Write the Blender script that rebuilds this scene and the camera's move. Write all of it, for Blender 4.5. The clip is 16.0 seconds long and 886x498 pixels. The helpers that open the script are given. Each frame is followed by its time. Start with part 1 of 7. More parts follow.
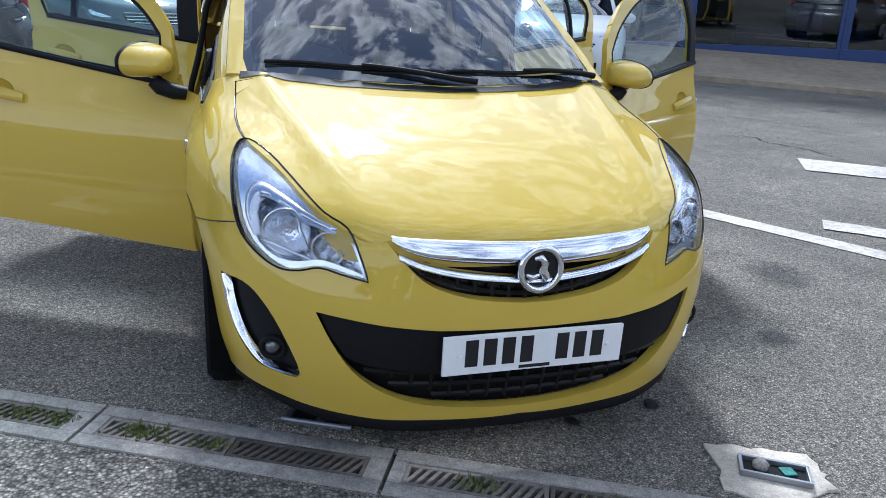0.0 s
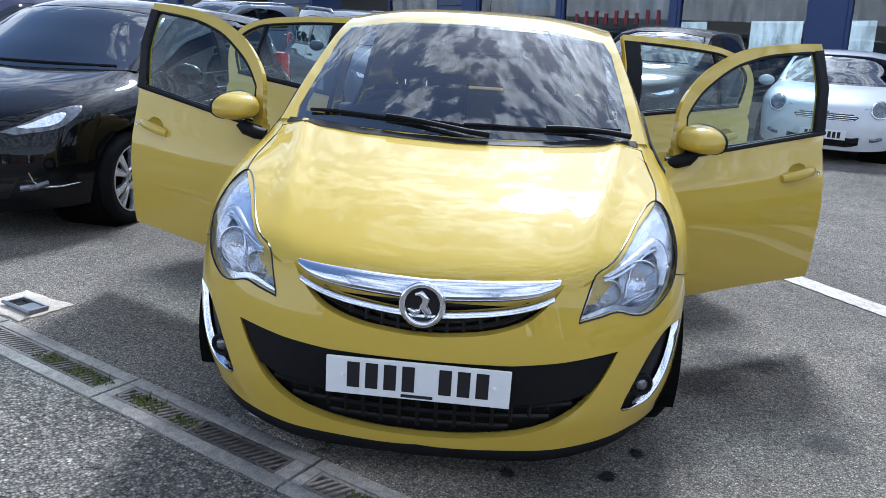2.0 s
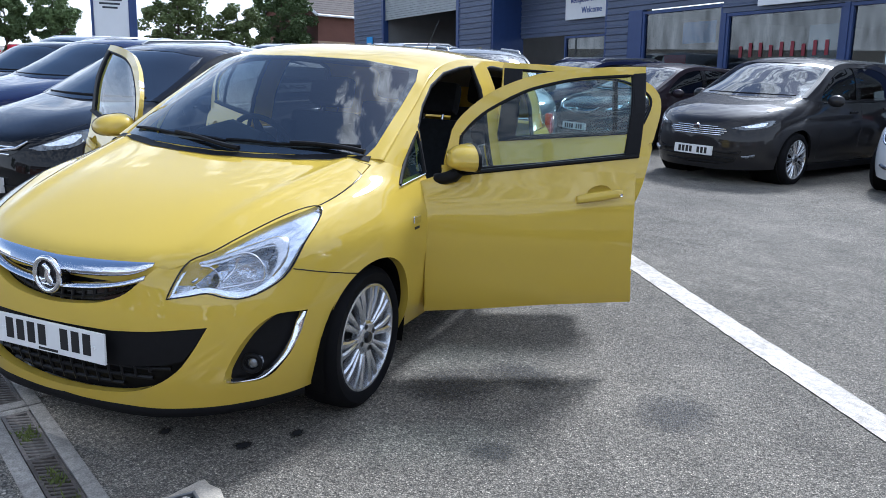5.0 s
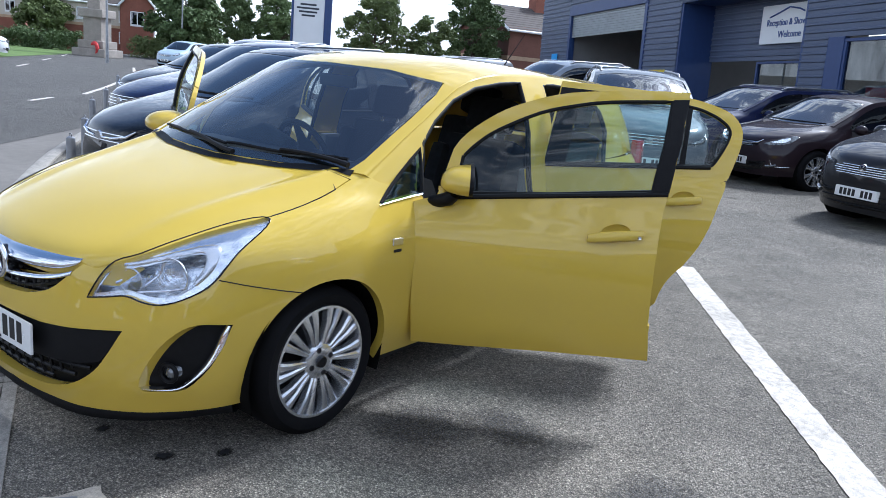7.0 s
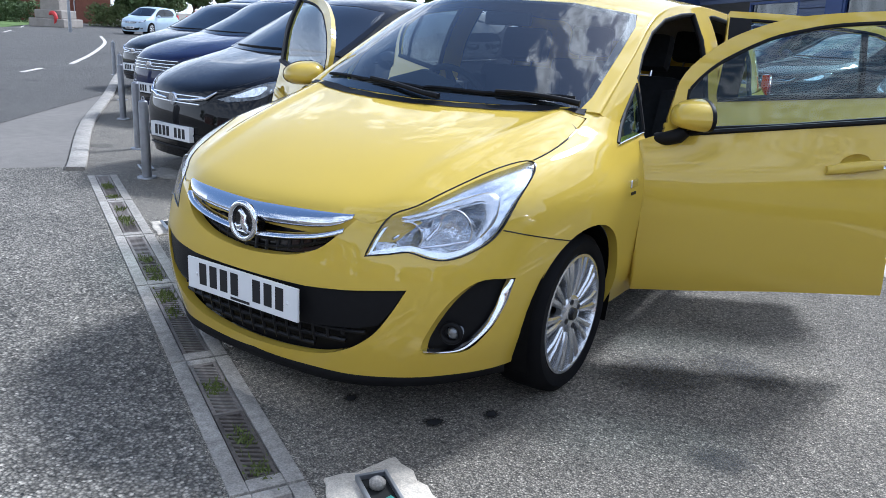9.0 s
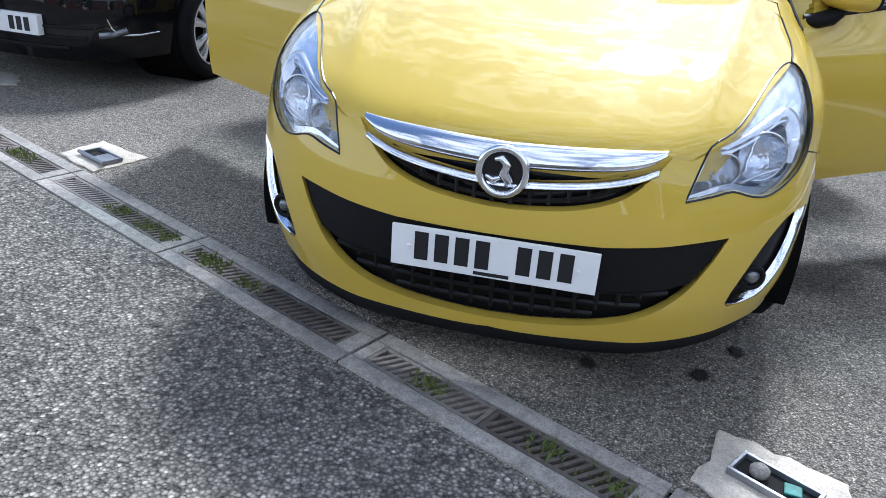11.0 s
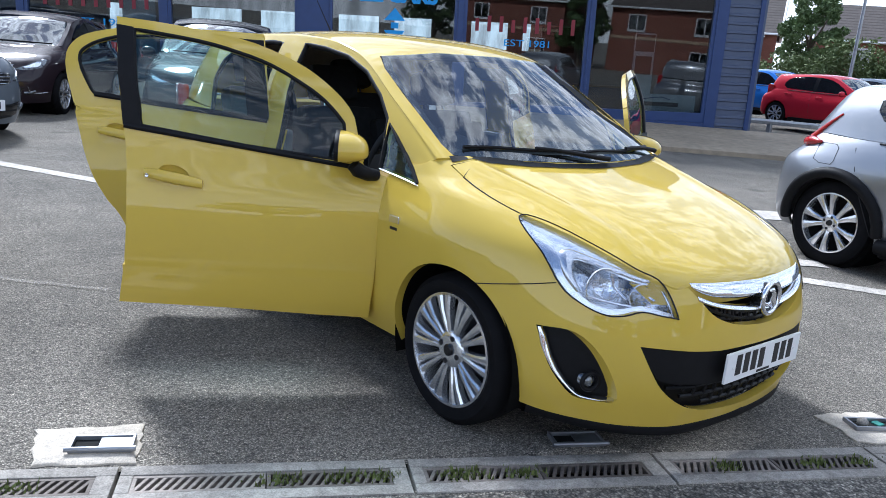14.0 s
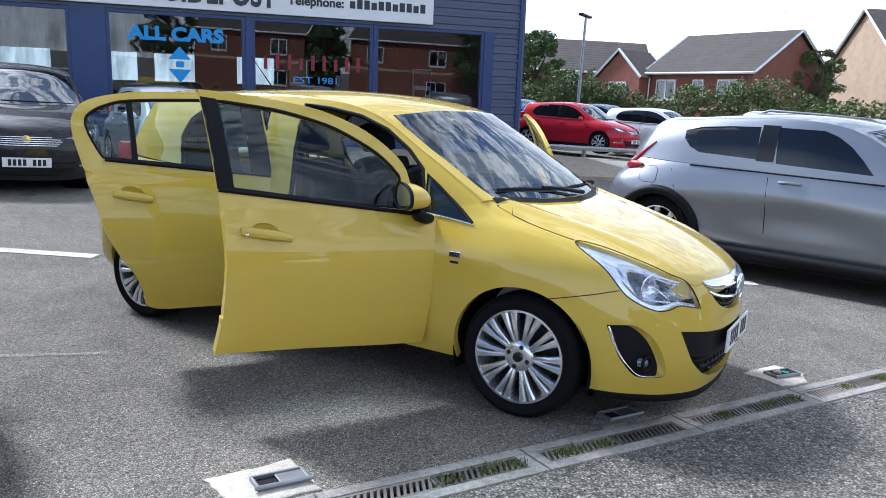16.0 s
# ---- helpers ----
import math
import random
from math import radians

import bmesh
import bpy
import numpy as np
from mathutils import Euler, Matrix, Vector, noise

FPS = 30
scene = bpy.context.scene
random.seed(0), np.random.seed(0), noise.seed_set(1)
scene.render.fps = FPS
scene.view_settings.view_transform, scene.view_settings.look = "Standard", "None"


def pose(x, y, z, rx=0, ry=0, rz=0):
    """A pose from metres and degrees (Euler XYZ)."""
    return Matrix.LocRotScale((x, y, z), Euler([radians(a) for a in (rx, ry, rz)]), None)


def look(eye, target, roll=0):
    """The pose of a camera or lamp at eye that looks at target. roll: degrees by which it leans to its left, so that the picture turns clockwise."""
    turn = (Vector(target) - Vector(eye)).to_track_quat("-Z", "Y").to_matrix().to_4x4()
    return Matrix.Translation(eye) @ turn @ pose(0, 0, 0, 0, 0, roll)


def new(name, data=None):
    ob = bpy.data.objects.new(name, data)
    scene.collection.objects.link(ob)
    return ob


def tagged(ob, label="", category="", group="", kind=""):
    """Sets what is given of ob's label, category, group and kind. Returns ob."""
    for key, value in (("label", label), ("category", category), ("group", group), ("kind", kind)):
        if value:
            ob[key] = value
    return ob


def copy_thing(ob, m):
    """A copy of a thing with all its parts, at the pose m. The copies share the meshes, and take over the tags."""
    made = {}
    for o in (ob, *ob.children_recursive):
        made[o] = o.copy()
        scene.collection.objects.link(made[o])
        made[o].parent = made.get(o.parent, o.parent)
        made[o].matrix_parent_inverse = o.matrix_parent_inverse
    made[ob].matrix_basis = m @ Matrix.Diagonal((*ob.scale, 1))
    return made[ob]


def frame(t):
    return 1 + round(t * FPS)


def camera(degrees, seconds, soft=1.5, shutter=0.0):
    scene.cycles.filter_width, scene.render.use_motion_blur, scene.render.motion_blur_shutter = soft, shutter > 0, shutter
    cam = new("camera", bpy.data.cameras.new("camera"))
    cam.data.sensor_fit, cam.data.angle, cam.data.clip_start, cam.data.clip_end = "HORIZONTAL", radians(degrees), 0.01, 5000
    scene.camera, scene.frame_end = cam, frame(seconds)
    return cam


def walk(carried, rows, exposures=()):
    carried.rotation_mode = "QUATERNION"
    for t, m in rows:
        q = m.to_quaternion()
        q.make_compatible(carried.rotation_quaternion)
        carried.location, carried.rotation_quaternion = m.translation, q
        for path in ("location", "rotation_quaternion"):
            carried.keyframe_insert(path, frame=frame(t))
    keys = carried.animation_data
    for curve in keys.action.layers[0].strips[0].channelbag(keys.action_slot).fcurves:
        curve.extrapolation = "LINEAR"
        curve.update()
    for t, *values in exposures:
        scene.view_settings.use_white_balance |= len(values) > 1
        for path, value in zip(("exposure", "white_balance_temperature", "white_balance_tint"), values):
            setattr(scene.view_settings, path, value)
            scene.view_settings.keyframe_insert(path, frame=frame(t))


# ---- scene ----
cam = camera(60.0, 16.0, soft=0.5)
PATH = [
    (0, (-0.844, -1.68, 1.303), (-0.238, 0.113, 0.659), 3.6),
    (0.5, (-0.594, -1.76, 1.314), (-0.258, 0.109, 0.687), 3.0),
    (1, (-0.403, -1.879, 1.307), (-0.229, 0.02, 0.702), 2.0),
    (1.5, (-0.129, -1.946, 1.326), (-0.104, -0.029, 0.756), 2.8),
    (2, (0.205, -1.96, 1.335), (0.051, -0.038, 0.804), 3.6),
    (2.5, (0.482, -2.059, 1.335), (0.191, -0.152, 0.809), 3.7),
    (3, (0.807, -2.127, 1.354), (0.32, -0.257, 0.839), 2.6),
    (3.5, (1.19, -2.135, 1.357), (0.558, -0.303, 0.861), 1.4),
    (4, (1.543, -2.164, 1.365), (0.889, -0.343, 0.862), 1.2),
    (4.5, (1.876, -2.049, 1.386), (1.197, -0.233, 0.896), 2.2),
    (4.7, (2.014, -1.962, 1.384), (1.321, -0.147, 0.91), 2.3),
    (6.8, (2.776, -1.15, 1.422), (1.654, 0.434, 0.941), 5.4),
    (7, (2.779, -1.158, 1.426), (1.632, 0.414, 0.965), 5.4),
    (7.5, (2.726, -1.211, 1.424), (1.561, 0.359, 1.001), 6.5),
    (8, (2.551, -1.384, 1.395), (1.413, 0.198, 0.944), 6.5),
    (8.5, (2.275, -1.509, 1.337), (1.148, 0.059, 0.816), 5.1),
    (8.7, (2.107, -1.569, 1.286), (1.001, 0.011, 0.757), 4.2),
    (10.8, (0.379, -1.71, 1.212), (-0.047, 0.048, 0.36), 4.5),
    (11, (0.206, -1.709, 1.226), (-0.14, 0.068, 0.375), 4.3),
    (11.5, (-0.265, -1.655, 1.226), (-0.448, 0.154, 0.392), 4.2),
    (12, (-0.74, -1.611, 1.222), (-0.62, 0.229, 0.447), 3.9),
    (12.5, (-1.236, -1.585, 1.277), (-0.791, 0.231, 0.567), 3.5),
    (13, (-1.731, -1.482, 1.29), (-0.999, 0.274, 0.671), 4.1),
    (13.5, (-2.194, -1.406, 1.319), (-1.151, 0.218, 0.793), 5.1),
    (14, (-2.652, -1.246, 1.348), (-1.389, 0.231, 0.878), 5.1),
    (14.5, (-3.094, -1.099, 1.387), (-1.712, 0.284, 0.969), 4.1),
    (15, (-3.459, -0.984, 1.42), (-2.009, 0.342, 1.045), 3.0),
    (15.5, (-3.703, -0.782, 1.405), (-2.149, 0.428, 1.056), 2.9),
    (16, (-3.954, -0.589, 1.382), (-2.254, 0.405, 1.032), 3.6),
]
walk(cam, [(t, look(eye, target, roll)) for t, eye, target, roll in PATH], [(0.0, 0.48, 5380.0, 10.5), (2.0, 0.47, 5380.0, 10.5), (4.5, 0.52, 5440.0, 10.5), (8.5, 0.56, 5440.0, 10.5), (12.0, 0.66, 5440.0, 10.5), (16.0, 0.62, 5500.0, 10.5)])

# ---- world and sun ----
SUN_EL, SUN_AZ = 46.0, 8.0          # degrees: height, and turn from +y towards +x
sun_dir = Vector((math.sin(radians(SUN_AZ)) * math.cos(radians(SUN_EL)),
                  math.cos(radians(SUN_AZ)) * math.cos(radians(SUN_EL)),
                  math.sin(radians(SUN_EL))))
sun_data = bpy.data.lights.new("sun", "SUN")
sun_data.energy, sun_data.angle, sun_data.color = 3.5, radians(10.0), (1.0, 0.97, 0.92)
sun = new("sun", sun_data)
sun.matrix_world = look(sun_dir * 50, (0, 0, 0))

world = bpy.data.worlds.new("world")
scene.world = world
world.use_nodes = True
wn, wl = world.node_tree.nodes, world.node_tree.links
wn.clear()
w_out = wn.new("ShaderNodeOutputWorld")
w_bg = wn.new("ShaderNodeBackground")
w_sky = wn.new("ShaderNodeTexSky")
w_sky.sky_type, w_sky.sun_disc = "NISHITA", False
w_sky.sun_elevation, w_sky.sun_rotation = radians(SUN_EL), radians(SUN_AZ)
w_co = wn.new("ShaderNodeTexCoord")
w_sep = wn.new("ShaderNodeSeparateXYZ")
wl.new(w_co.outputs["Generated"], w_sep.inputs[0])


def w_math(op, a, b=None, clamp=False):
    n = wn.new("ShaderNodeMath")
    n.operation, n.use_clamp = op, clamp
    for i, v in enumerate((a, b)):
        if v is None:
            continue
        if isinstance(v, (int, float)):
            n.inputs[i].default_value = v
        else:
            wl.new(v, n.inputs[i])
    return n.outputs[0]


# clouds lie on a flat layer: the direction is divided by its height
w_h = w_math("MAXIMUM", w_sep.outputs["Z"], 0.05)
w_den = w_math("ADD", w_h, 0.22)
w_cmb = wn.new("ShaderNodeCombineXYZ")
wl.new(w_math("DIVIDE", w_sep.outputs["X"], w_den), w_cmb.inputs[0])
wl.new(w_math("DIVIDE", w_sep.outputs["Y"], w_den), w_cmb.inputs[1])
wl.new(w_math("MULTIPLY", w_sep.outputs["Z"], 0.8), w_cmb.inputs[2])
w_noise = wn.new("ShaderNodeTexNoise")
w_noise.inputs["Scale"].default_value = 10.0
w_noise.inputs["Detail"].default_value = 9.0
w_noise.inputs["Roughness"].default_value = 0.62
w_noise.inputs["Distortion"].default_value = 0.15
wl.new(w_cmb.outputs[0], w_noise.inputs["Vector"])
w_ramp = wn.new("ShaderNodeValToRGB")
w_ramp.color_ramp.elements[0].position, w_ramp.color_ramp.elements[0].color = 0.455, (0, 0, 0, 1)
w_ramp.color_ramp.elements[1].position, w_ramp.color_ramp.elements[1].color = 0.53, (1, 1, 1, 1)
w_west = wn.new("ShaderNodeVectorMath")
w_west.operation = "DOT_PRODUCT"
w_west.inputs[1].default_value = Vector((-.72, .10, .68)).normalized()
wl.new(w_co.outputs["Generated"], w_west.inputs[0])
w_clear = wn.new("ShaderNodeMapRange")
w_clear.interpolation_type = "SMOOTHSTEP"
w_clear.inputs["From Min"].default_value, w_clear.inputs["From Max"].default_value = 0.78, 0.94
w_clear.inputs["To Min"].default_value, w_clear.inputs["To Max"].default_value = 0.0, 0.24
wl.new(w_west.outputs["Value"], w_clear.inputs[0])
wl.new(w_math("SUBTRACT", w_noise.outputs["Fac"], w_clear.outputs[0]), w_ramp.inputs[0])
# thin cloud glows where the sun stands behind it
w_dot = wn.new("ShaderNodeVectorMath")
w_dot.operation = "DOT_PRODUCT"
w_dot.inputs[1].default_value = sun_dir
wl.new(w_co.outputs["Generated"], w_dot.inputs[0])
w_near = w_math("POWER", w_math("MAXIMUM", w_dot.outputs["Value"], 0.0), 40.0)
w_fine = wn.new("ShaderNodeTexNoise")
w_fine.inputs["Scale"].default_value = 30.0
w_fine.inputs["Detail"].default_value = 8.0
w_fine.inputs["Roughness"].default_value = 0.6
wl.new(w_cmb.outputs[0], w_fine.inputs["Vector"])
w_break = wn.new("ShaderNodeMapRange")
w_break.inputs["From Min"].default_value, w_break.inputs["From Max"].default_value = 0.32, 0.68
w_break.inputs["To Min"].default_value, w_break.inputs["To Max"].default_value = 0.50, 1.40
wl.new(w_fine.outputs["Fac"], w_break.inputs[0])
w_haze = w_math("SUBTRACT", 1.0, w_math("DIVIDE", w_sep.outputs["Z"], 0.50), True)
w_glow = w_math("MULTIPLY", w_math("ADD", w_math("ADD", w_math("MULTIPLY", w_near, 28.0), 10.6), w_math("MULTIPLY", w_haze, 2.0)), w_break.outputs[0])
w_cc = wn.new("ShaderNodeMix")
w_cc.data_type, w_cc.blend_type = "RGBA", "MULTIPLY"
w_cc.inputs["Factor"].default_value = 1.0
w_cc.inputs["A"].default_value = (0.98, 0.99, 1.0, 1)
wl.new(w_glow, w_cc.inputs["B"])
w_mix = wn.new("ShaderNodeMix")
w_mix.data_type = "RGBA"
wl.new(w_math("MAXIMUM", w_math("MULTIPLY", w_ramp.outputs[0], 0.94), w_math("MULTIPLY", w_haze, 0.95)), w_mix.inputs["Factor"])
wl.new(w_sky.outputs[0], w_mix.inputs["A"])
wl.new(w_cc.outputs["Result"], w_mix.inputs["B"])
wl.new(w_mix.outputs["Result"], w_bg.inputs["Color"])
w_bg.inputs["Strength"].default_value = 0.11
wl.new(w_bg.outputs[0], w_out.inputs[0])


# ---- materials ----
def material(name, base, rough=0.5, metal=0.0, coat=0.0, coat_rough=0.03, grain=None, bump=None, spec=0.5,
             emit=None, trans=0.0, alpha=1.0, random_value=0.0, ior=1.45, coat_ior=1.5):
    """grain: rows of (scale, strength); bump: rows of (scale, height in m)."""
    m = bpy.data.materials.new(name)
    m.use_nodes = True
    n, l = m.node_tree.nodes, m.node_tree.links
    b = n["Principled BSDF"]
    b.inputs["Base Color"].default_value = (*base, 1)
    b.inputs["Roughness"].default_value = rough
    b.inputs["Metallic"].default_value = metal
    b.inputs["Coat Weight"].default_value = coat
    b.inputs["Coat Roughness"].default_value = coat_rough
    b.inputs["Specular IOR Level"].default_value = spec
    b.inputs["Coat IOR"].default_value = coat_ior
    b.inputs["Transmission Weight"].default_value = trans
    b.inputs["Alpha"].default_value = alpha
    b.inputs["IOR"].default_value = ior
    if emit:
        b.inputs["Emission Color"].default_value = (*emit[:3], 1)
        b.inputs["Emission Strength"].default_value = emit[3]
    co = n.new("ShaderNodeTexCoord")
    if grain or random_value:
        last = None
        for scale, strength in grain or ():
            t = n.new("ShaderNodeTexNoise")
            t.inputs["Scale"].default_value, t.inputs["Detail"].default_value = scale, 6
            l.new(co.outputs["Object"], t.inputs["Vector"])
            mr = n.new("ShaderNodeMapRange")
            mr.inputs["From Min"].default_value, mr.inputs["From Max"].default_value = 0.25, 0.75
            mr.inputs["To Min"].default_value, mr.inputs["To Max"].default_value = 1 - strength, 1 + strength
            l.new(t.outputs["Fac"], mr.inputs[0])
            if last:
                x = n.new("ShaderNodeMath")
                x.operation = "MULTIPLY"
                l.new(last, x.inputs[0]), l.new(mr.outputs[0], x.inputs[1])
                last = x.outputs[0]
            else:
                last = mr.outputs[0]
        if random_value:
            oi = n.new("ShaderNodeObjectInfo")
            mr = n.new("ShaderNodeMapRange")
            mr.inputs["To Min"].default_value, mr.inputs["To Max"].default_value = 1 - random_value, 1 + random_value
            l.new(oi.outputs["Random"], mr.inputs[0])
            if last:
                x = n.new("ShaderNodeMath")
                x.operation = "MULTIPLY"
                l.new(last, x.inputs[0]), l.new(mr.outputs[0], x.inputs[1])
                last = x.outputs[0]
            else:
                last = mr.outputs[0]
        mx = n.new("ShaderNodeVectorMath")
        mx.operation = "SCALE"
        mx.inputs[0].default_value = base
        l.new(last, mx.inputs["Scale"])
        l.new(mx.outputs[0], b.inputs["Base Color"])
    normal = None
    for scale, height in bump or ():
        t = n.new("ShaderNodeTexNoise")
        t.inputs["Scale"].default_value, t.inputs["Detail"].default_value = scale, 4
        l.new(co.outputs["Object"], t.inputs["Vector"])
        bp = n.new("ShaderNodeBump")
        bp.inputs["Strength"].default_value, bp.inputs["Distance"].default_value = 1.0, height
        l.new(t.outputs["Fac"], bp.inputs["Height"])
        if normal:
            l.new(normal, bp.inputs["Normal"])
        normal = bp.outputs[0]
    if normal:
        l.new(normal, b.inputs["Normal"])
    return m


def glass_material(name, tint, alpha_clear=0.75, rough=0.0):
    """Thin pane: clear straight through, with a real mirror-like reflection by angle."""
    m = bpy.data.materials.new(name)
    m.use_nodes = True
    n, l = m.node_tree.nodes, m.node_tree.links
    n.clear()
    out = n.new("ShaderNodeOutputMaterial")
    mix = n.new("ShaderNodeMixShader")
    tr = n.new("ShaderNodeBsdfTransparent")
    tr.inputs["Color"].default_value = (*tint, 1)
    gl = n.new("ShaderNodeBsdfGlossy")
    gl.inputs["Roughness"].default_value = rough
    lw = n.new("ShaderNodeLayerWeight")
    lw.inputs["Blend"].default_value = 0.5
    f0 = ((alpha_clear - 1) / (alpha_clear + 1)) ** 2
    pw = n.new("ShaderNodeMath")
    pw.operation = "POWER"
    pw.inputs[1].default_value = 4.5
    l.new(lw.outputs["Facing"], pw.inputs[0])
    ma = n.new("ShaderNodeMath")
    ma.operation = "MULTIPLY_ADD"
    ma.inputs[1].default_value, ma.inputs[2].default_value = 1 - f0, f0
    l.new(pw.outputs[0], ma.inputs[0])
    l.new(ma.outputs[0], mix.inputs[0])
    l.new(tr.outputs[0], mix.inputs[1])
    l.new(gl.outputs[0], mix.inputs[2])
    l.new(mix.outputs[0], out.inputs[0])
    return m


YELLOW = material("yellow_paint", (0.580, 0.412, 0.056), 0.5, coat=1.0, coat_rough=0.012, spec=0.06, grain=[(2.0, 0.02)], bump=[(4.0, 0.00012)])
CHROME = material("chrome", (0.80, 0.81, 0.84), 0.13, 1.0)
BLACK_PLASTIC = material("black_plastic", (0.008, 0.008, 0.009), 0.55, spec=0.18, grain=[(40, 0.15)], bump=[(600, 0.0003)])
BLACK_GLOSS = material("black_gloss", (0.010, 0.010, 0.011), 0.18)
RUBBER = material("tyre_rubber", (0.008, 0.008, 0.009), 0.75, spec=0.10, grain=[(12, 0.2)], bump=[(200, 0.0005)])
ALLOY = material("alloy_silver", (0.70, 0.71, 0.73), 0.22, 0.85, grain=[(20, 0.05)])
DARK_METAL = material("dark_metal", (0.022, 0.022, 0.025), 0.5, 0.5, grain=[(25, 0.3)])
GLASS = glass_material("car_glass", (0.66, 0.81, 0.82), 1.55)
SCREEN = glass_material("windscreen_glass", (0.68, 0.76, 0.75), 2.45)
LENS = glass_material("lamp_lens", (0.95, 0.96, 0.98), 1.45)
REFLECTOR = material("lamp_reflector", (0.66, 0.69, 0.73), 0.10, 0.95, grain=[(30, .25)], bump=[(18, 0.012)])
PLATE_WHITE = material("plate_white", (0.80, 0.80, 0.79), 0.35, grain=[(15, 0.03)])
INK = material("black_ink", (0.012, 0.012, 0.014), 0.5)
SEAT_CLOTH = material("seat_cloth", (0.012, 0.013, 0.016), 0.9, spec=0.2, grain=[(30, 0.25)], bump=[(400, 0.0006)])
TRIM = material("interior_trim", (0.022, 0.023, 0.026), 0.7, spec=0.25, grain=[(20, 0.15)], bump=[(300, 0.0003)])
TRIM_GREY = material("interior_grey", (0.16, 0.16, 0.165), 0.75, grain=[(20, 0.1)])
LAMP_SILVER = material("lamp_silver", (0.80, 0.83, 0.87), 0.16, 0.8, coat=0.5, grain=[(14, 0.10)], bump=[(60, 0.0006)])
BOWL = material("lamp_bowl", (0.80, 0.83, 0.87), 0.08, 0.97, grain=[(35, 0.15)], bump=[(28, 0.010)])
FOG_GLASS = material("fog_lamp_glass", (0.16, 0.17, 0.18), 0.10, 0.6, coat=1.0, bump=[(70, 0.003)])
MESH_BLACK = material("grille_mesh_black", (0.009, 0.009, 0.010), 0.38, spec=0.3)
WELL = material("wheel_well_felt", (0.006, 0.006, 0.006), 1.0, spec=0.05, grain=[(30, 0.2)])
RED_LENS = material("red_lens", (0.45, 0.01, 0.01), 0.1, coat=1.0)


# ---- mesh helpers ----
def link_mesh(name, bm, mat, parent=None, label="", smooth=None):
    me = bpy.data.meshes.new(name)
    bm.to_mesh(me)
    bm.free()
    return link_data(name, me, mat, parent, label, smooth)


def link_data(name, me, mat, parent=None, label="", smooth=None):
    if smooth is not None:
        me.polygons.foreach_set("use_smooth", [True] * len(me.polygons))
        me.set_sharp_from_angle(angle=radians(smooth))
    if mat is not None:
        me.materials.clear()
        me.materials.append(mat)
    ob = new(name, me)
    if parent is not None:
        ob.parent = parent
    if label:
        ob["label"] = label
    return ob


def part(name, bm, mat, parent, label="", smooth=None):
    return link_mesh(name, bm, mat, parent, label, smooth)


def add_box(bm, lo, hi, bevel=0.0, m=None):
    vs = [bm.verts.new((x, y, z)) for x in (lo[0], hi[0]) for y in (lo[1], hi[1]) for z in (lo[2], hi[2])]
    fs = [bm.faces.new([vs[i] for i in f]) for f in
          ((0, 1, 3, 2), (4, 6, 7, 5), (0, 4, 5, 1), (2, 3, 7, 6), (0, 2, 6, 4), (1, 5, 7, 3))]
    if bevel:
        es = list({e for f in fs for e in f.edges})
        out = bmesh.ops.bevel(bm, geom=es, offset=bevel, segments=2, affect="EDGES", profile=0.6)
        vs = list({v for v in vs if v.is_valid} | set(out["verts"]))
    if m is not None:
        bmesh.ops.transform(bm, matrix=m, verts=vs)
    return vs


def box(lo, hi, bevel=0.0, m=None):
    bm = bmesh.new()
    add_box(bm, lo, hi, bevel, m)
    return bm


def add_tube(bm, pts, radius, sides=8, closed=False, cap=True):
    """A round bar along points; radius may be one number or one for each point."""
    pts = [Vector(p) for p in pts]
    n = len(pts)
    rs = radius if isinstance(radius, (list, tuple)) else [radius] * n
    rings = []
    up = Vector((0.13, 0.21, 1)).normalized()
    for i, p in enumerate(pts):
        a = pts[i - 1] if i or closed else p
        b = pts[(i + 1) % n] if i < n - 1 or closed else p
        d = (b - a).normalized()
        s = d.cross(up)
        if s.length < 1e-4:
            s = d.cross(Vector((1, 0, 0)))
        s.normalize()
        u = s.cross(d)
        rings.append([bm.verts.new(p + (s * math.cos(k * math.tau / sides) + u * math.sin(k * math.tau / sides)) * rs[i]) for k in range(sides)])
    for i in range(n if closed else n - 1):
        a, b = rings[i], rings[(i + 1) % n]
        for k in range(sides):
            bm.faces.new((a[k], a[(k + 1) % sides], b[(k + 1) % sides], b[k]))
    if cap and not closed:
        bm.faces.new(rings[0][::-1])
        bm.faces.new(rings[-1])
    return rings


def tube(pts, radius, sides=8, closed=False):
    bm = bmesh.new()
    add_tube(bm, pts, radius, sides, closed)
    return bm


def prism(poly, axis, lo, hi):
    """A closed solid: the polygon in the two other axes, drawn out along one axis (0, 1, 2) from lo to hi."""
    bm = bmesh.new()
    def at(p, d):
        v = list(p)
        v.insert(axis, d)
        return v
    a = [bm.verts.new(at(p, lo)) for p in poly]
    b = [bm.verts.new(at(p, hi)) for p in poly]
    n = len(poly)
    bm.faces.new(a[::-1])
    bm.faces.new(b)
    for i in range(n):
        bm.faces.new((a[i], a[(i + 1) % n], b[(i + 1) % n], b[i]))
    bmesh.ops.recalc_face_normals(bm, faces=bm.faces)
    return bm


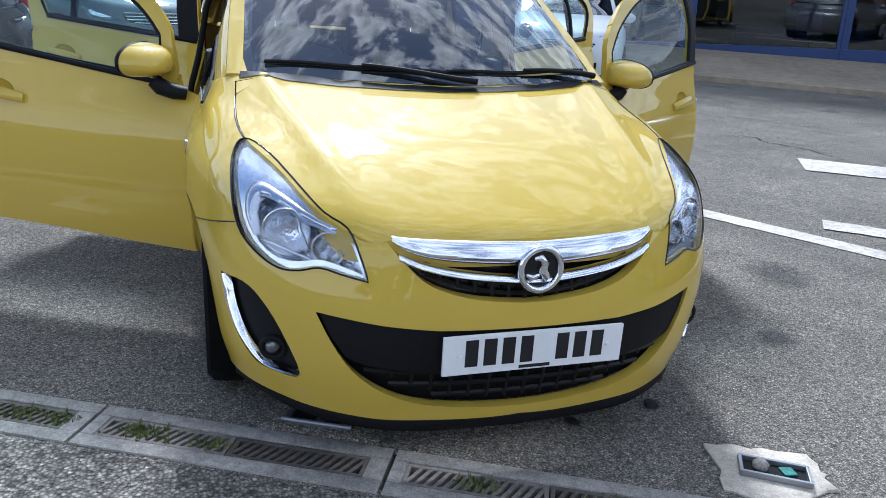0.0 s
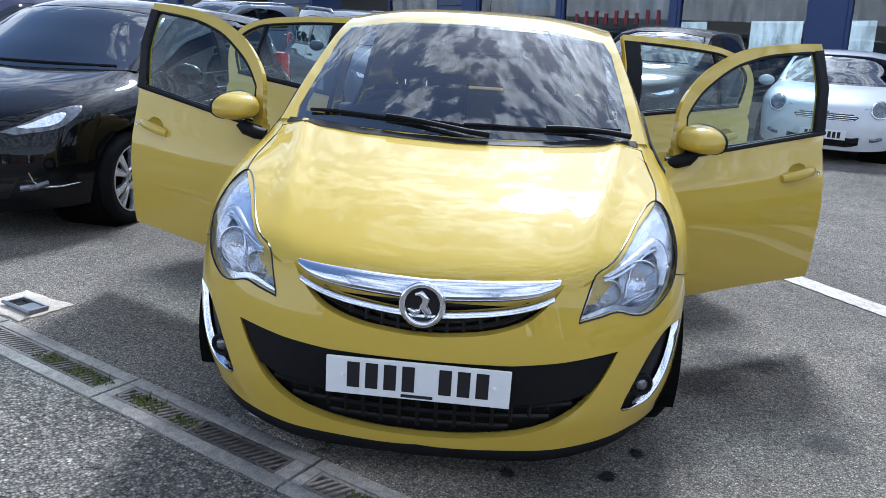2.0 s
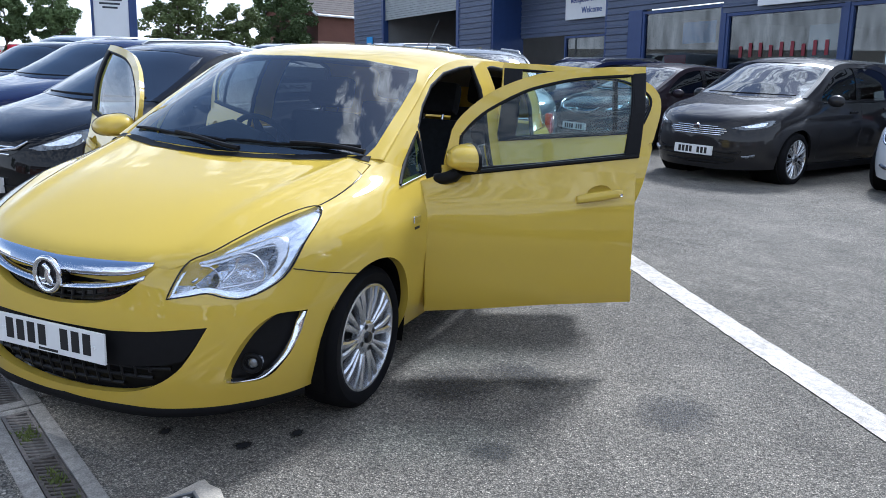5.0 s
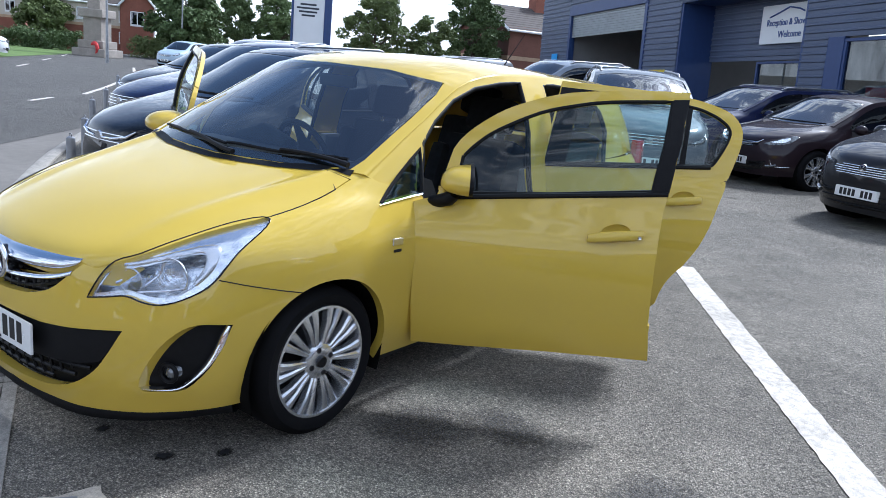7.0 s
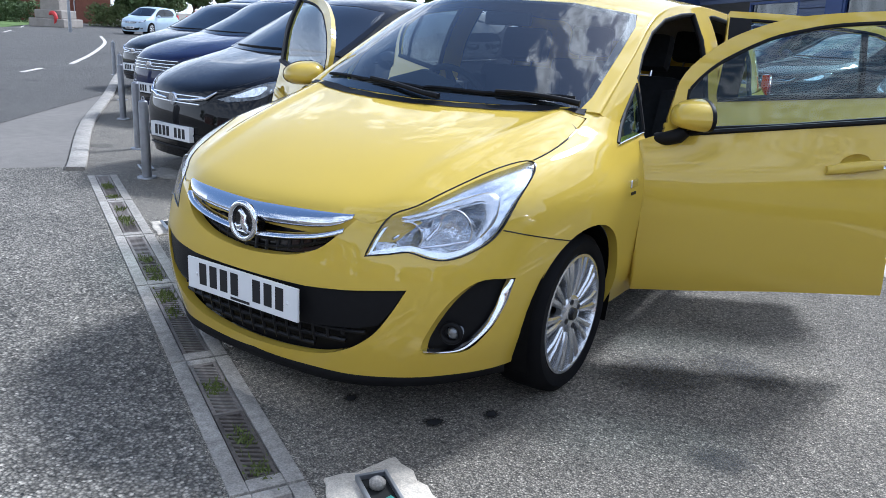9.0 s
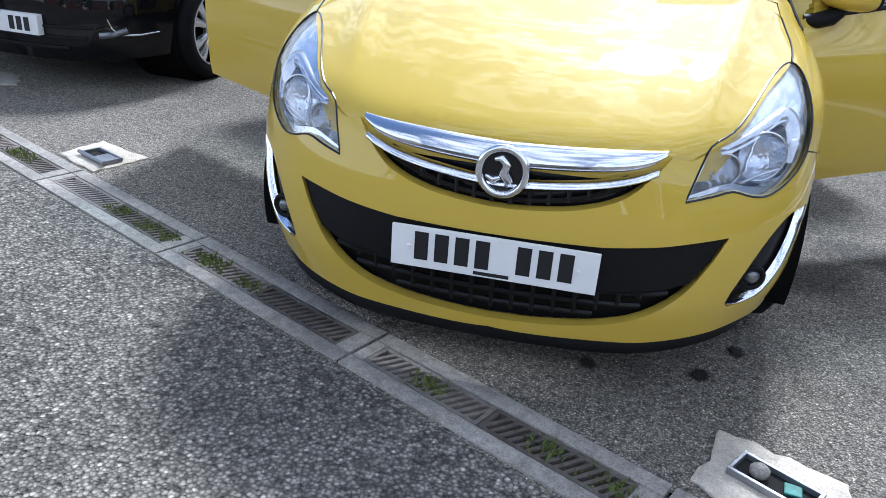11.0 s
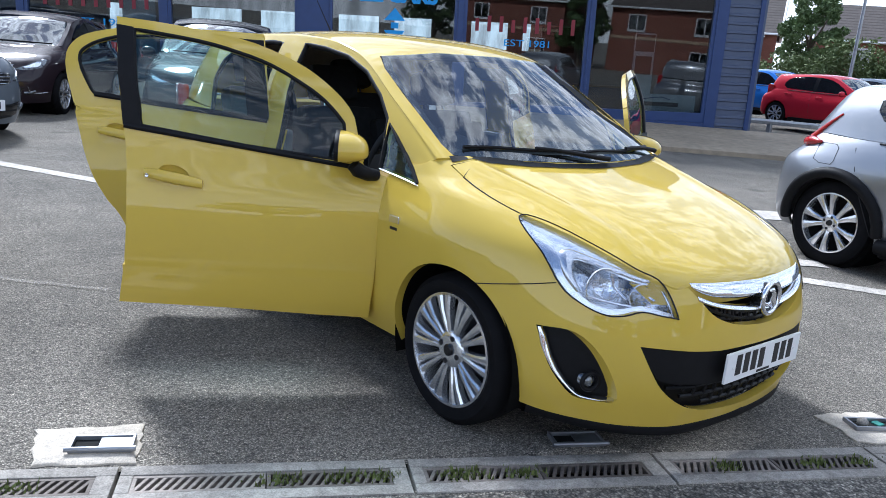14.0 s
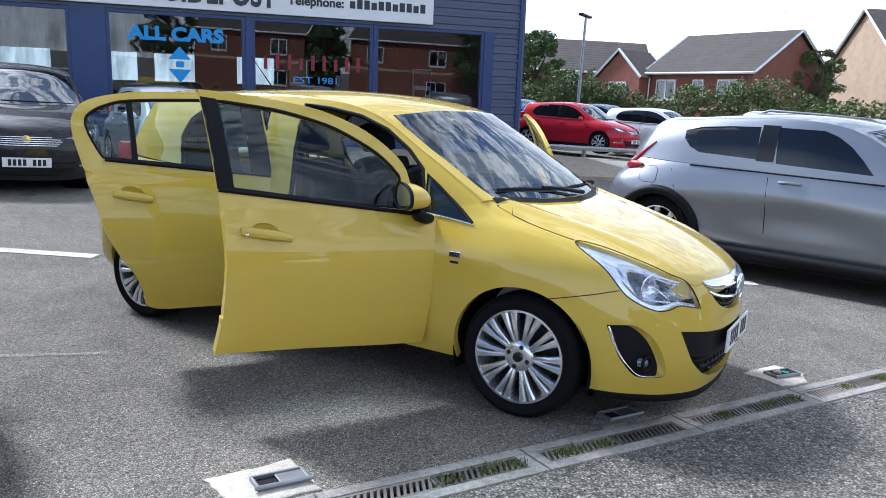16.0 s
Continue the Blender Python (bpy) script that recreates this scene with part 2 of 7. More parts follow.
def spin(profile, axis_at=(0, 0, 0), steps=48, axis="x", closed=False):
    """A turned shape: profile rows (along the axis, radius)."""
    bm = bmesh.new()
    rings = []
    for d, r in profile:
        ring = []
        for k in range(steps):
            a = k * math.tau / steps
            c, s = math.cos(a) * r, math.sin(a) * r
            v = {"x": (d, c, s), "y": (c, d, s), "z": (c, s, d)}[axis]
            ring.append(bm.verts.new((v[0] + axis_at[0], v[1] + axis_at[1], v[2] + axis_at[2])))
        rings.append(ring)
    for a, b in zip(rings, rings[1:] + (rings[:1] if closed else [])):
        for k in range(steps):
            bm.faces.new((a[k], a[(k + 1) % steps], b[(k + 1) % steps], b[k]))
    if not closed:
        bm.faces.new(rings[0][::-1])
        bm.faces.new(rings[-1])
    bmesh.ops.recalc_face_normals(bm, faces=bm.faces)
    return bm


def to_mesh(bm):
    me = bpy.data.meshes.new("tmp")
    bm.to_mesh(me)
    bm.free()
    return me


def boolean(me, cutters, op="DIFFERENCE"):
    """The mesh me cut by (or met with) closed bmeshes or meshes."""
    for c in cutters:
        c = to_mesh(c) if isinstance(c, bmesh.types.BMesh) else c
        a, b = new("tmp_a", me), new("tmp_b", c)
        mod = a.modifiers.new("cut", "BOOLEAN")
        mod.operation, mod.object, mod.solver = op, b, "EXACT"
        dg = bpy.context.evaluated_depsgraph_get()
        dg.update()
        res = bpy.data.meshes.new_from_object(a.evaluated_get(dg))
        for o in (a, b):
            bpy.data.objects.remove(o)
        me = res
    return me


def spline_matrix(n, per):
    """Rows of weights that carry n values to a smooth curve through them, per steps a span."""
    w = np.zeros(((n - 1) * per + 1, n))
    for k in range(w.shape[0]):
        i = min(k // per, n - 2)
        t = k / per - i
        h = ((2 * t**3 - 3 * t**2 + 1, i), (-2 * t**3 + 3 * t**2, i + 1))
        for v, j in h:
            w[k, j] += v
        for v, j in ((t**3 - 2 * t**2 + t, i), (t**3 - t**2, i + 1)):
            lo, hi = max(j - 1, 0), min(j + 1, n - 1)
            w[k, hi] += v / (hi - lo)
            w[k, lo] -= v / (hi - lo)
    return w


def curve_through(pts, per=8):
    return spline_matrix(len(pts), per) @ np.array(pts, float)


def loft(rows, per_u, per_v):
    """A smooth grid through rows of points."""
    g = np.array(rows, float)
    g = np.einsum("ui,ijk->ujk", spline_matrix(g.shape[0], per_u), g)
    return np.einsum("vj,ujk->uvk", spline_matrix(g.shape[1], per_v), g)


def grid_bm(g, close=False):
    bm = bmesh.new()
    vs = [[bm.verts.new(p) for p in row] for row in g]
    for a, b in zip(vs, vs[1:]):
        for i in range(len(a) - 1):
            bm.faces.new((a[i], a[i + 1], b[i + 1], b[i]))
    bm.normal_update()
    return bm


def shell(g, thick):
    """A closed shell: the grid, and the same grid moved inwards along its normals."""
    g = np.asarray(g)
    du, dv = np.gradient(g, axis=0), np.gradient(g, axis=1)
    nrm = np.cross(du, dv)
    nrm /= np.maximum(np.linalg.norm(nrm, axis=2, keepdims=True), 1e-9)
    inner = g - nrm * thick
    bm = bmesh.new()
    nu, nv = g.shape[:2]
    A = [[bm.verts.new(p) for p in row] for row in g]
    B = [[bm.verts.new(p) for p in row] for row in inner]
    for i in range(nu - 1):
        for j in range(nv - 1):
            bm.faces.new((A[i][j], A[i + 1][j], A[i + 1][j + 1], A[i][j + 1]))
            bm.faces.new((B[i][j], B[i][j + 1], B[i + 1][j + 1], B[i + 1][j]))
    for i in range(nu - 1):
        bm.faces.new((A[i][0], B[i][0], B[i + 1][0], A[i + 1][0]))
        bm.faces.new((A[i][-1], A[i + 1][-1], B[i + 1][-1], B[i][-1]))
    for j in range(nv - 1):
        bm.faces.new((A[0][j], A[0][j + 1], B[0][j + 1], B[0][j]))
        bm.faces.new((A[-1][j], B[-1][j], B[-1][j + 1], A[-1][j + 1]))
    bmesh.ops.recalc_face_normals(bm, faces=bm.faces)
    return bm


def both(g):
    """A half grid whose first column lies on the middle, mirrored to the full width."""
    g = np.asarray(g)
    m = g[:, :0:-1] * np.array((-1, 1, 1))
    return np.concatenate((m, g), axis=1)


# ---- the yellow hatchback: its skin ----
# each row is one line round the lower body, from the middle of the nose along the side to the middle of the tail
LOWER = [
    [(0, .052, .175), (.28, .072, .175), (.45, .122, .18), (.62, .245, .19), (.76, .45, .205), (.80, .81, .22), (.795, 1.17, .215),
     (.795, 1.75, .215), (.80, 2.35, .22), (.80, 3.32, .22), (.77, 3.80, .25), (.50, 3.95, .26), (0, 4.0, .26)],
    [(0, .018, .315), (.28, .038, .315), (.46, .092, .315), (.65, .225, .315), (.785, .43, .32), (.845, .81, .33), (.838, 1.17, .33),
     (.838, 1.75, .33), (.842, 2.35, .33), (.852, 3.32, .33), (.82, 3.82, .34), (.52, 4.0, .35), (0, 4.05, .35)],
    [(0, .010, .455), (.28, .032, .455), (.47, .092, .46), (.66, .222, .47), (.793, .425, .485), (.862, .81, .48), (.858, 1.17, .48),
     (.860, 1.75, .48), (.865, 2.35, .48), (.872, 3.32, .48), (.84, 3.82, .48), (.52, 4.02, .48), (0, 4.07, .48)],
    [(0, .022, .57), (.27, .045, .572), (.455, .108, .582), (.65, .245, .605), (.785, .445, .63), (.868, .81, .635), (.872, 1.17, .625),
     (.872, 1.75, .625), (.875, 2.35, .625), (.88, 3.32, .63), (.84, 3.82, .63), (.51, 4.01, .63), (0, 4.06, .63)],
    [(0, .056, .682), (.26, .082, .687), (.42, .140, .697), (.62, .285, .728), (.765, .485, .752), (.855, .84, .757), (.866, 1.17, .745),
     (.862, 1.75, .745), (.866, 2.35, .75), (.868, 3.32, .765), (.82, 3.80, .775), (.50, 3.98, .78), (0, 4.03, .78)],
    [(0, .17, .758), (.24, .195, .763), (.40, .255, .773), (.575, .40, .803), (.712, .59, .838), (.797, .88, .862), (.822, 1.17, .856),
     (.828, 1.75, .856), (.838, 2.35, .86), (.84, 3.32, .88), (.76, 3.71, .89), (.46, 3.88, .89), (0, 3.92, .89)],
    [(0, .45, .862), (.22, .47, .866), (.37, .52, .873), (.52, .63, .886), (.645, .78, .905), (.745, 1.0, .925), (.790, 1.17, .912),
     (.81, 1.75, .915), (.82, 2.35, .92), (.82, 3.32, .94), (.73, 3.70, .95), (.45, 3.86, .95), (0, 3.90, .95)],
    [(0, .90, .965), (.22, .915, .968), (.37, .95, .972), (.52, 1.0, .978), (.62, 1.045, .984), (.715, 1.10, .982), (.775, 1.20, .945),
     (.798, 1.75, .955), (.808, 2.35, .965), (.80, 3.32, .985), (.70, 3.68, 1.0), (.44, 3.83, 1.0), (0, 3.87, 1.0)],
]
# each row runs from the waistline over the roof's edge to the middle; rows from the windscreen's foot to the tail
UPPER = [
    [(.765, 1.13, .935), (.752, 1.12, .952), (.733, 1.10, .972), (.69, 1.065, .985), (.40, .955, .975), (0, .905, .967)],
    [(.790, 1.45, .945), (.757, 1.46, 1.06), (.697, 1.455, 1.168), (.660, 1.43, 1.178), (.38, 1.29, 1.19), (0, 1.225, 1.195)],
    [(.800, 1.85, .955), (.742, 1.85, 1.17), (.655, 1.85, 1.345), (.612, 1.825, 1.370), (.36, 1.70, 1.405), (0, 1.655, 1.415)],
    [(.808, 2.35, .965), (.762, 2.35, 1.20), (.668, 2.35, 1.395), (.605, 2.34, 1.432), (.35, 2.30, 1.468), (0, 2.28, 1.478)],
    [(.800, 3.20, .985), (.752, 3.20, 1.20), (.655, 3.20, 1.372), (.588, 3.20, 1.405), (.34, 3.20, 1.432), (0, 3.20, 1.440)],
    [(.735, 3.60, 1.0), (.688, 3.58, 1.17), (.610, 3.56, 1.330), (.55, 3.58, 1.365), (.33, 3.62, 1.385), (0, 3.64, 1.390)],
    [(.70, 3.70, .98), (.66, 3.73, 1.03), (.60, 3.77, 1.04), (.55, 3.80, 1.04), (.33, 3.84, 1.03), (0, 3.87, 1.02)],
]
def full_rails(rows):
    """Each half row, which starts on the middle line, with its mirror image before it."""
    return [[(-x, y, z) for x, y, z in row[:0:-1]] + list(row) for row in rows]


UPPER_OUT = [row[::-1] for row in UPPER]
lower_grid = loft(full_rails(LOWER), 7, 9)[::-1]
# a soft crease along each side of the bonnet
cx, cy = np.abs(lower_grid[..., 0]), lower_grid[..., 1]
on_top = (cy > .16) & (cy < 1.12) & (lower_grid[..., 2] > .70) & (cx < .72)
crease = .012 * np.exp(-((cx - (.44 + .17 * np.clip((cy - .15) / .85, 0, 1))) / .040) ** 2) * np.clip((cy - .16) / .25, 0, 1)
lower_grid[..., 2] += np.where(on_top, crease, 0)
upper_grid = loft(full_rails(UPPER_OUT), 9, 7)[::-1]


def mirrored(poly):
    """A half outline from the middle line out and back to it, closed with its mirror image."""
    return [tuple(p) for p in poly] + [(-p[0], p[1]) for p in poly[::-1] if abs(p[0]) > 1e-6]


def flip_x(me):
    me = me.copy()
    me.transform(Matrix.Diagonal((-1, 1, 1, 1)))
    me.flip_normals()
    return me


def smooth_poly(pts, per=4):
    return [tuple(p) for p in curve_through(pts, per)]


def turned_about(me, at, degrees):
    m = Matrix.Translation(at) @ Matrix.Rotation(radians(degrees), 4, "Z") @ Matrix.Translation(-Vector(at))
    me.transform(m)
    return me


def skin(g, thick):
    return to_mesh(shell(g, thick))


def offset_grid(g, d):
    g = np.asarray(g)
    nrm = np.cross(np.gradient(g, axis=0), np.gradient(g, axis=1))
    nrm /= np.maximum(np.linalg.norm(nrm, axis=2, keepdims=True), 1e-9)
    return g + nrm * d


HEAD = smooth_poly([(.436, .583), (.455, .65), (.478, .705), (.53, .733), (.585, .783), (.64, .83), (.69, .851), (.725, .838), (.747, .79),
                    (.750, .71), (.733, .645), (.69, .603), (.645, .584), (.60, .588), (.55, .603), (.50, .594)], 3)
FOG = smooth_poly([(.788, .517), (.735, .522), (.692, .490), (.645, .415), (.597, .290), (.65, .279), (.705, .290), (.755, .365), (.78, .45)], 3)
GRILLE = mirrored([(0, .692), (.2, .696), (.403, .702)] + smooth_poly([(.40, .698), (.347, .635), (.284, .582), (.182, .549), (.054, .535), (0, .534)], 4)[1:])
INTAKE = mirrored([(0, .464), (.261, .464), (.40, .474), (.50, .484)] + smooth_poly([(.563, .490), (.526, .413), (.474, .335), (.394, .275), (.287, .236), (.133, .216), (0, .211)], 4))
BONNET = mirrored(smooth_poly([(0, .064), (.20, .074), (.40, .118), (.468, .158), (.525, .212), (.575, .290), (.625, .42), (.677, .54), (.705, .63), (.718, .78), (.703, 1.03)], 3)
                  + [(.60, 1.0), (.37, .915), (0, .868)])
SCREEN_POLY = mirrored([(0, 1.395), (.34, 1.388), (.585, 1.352), (.618, 1.30), (.640, 1.19), (.668, 1.03), (.660, .992), (.40, .984), (0, .976)])
DOOR_F = ([(1.320, .265), (1.310, .43), (1.308, .69), (1.283, .875), (1.375, .905), (1.425, 1.10)]
          + smooth_poly([(1.447, 1.137), (1.485, 1.178), (1.56, 1.238), (1.66, 1.296), (1.83, 1.357), (2.0, 1.386), (2.20, 1.406), (2.366, 1.414)], 3)
          + smooth_poly([(2.362, 1.40), (2.338, 1.22), (2.312, 1.02), (2.292, .87), (2.286, .69), (2.296, .50), (2.325, .305)], 3) + [(1.90, .292), (1.55, .272)])
HOLE_F = [(1.37, .34), (1.35, .60), (1.36, .90), (1.43, 1.10), (1.54, 1.19), (1.70, 1.282), (1.88, 1.342), (2.08, 1.372), (2.26, 1.384), (2.23, 1.02), (2.21, .70), (2.235, .34)]
GLASS_F = ([(1.445, .925)] + smooth_poly([(1.465, 1.075), (1.52, 1.135), (1.60, 1.196), (1.76, 1.278), (1.90, 1.32), (2.05, 1.35), (2.296, 1.374)], 3) + [(2.275, 1.19), (2.245, 1.012), (1.85, .962)])
DOOR_R = ([(2.345, .268), (2.315, .52), (2.308, .72), (2.330, 1.0), (2.38, 1.40)]
          + smooth_poly([(2.385, 1.410), (2.60, 1.408), (2.80, 1.402), (2.99, 1.390), (3.125, 1.370), (3.24, 1.336), (3.297, 1.294), (3.325, 1.235), (3.318, 1.15), (3.292, 1.055), (3.262, .95),
                         (3.235, .86), (3.205, .75), (3.165, .645), (3.12, .565), (3.075, .48), (3.04, .39), (3.01, .325), (2.965, .283), (2.88, .270)], 3))
HOLE_R = [(2.45, .34), (2.42, .70), (2.43, .95), (2.48, 1.378), (2.60, 1.384), (2.85, 1.370), (2.99, 1.330), (3.09, 1.255), (3.13, 1.14), (3.10, 1.01), (3.02, .87),
          (2.93, .72), (2.88, .52), (2.80, .34)]
GLASS_R = [(2.44, .998), (2.485, 1.374)] + smooth_poly([(2.50, 1.374), (2.741, 1.366), (3.05, 1.344), (3.16, 1.316), (3.225, 1.283), (3.262, 1.240), (3.250, 1.172), (3.195, 1.066), (3.175, 1.056)], 3) + [(2.70, 1.020)]
CAVITY = smooth_poly([(.452, .598), (.468, .650), (.487, .688), (.54, .695), (.60, .720), (.66, .750), (.69, .750), (.712, .725), (.718, .685), (.700, .635), (.655, .607), (.60, .610), (.55, .622), (.50, .612), (.452, .598)], 2)[:-1]
QUARTER = [(1.095, .873), (1.36, .897), (1.40, 1.075)]


def cross_spans(poly, u):
    """Where the upright line at u lies inside the outline: sorted heights."""
    hits = []
    for (a, b), (c, d) in zip(poly, poly[1:] + poly[:1]):
        if (a - u) * (c - u) < 0:
            hits.append(b + (d - b) * (u - a) / (c - a))
    return sorted(hits)


def spans_at(poly, holes, u, lo, hi):
    h = cross_spans(poly, u)
    spans = [(max(a, lo), min(b, hi)) for a, b in zip(h[::2], h[1::2])]
    for hole in holes:
        k = cross_spans(hole, u)
        for a, b in zip(k[::2], k[1::2]):
            cut = []
            for p, q in spans:
                if b <= p or a >= q:
                    cut.append((p, q))
                else:
                    cut += [(p, a), (b, q)]
            spans = [(p, q) for p, q in cut if q - p > 1e-5]
    return [(p, q) for p, q in spans if q - p > 1e-5]


def panel(poly, at, off, thick, holes=(), lo=-9.0, hi=9.0, step=.02):
    """A pressed sheet laid on a curved skin: outline less holes, at(u, v, out) gives its place, drawn in by thick."""
    us = sorted({round(p[0], 5) for q in (poly, *holes) for p in q})
    u0, u1 = min(p[0] for p in poly), max(p[0] for p in poly)
    us = sorted({u for u in us if u0 <= u <= u1} | {round(u0 + (u1 - u0) * k / max(1, int((u1 - u0) / step)), 5) for k in range(int((u1 - u0) / step) + 1)} | {round(u1, 5)})
    keep = [us[0]]
    for u in us[1:]:
        if u - keep[-1] > .0015:
            keep.append(u)
    bm = bmesh.new()
    cache = {}
    def vert(u, v):
        key = (round(u, 4), round(v, 4))
        if key not in cache:
            cache[key] = bm.verts.new((key[0], key[1], 0))
        return cache[key]
    for ua, ub in zip(keep, keep[1:]):
        e = (ub - ua) * 1e-3
        A, B = spans_at(poly, holes, ua + e, lo, hi), spans_at(poly, holes, ub - e, lo, hi)
        if len(A) != len(B):
            um = (ua + ub) / 2
            A = B = spans_at(poly, holes, um, lo, hi)
        for (p, q), (r, s) in zip(A, B):
            levels = [round(k * step * 1.5, 5) for k in range(int(min(p, r) / step / 1.5) - 1, int(max(q, s) / step / 1.5) + 2)]
            la = [p] + [v for v in levels if p + .003 < v < q - .003] + [q]
            lb = [r] + [v for v in levels if r + .003 < v < s - .003] + [s]
            i = j = 0
            while i < len(la) - 1 or j < len(lb) - 1:
                va, vb = vert(ua, la[i]), vert(ub, lb[j])
                if i < len(la) - 1 and j < len(lb) - 1 and abs(la[i + 1] - lb[j + 1]) < .02:
                    quad = [va, vb, vert(ub, lb[j + 1]), vert(ua, la[i + 1])]
                    i, j = i + 1, j + 1
                elif j == len(lb) - 1 or (i < len(la) - 1 and la[i + 1] <= lb[j + 1]):
                    quad = [va, vb, vert(ua, la[i + 1])]
                    i += 1
                else:
                    quad = [va, vb, vert(ub, lb[j + 1])]
                    j += 1
                quad = list(dict.fromkeys(quad))
                if len(quad) > 2 and bm.faces.get(quad) is None:
                    bm.faces.new(quad)
    base = {v: (v.co.x, v.co.y) for v in bm.verts}
    outer = list(bm.faces)
    if thick:
        twin = {v: bm.verts.new((0, 0, 0)) for v in base}
        rim = [ed for ed in bm.edges if len(ed.link_faces) == 1]
        for f in outer:
            bm.faces.new([twin[v] for v in f.verts][::-1])
        for ed in rim:
            a, b = ed.verts
            bm.faces.new((b, a, twin[a], twin[b]))
        for v, (u, w) in base.items():
            twin[v].co = at(u, w, off - thick)
    for v, (u, w) in base.items():
        v.co = at(u, w, off)
    bmesh.ops.recalc_face_normals(bm, faces=bm.faces)
    return bm


def circle_poly(u, v, r, n=48):
    return [(u + r * math.cos(a), v + r * math.sin(a)) for a in np.linspace(0, math.tau, n + 1)[:-1]]


def side(poly, sx, lo=.45, hi=1.3):
    return prism(poly, 0, lo if sx > 0 else -hi, hi if sx > 0 else -lo)


def front(poly, lo=-.3, hi=.75):
    return prism([(x, z) for x, z in poly], 1, lo, hi)


def mirror_pair(poly):
    return [poly, [(-x, z) for x, z in poly]]


def wheel(x, y, z, r, sx, parent, style="multi", label=""):
    """Tyre, rim with spokes, hub cap and bolts, the outer face towards sx."""
    w = part("wheel", spin([(x - sx * .055, .03), (x - sx * .055, .06)], (0, y, z), 24), DARK_METAL, parent, label)
    f = x + sx * .018
    t = (.735 if style == "multi" else .70) * r
    bm = spin([(x - sx * .185, t * 1.0), (x - sx * .19, r * .90), (x - sx * .165, r * .985), (x - sx * .13, r), (x - sx * .05, r), (x - sx * .01, r * .985),
               (x + sx * .012, r * .90), (x + sx * .010, r * .80), (x + sx * .002, t * 1.03), (x - sx * .015, t)], (0, y, z), 64, closed=True)
    part("tyre", bm, RUBBER, w, smooth=45)
    bm = spin([(x - sx * .18, t * .93), (x - sx * .18, t * 1.02), (x - sx * .01, t * 1.03), (x + sx * .005, t * 1.02), (x + sx * .006, t * .975), (x - sx * .02, t * .94)], (0, y, z), 64, closed=True)
    rim = part("rim", bm, ALLOY, w, smooth=35)
    part("brake_disc", spin([(x - sx * .10, .02), (x - sx * .10, t * .72), (x - sx * .09, t * .72), (x - sx * .09, .02)], (0, y, z), 40), DARK_METAL, w, smooth=30)
    bm = bmesh.new()
    n = 10 if style == "multi" else 5
    for k in range(n):
        for d in (-1, 1):
            a0 = k * math.tau / n + d * (.085 if style == "multi" else .20)
            a1 = k * math.tau / n + d * (.120 if style == "multi" else .27)
            q = []
            for rr, a, wd, dep in ((.050, a0, .0085, -.020), (t * .35, (a0 * 2 + a1) / 3, .0085, -.010), (t * .7, (a0 + a1 * 2) / 3, .012, -.003), (t * .985, a1, .0185, -.006)):
                if style != "multi":
                    wd *= 1.8
                c, s = math.cos(a), math.sin(a)
                q.append([(f - .018 * sx + sx * dep + sx * h, y + rr * c - wd * e * s, z + rr * s + wd * e * c) for h, e in ((-.022, -1.15), (.002, -1), (.008, -.45), (.008, .45), (.002, 1), (-.022, 1.15))])
            vs = [[bm.verts.new(p) for p in row] for row in q]
            for ra, rb in zip(vs, vs[1:]):
                for i in range(5):
                    bm.faces.new((ra[i], ra[i + 1], rb[i + 1], rb[i]))
    bmesh.ops.recalc_face_normals(bm, faces=bm.faces)
    part("spokes", bm, ALLOY, rim, smooth=30)
    bm = spin([(f - sx * .05, .075), (f - sx * .028, .074), (f - sx * .018, .062), (f - sx * .016, .04), (f - sx * .02, .01)], (0, y, z), 32)
    part("hub", bm, ALLOY, rim, smooth=35)
    part("cap", spin([(f - sx * .02, .024), (f - sx * .009, .023), (f - sx * .006, .019), (f - sx * .006, .004)], (0, y, z), 24), BLACK_GLOSS, rim, smooth=35)
    for k in range(4):
        a = k * math.tau / 4 + .3
        part("bolt", spin([(f - sx * .03, .011), (f - sx * .0145, .011), (f - sx * .0155, .003)], (0, y + .05 * math.cos(a), z + .05 * math.sin(a)), 12), DARK_METAL, rim)
    return w


def char_bars(cx, y, cz, width, height, groups, thick, parent, mat, name="character_bar", axis_m=None):
    """Plain upright bars that stand for the characters of a plate: groups of so many."""
    n = sum(groups) + len(groups) - 1
    step = width / n
    x = cx - width / 2
    for gi, g in enumerate(groups):
        for k in range(g):
            part(name, box((x + step * .16, y - thick, cz - height / 2), (x + step * .84, y, cz + height / 2), 0, axis_m), mat, parent)
            x += step
        x += step


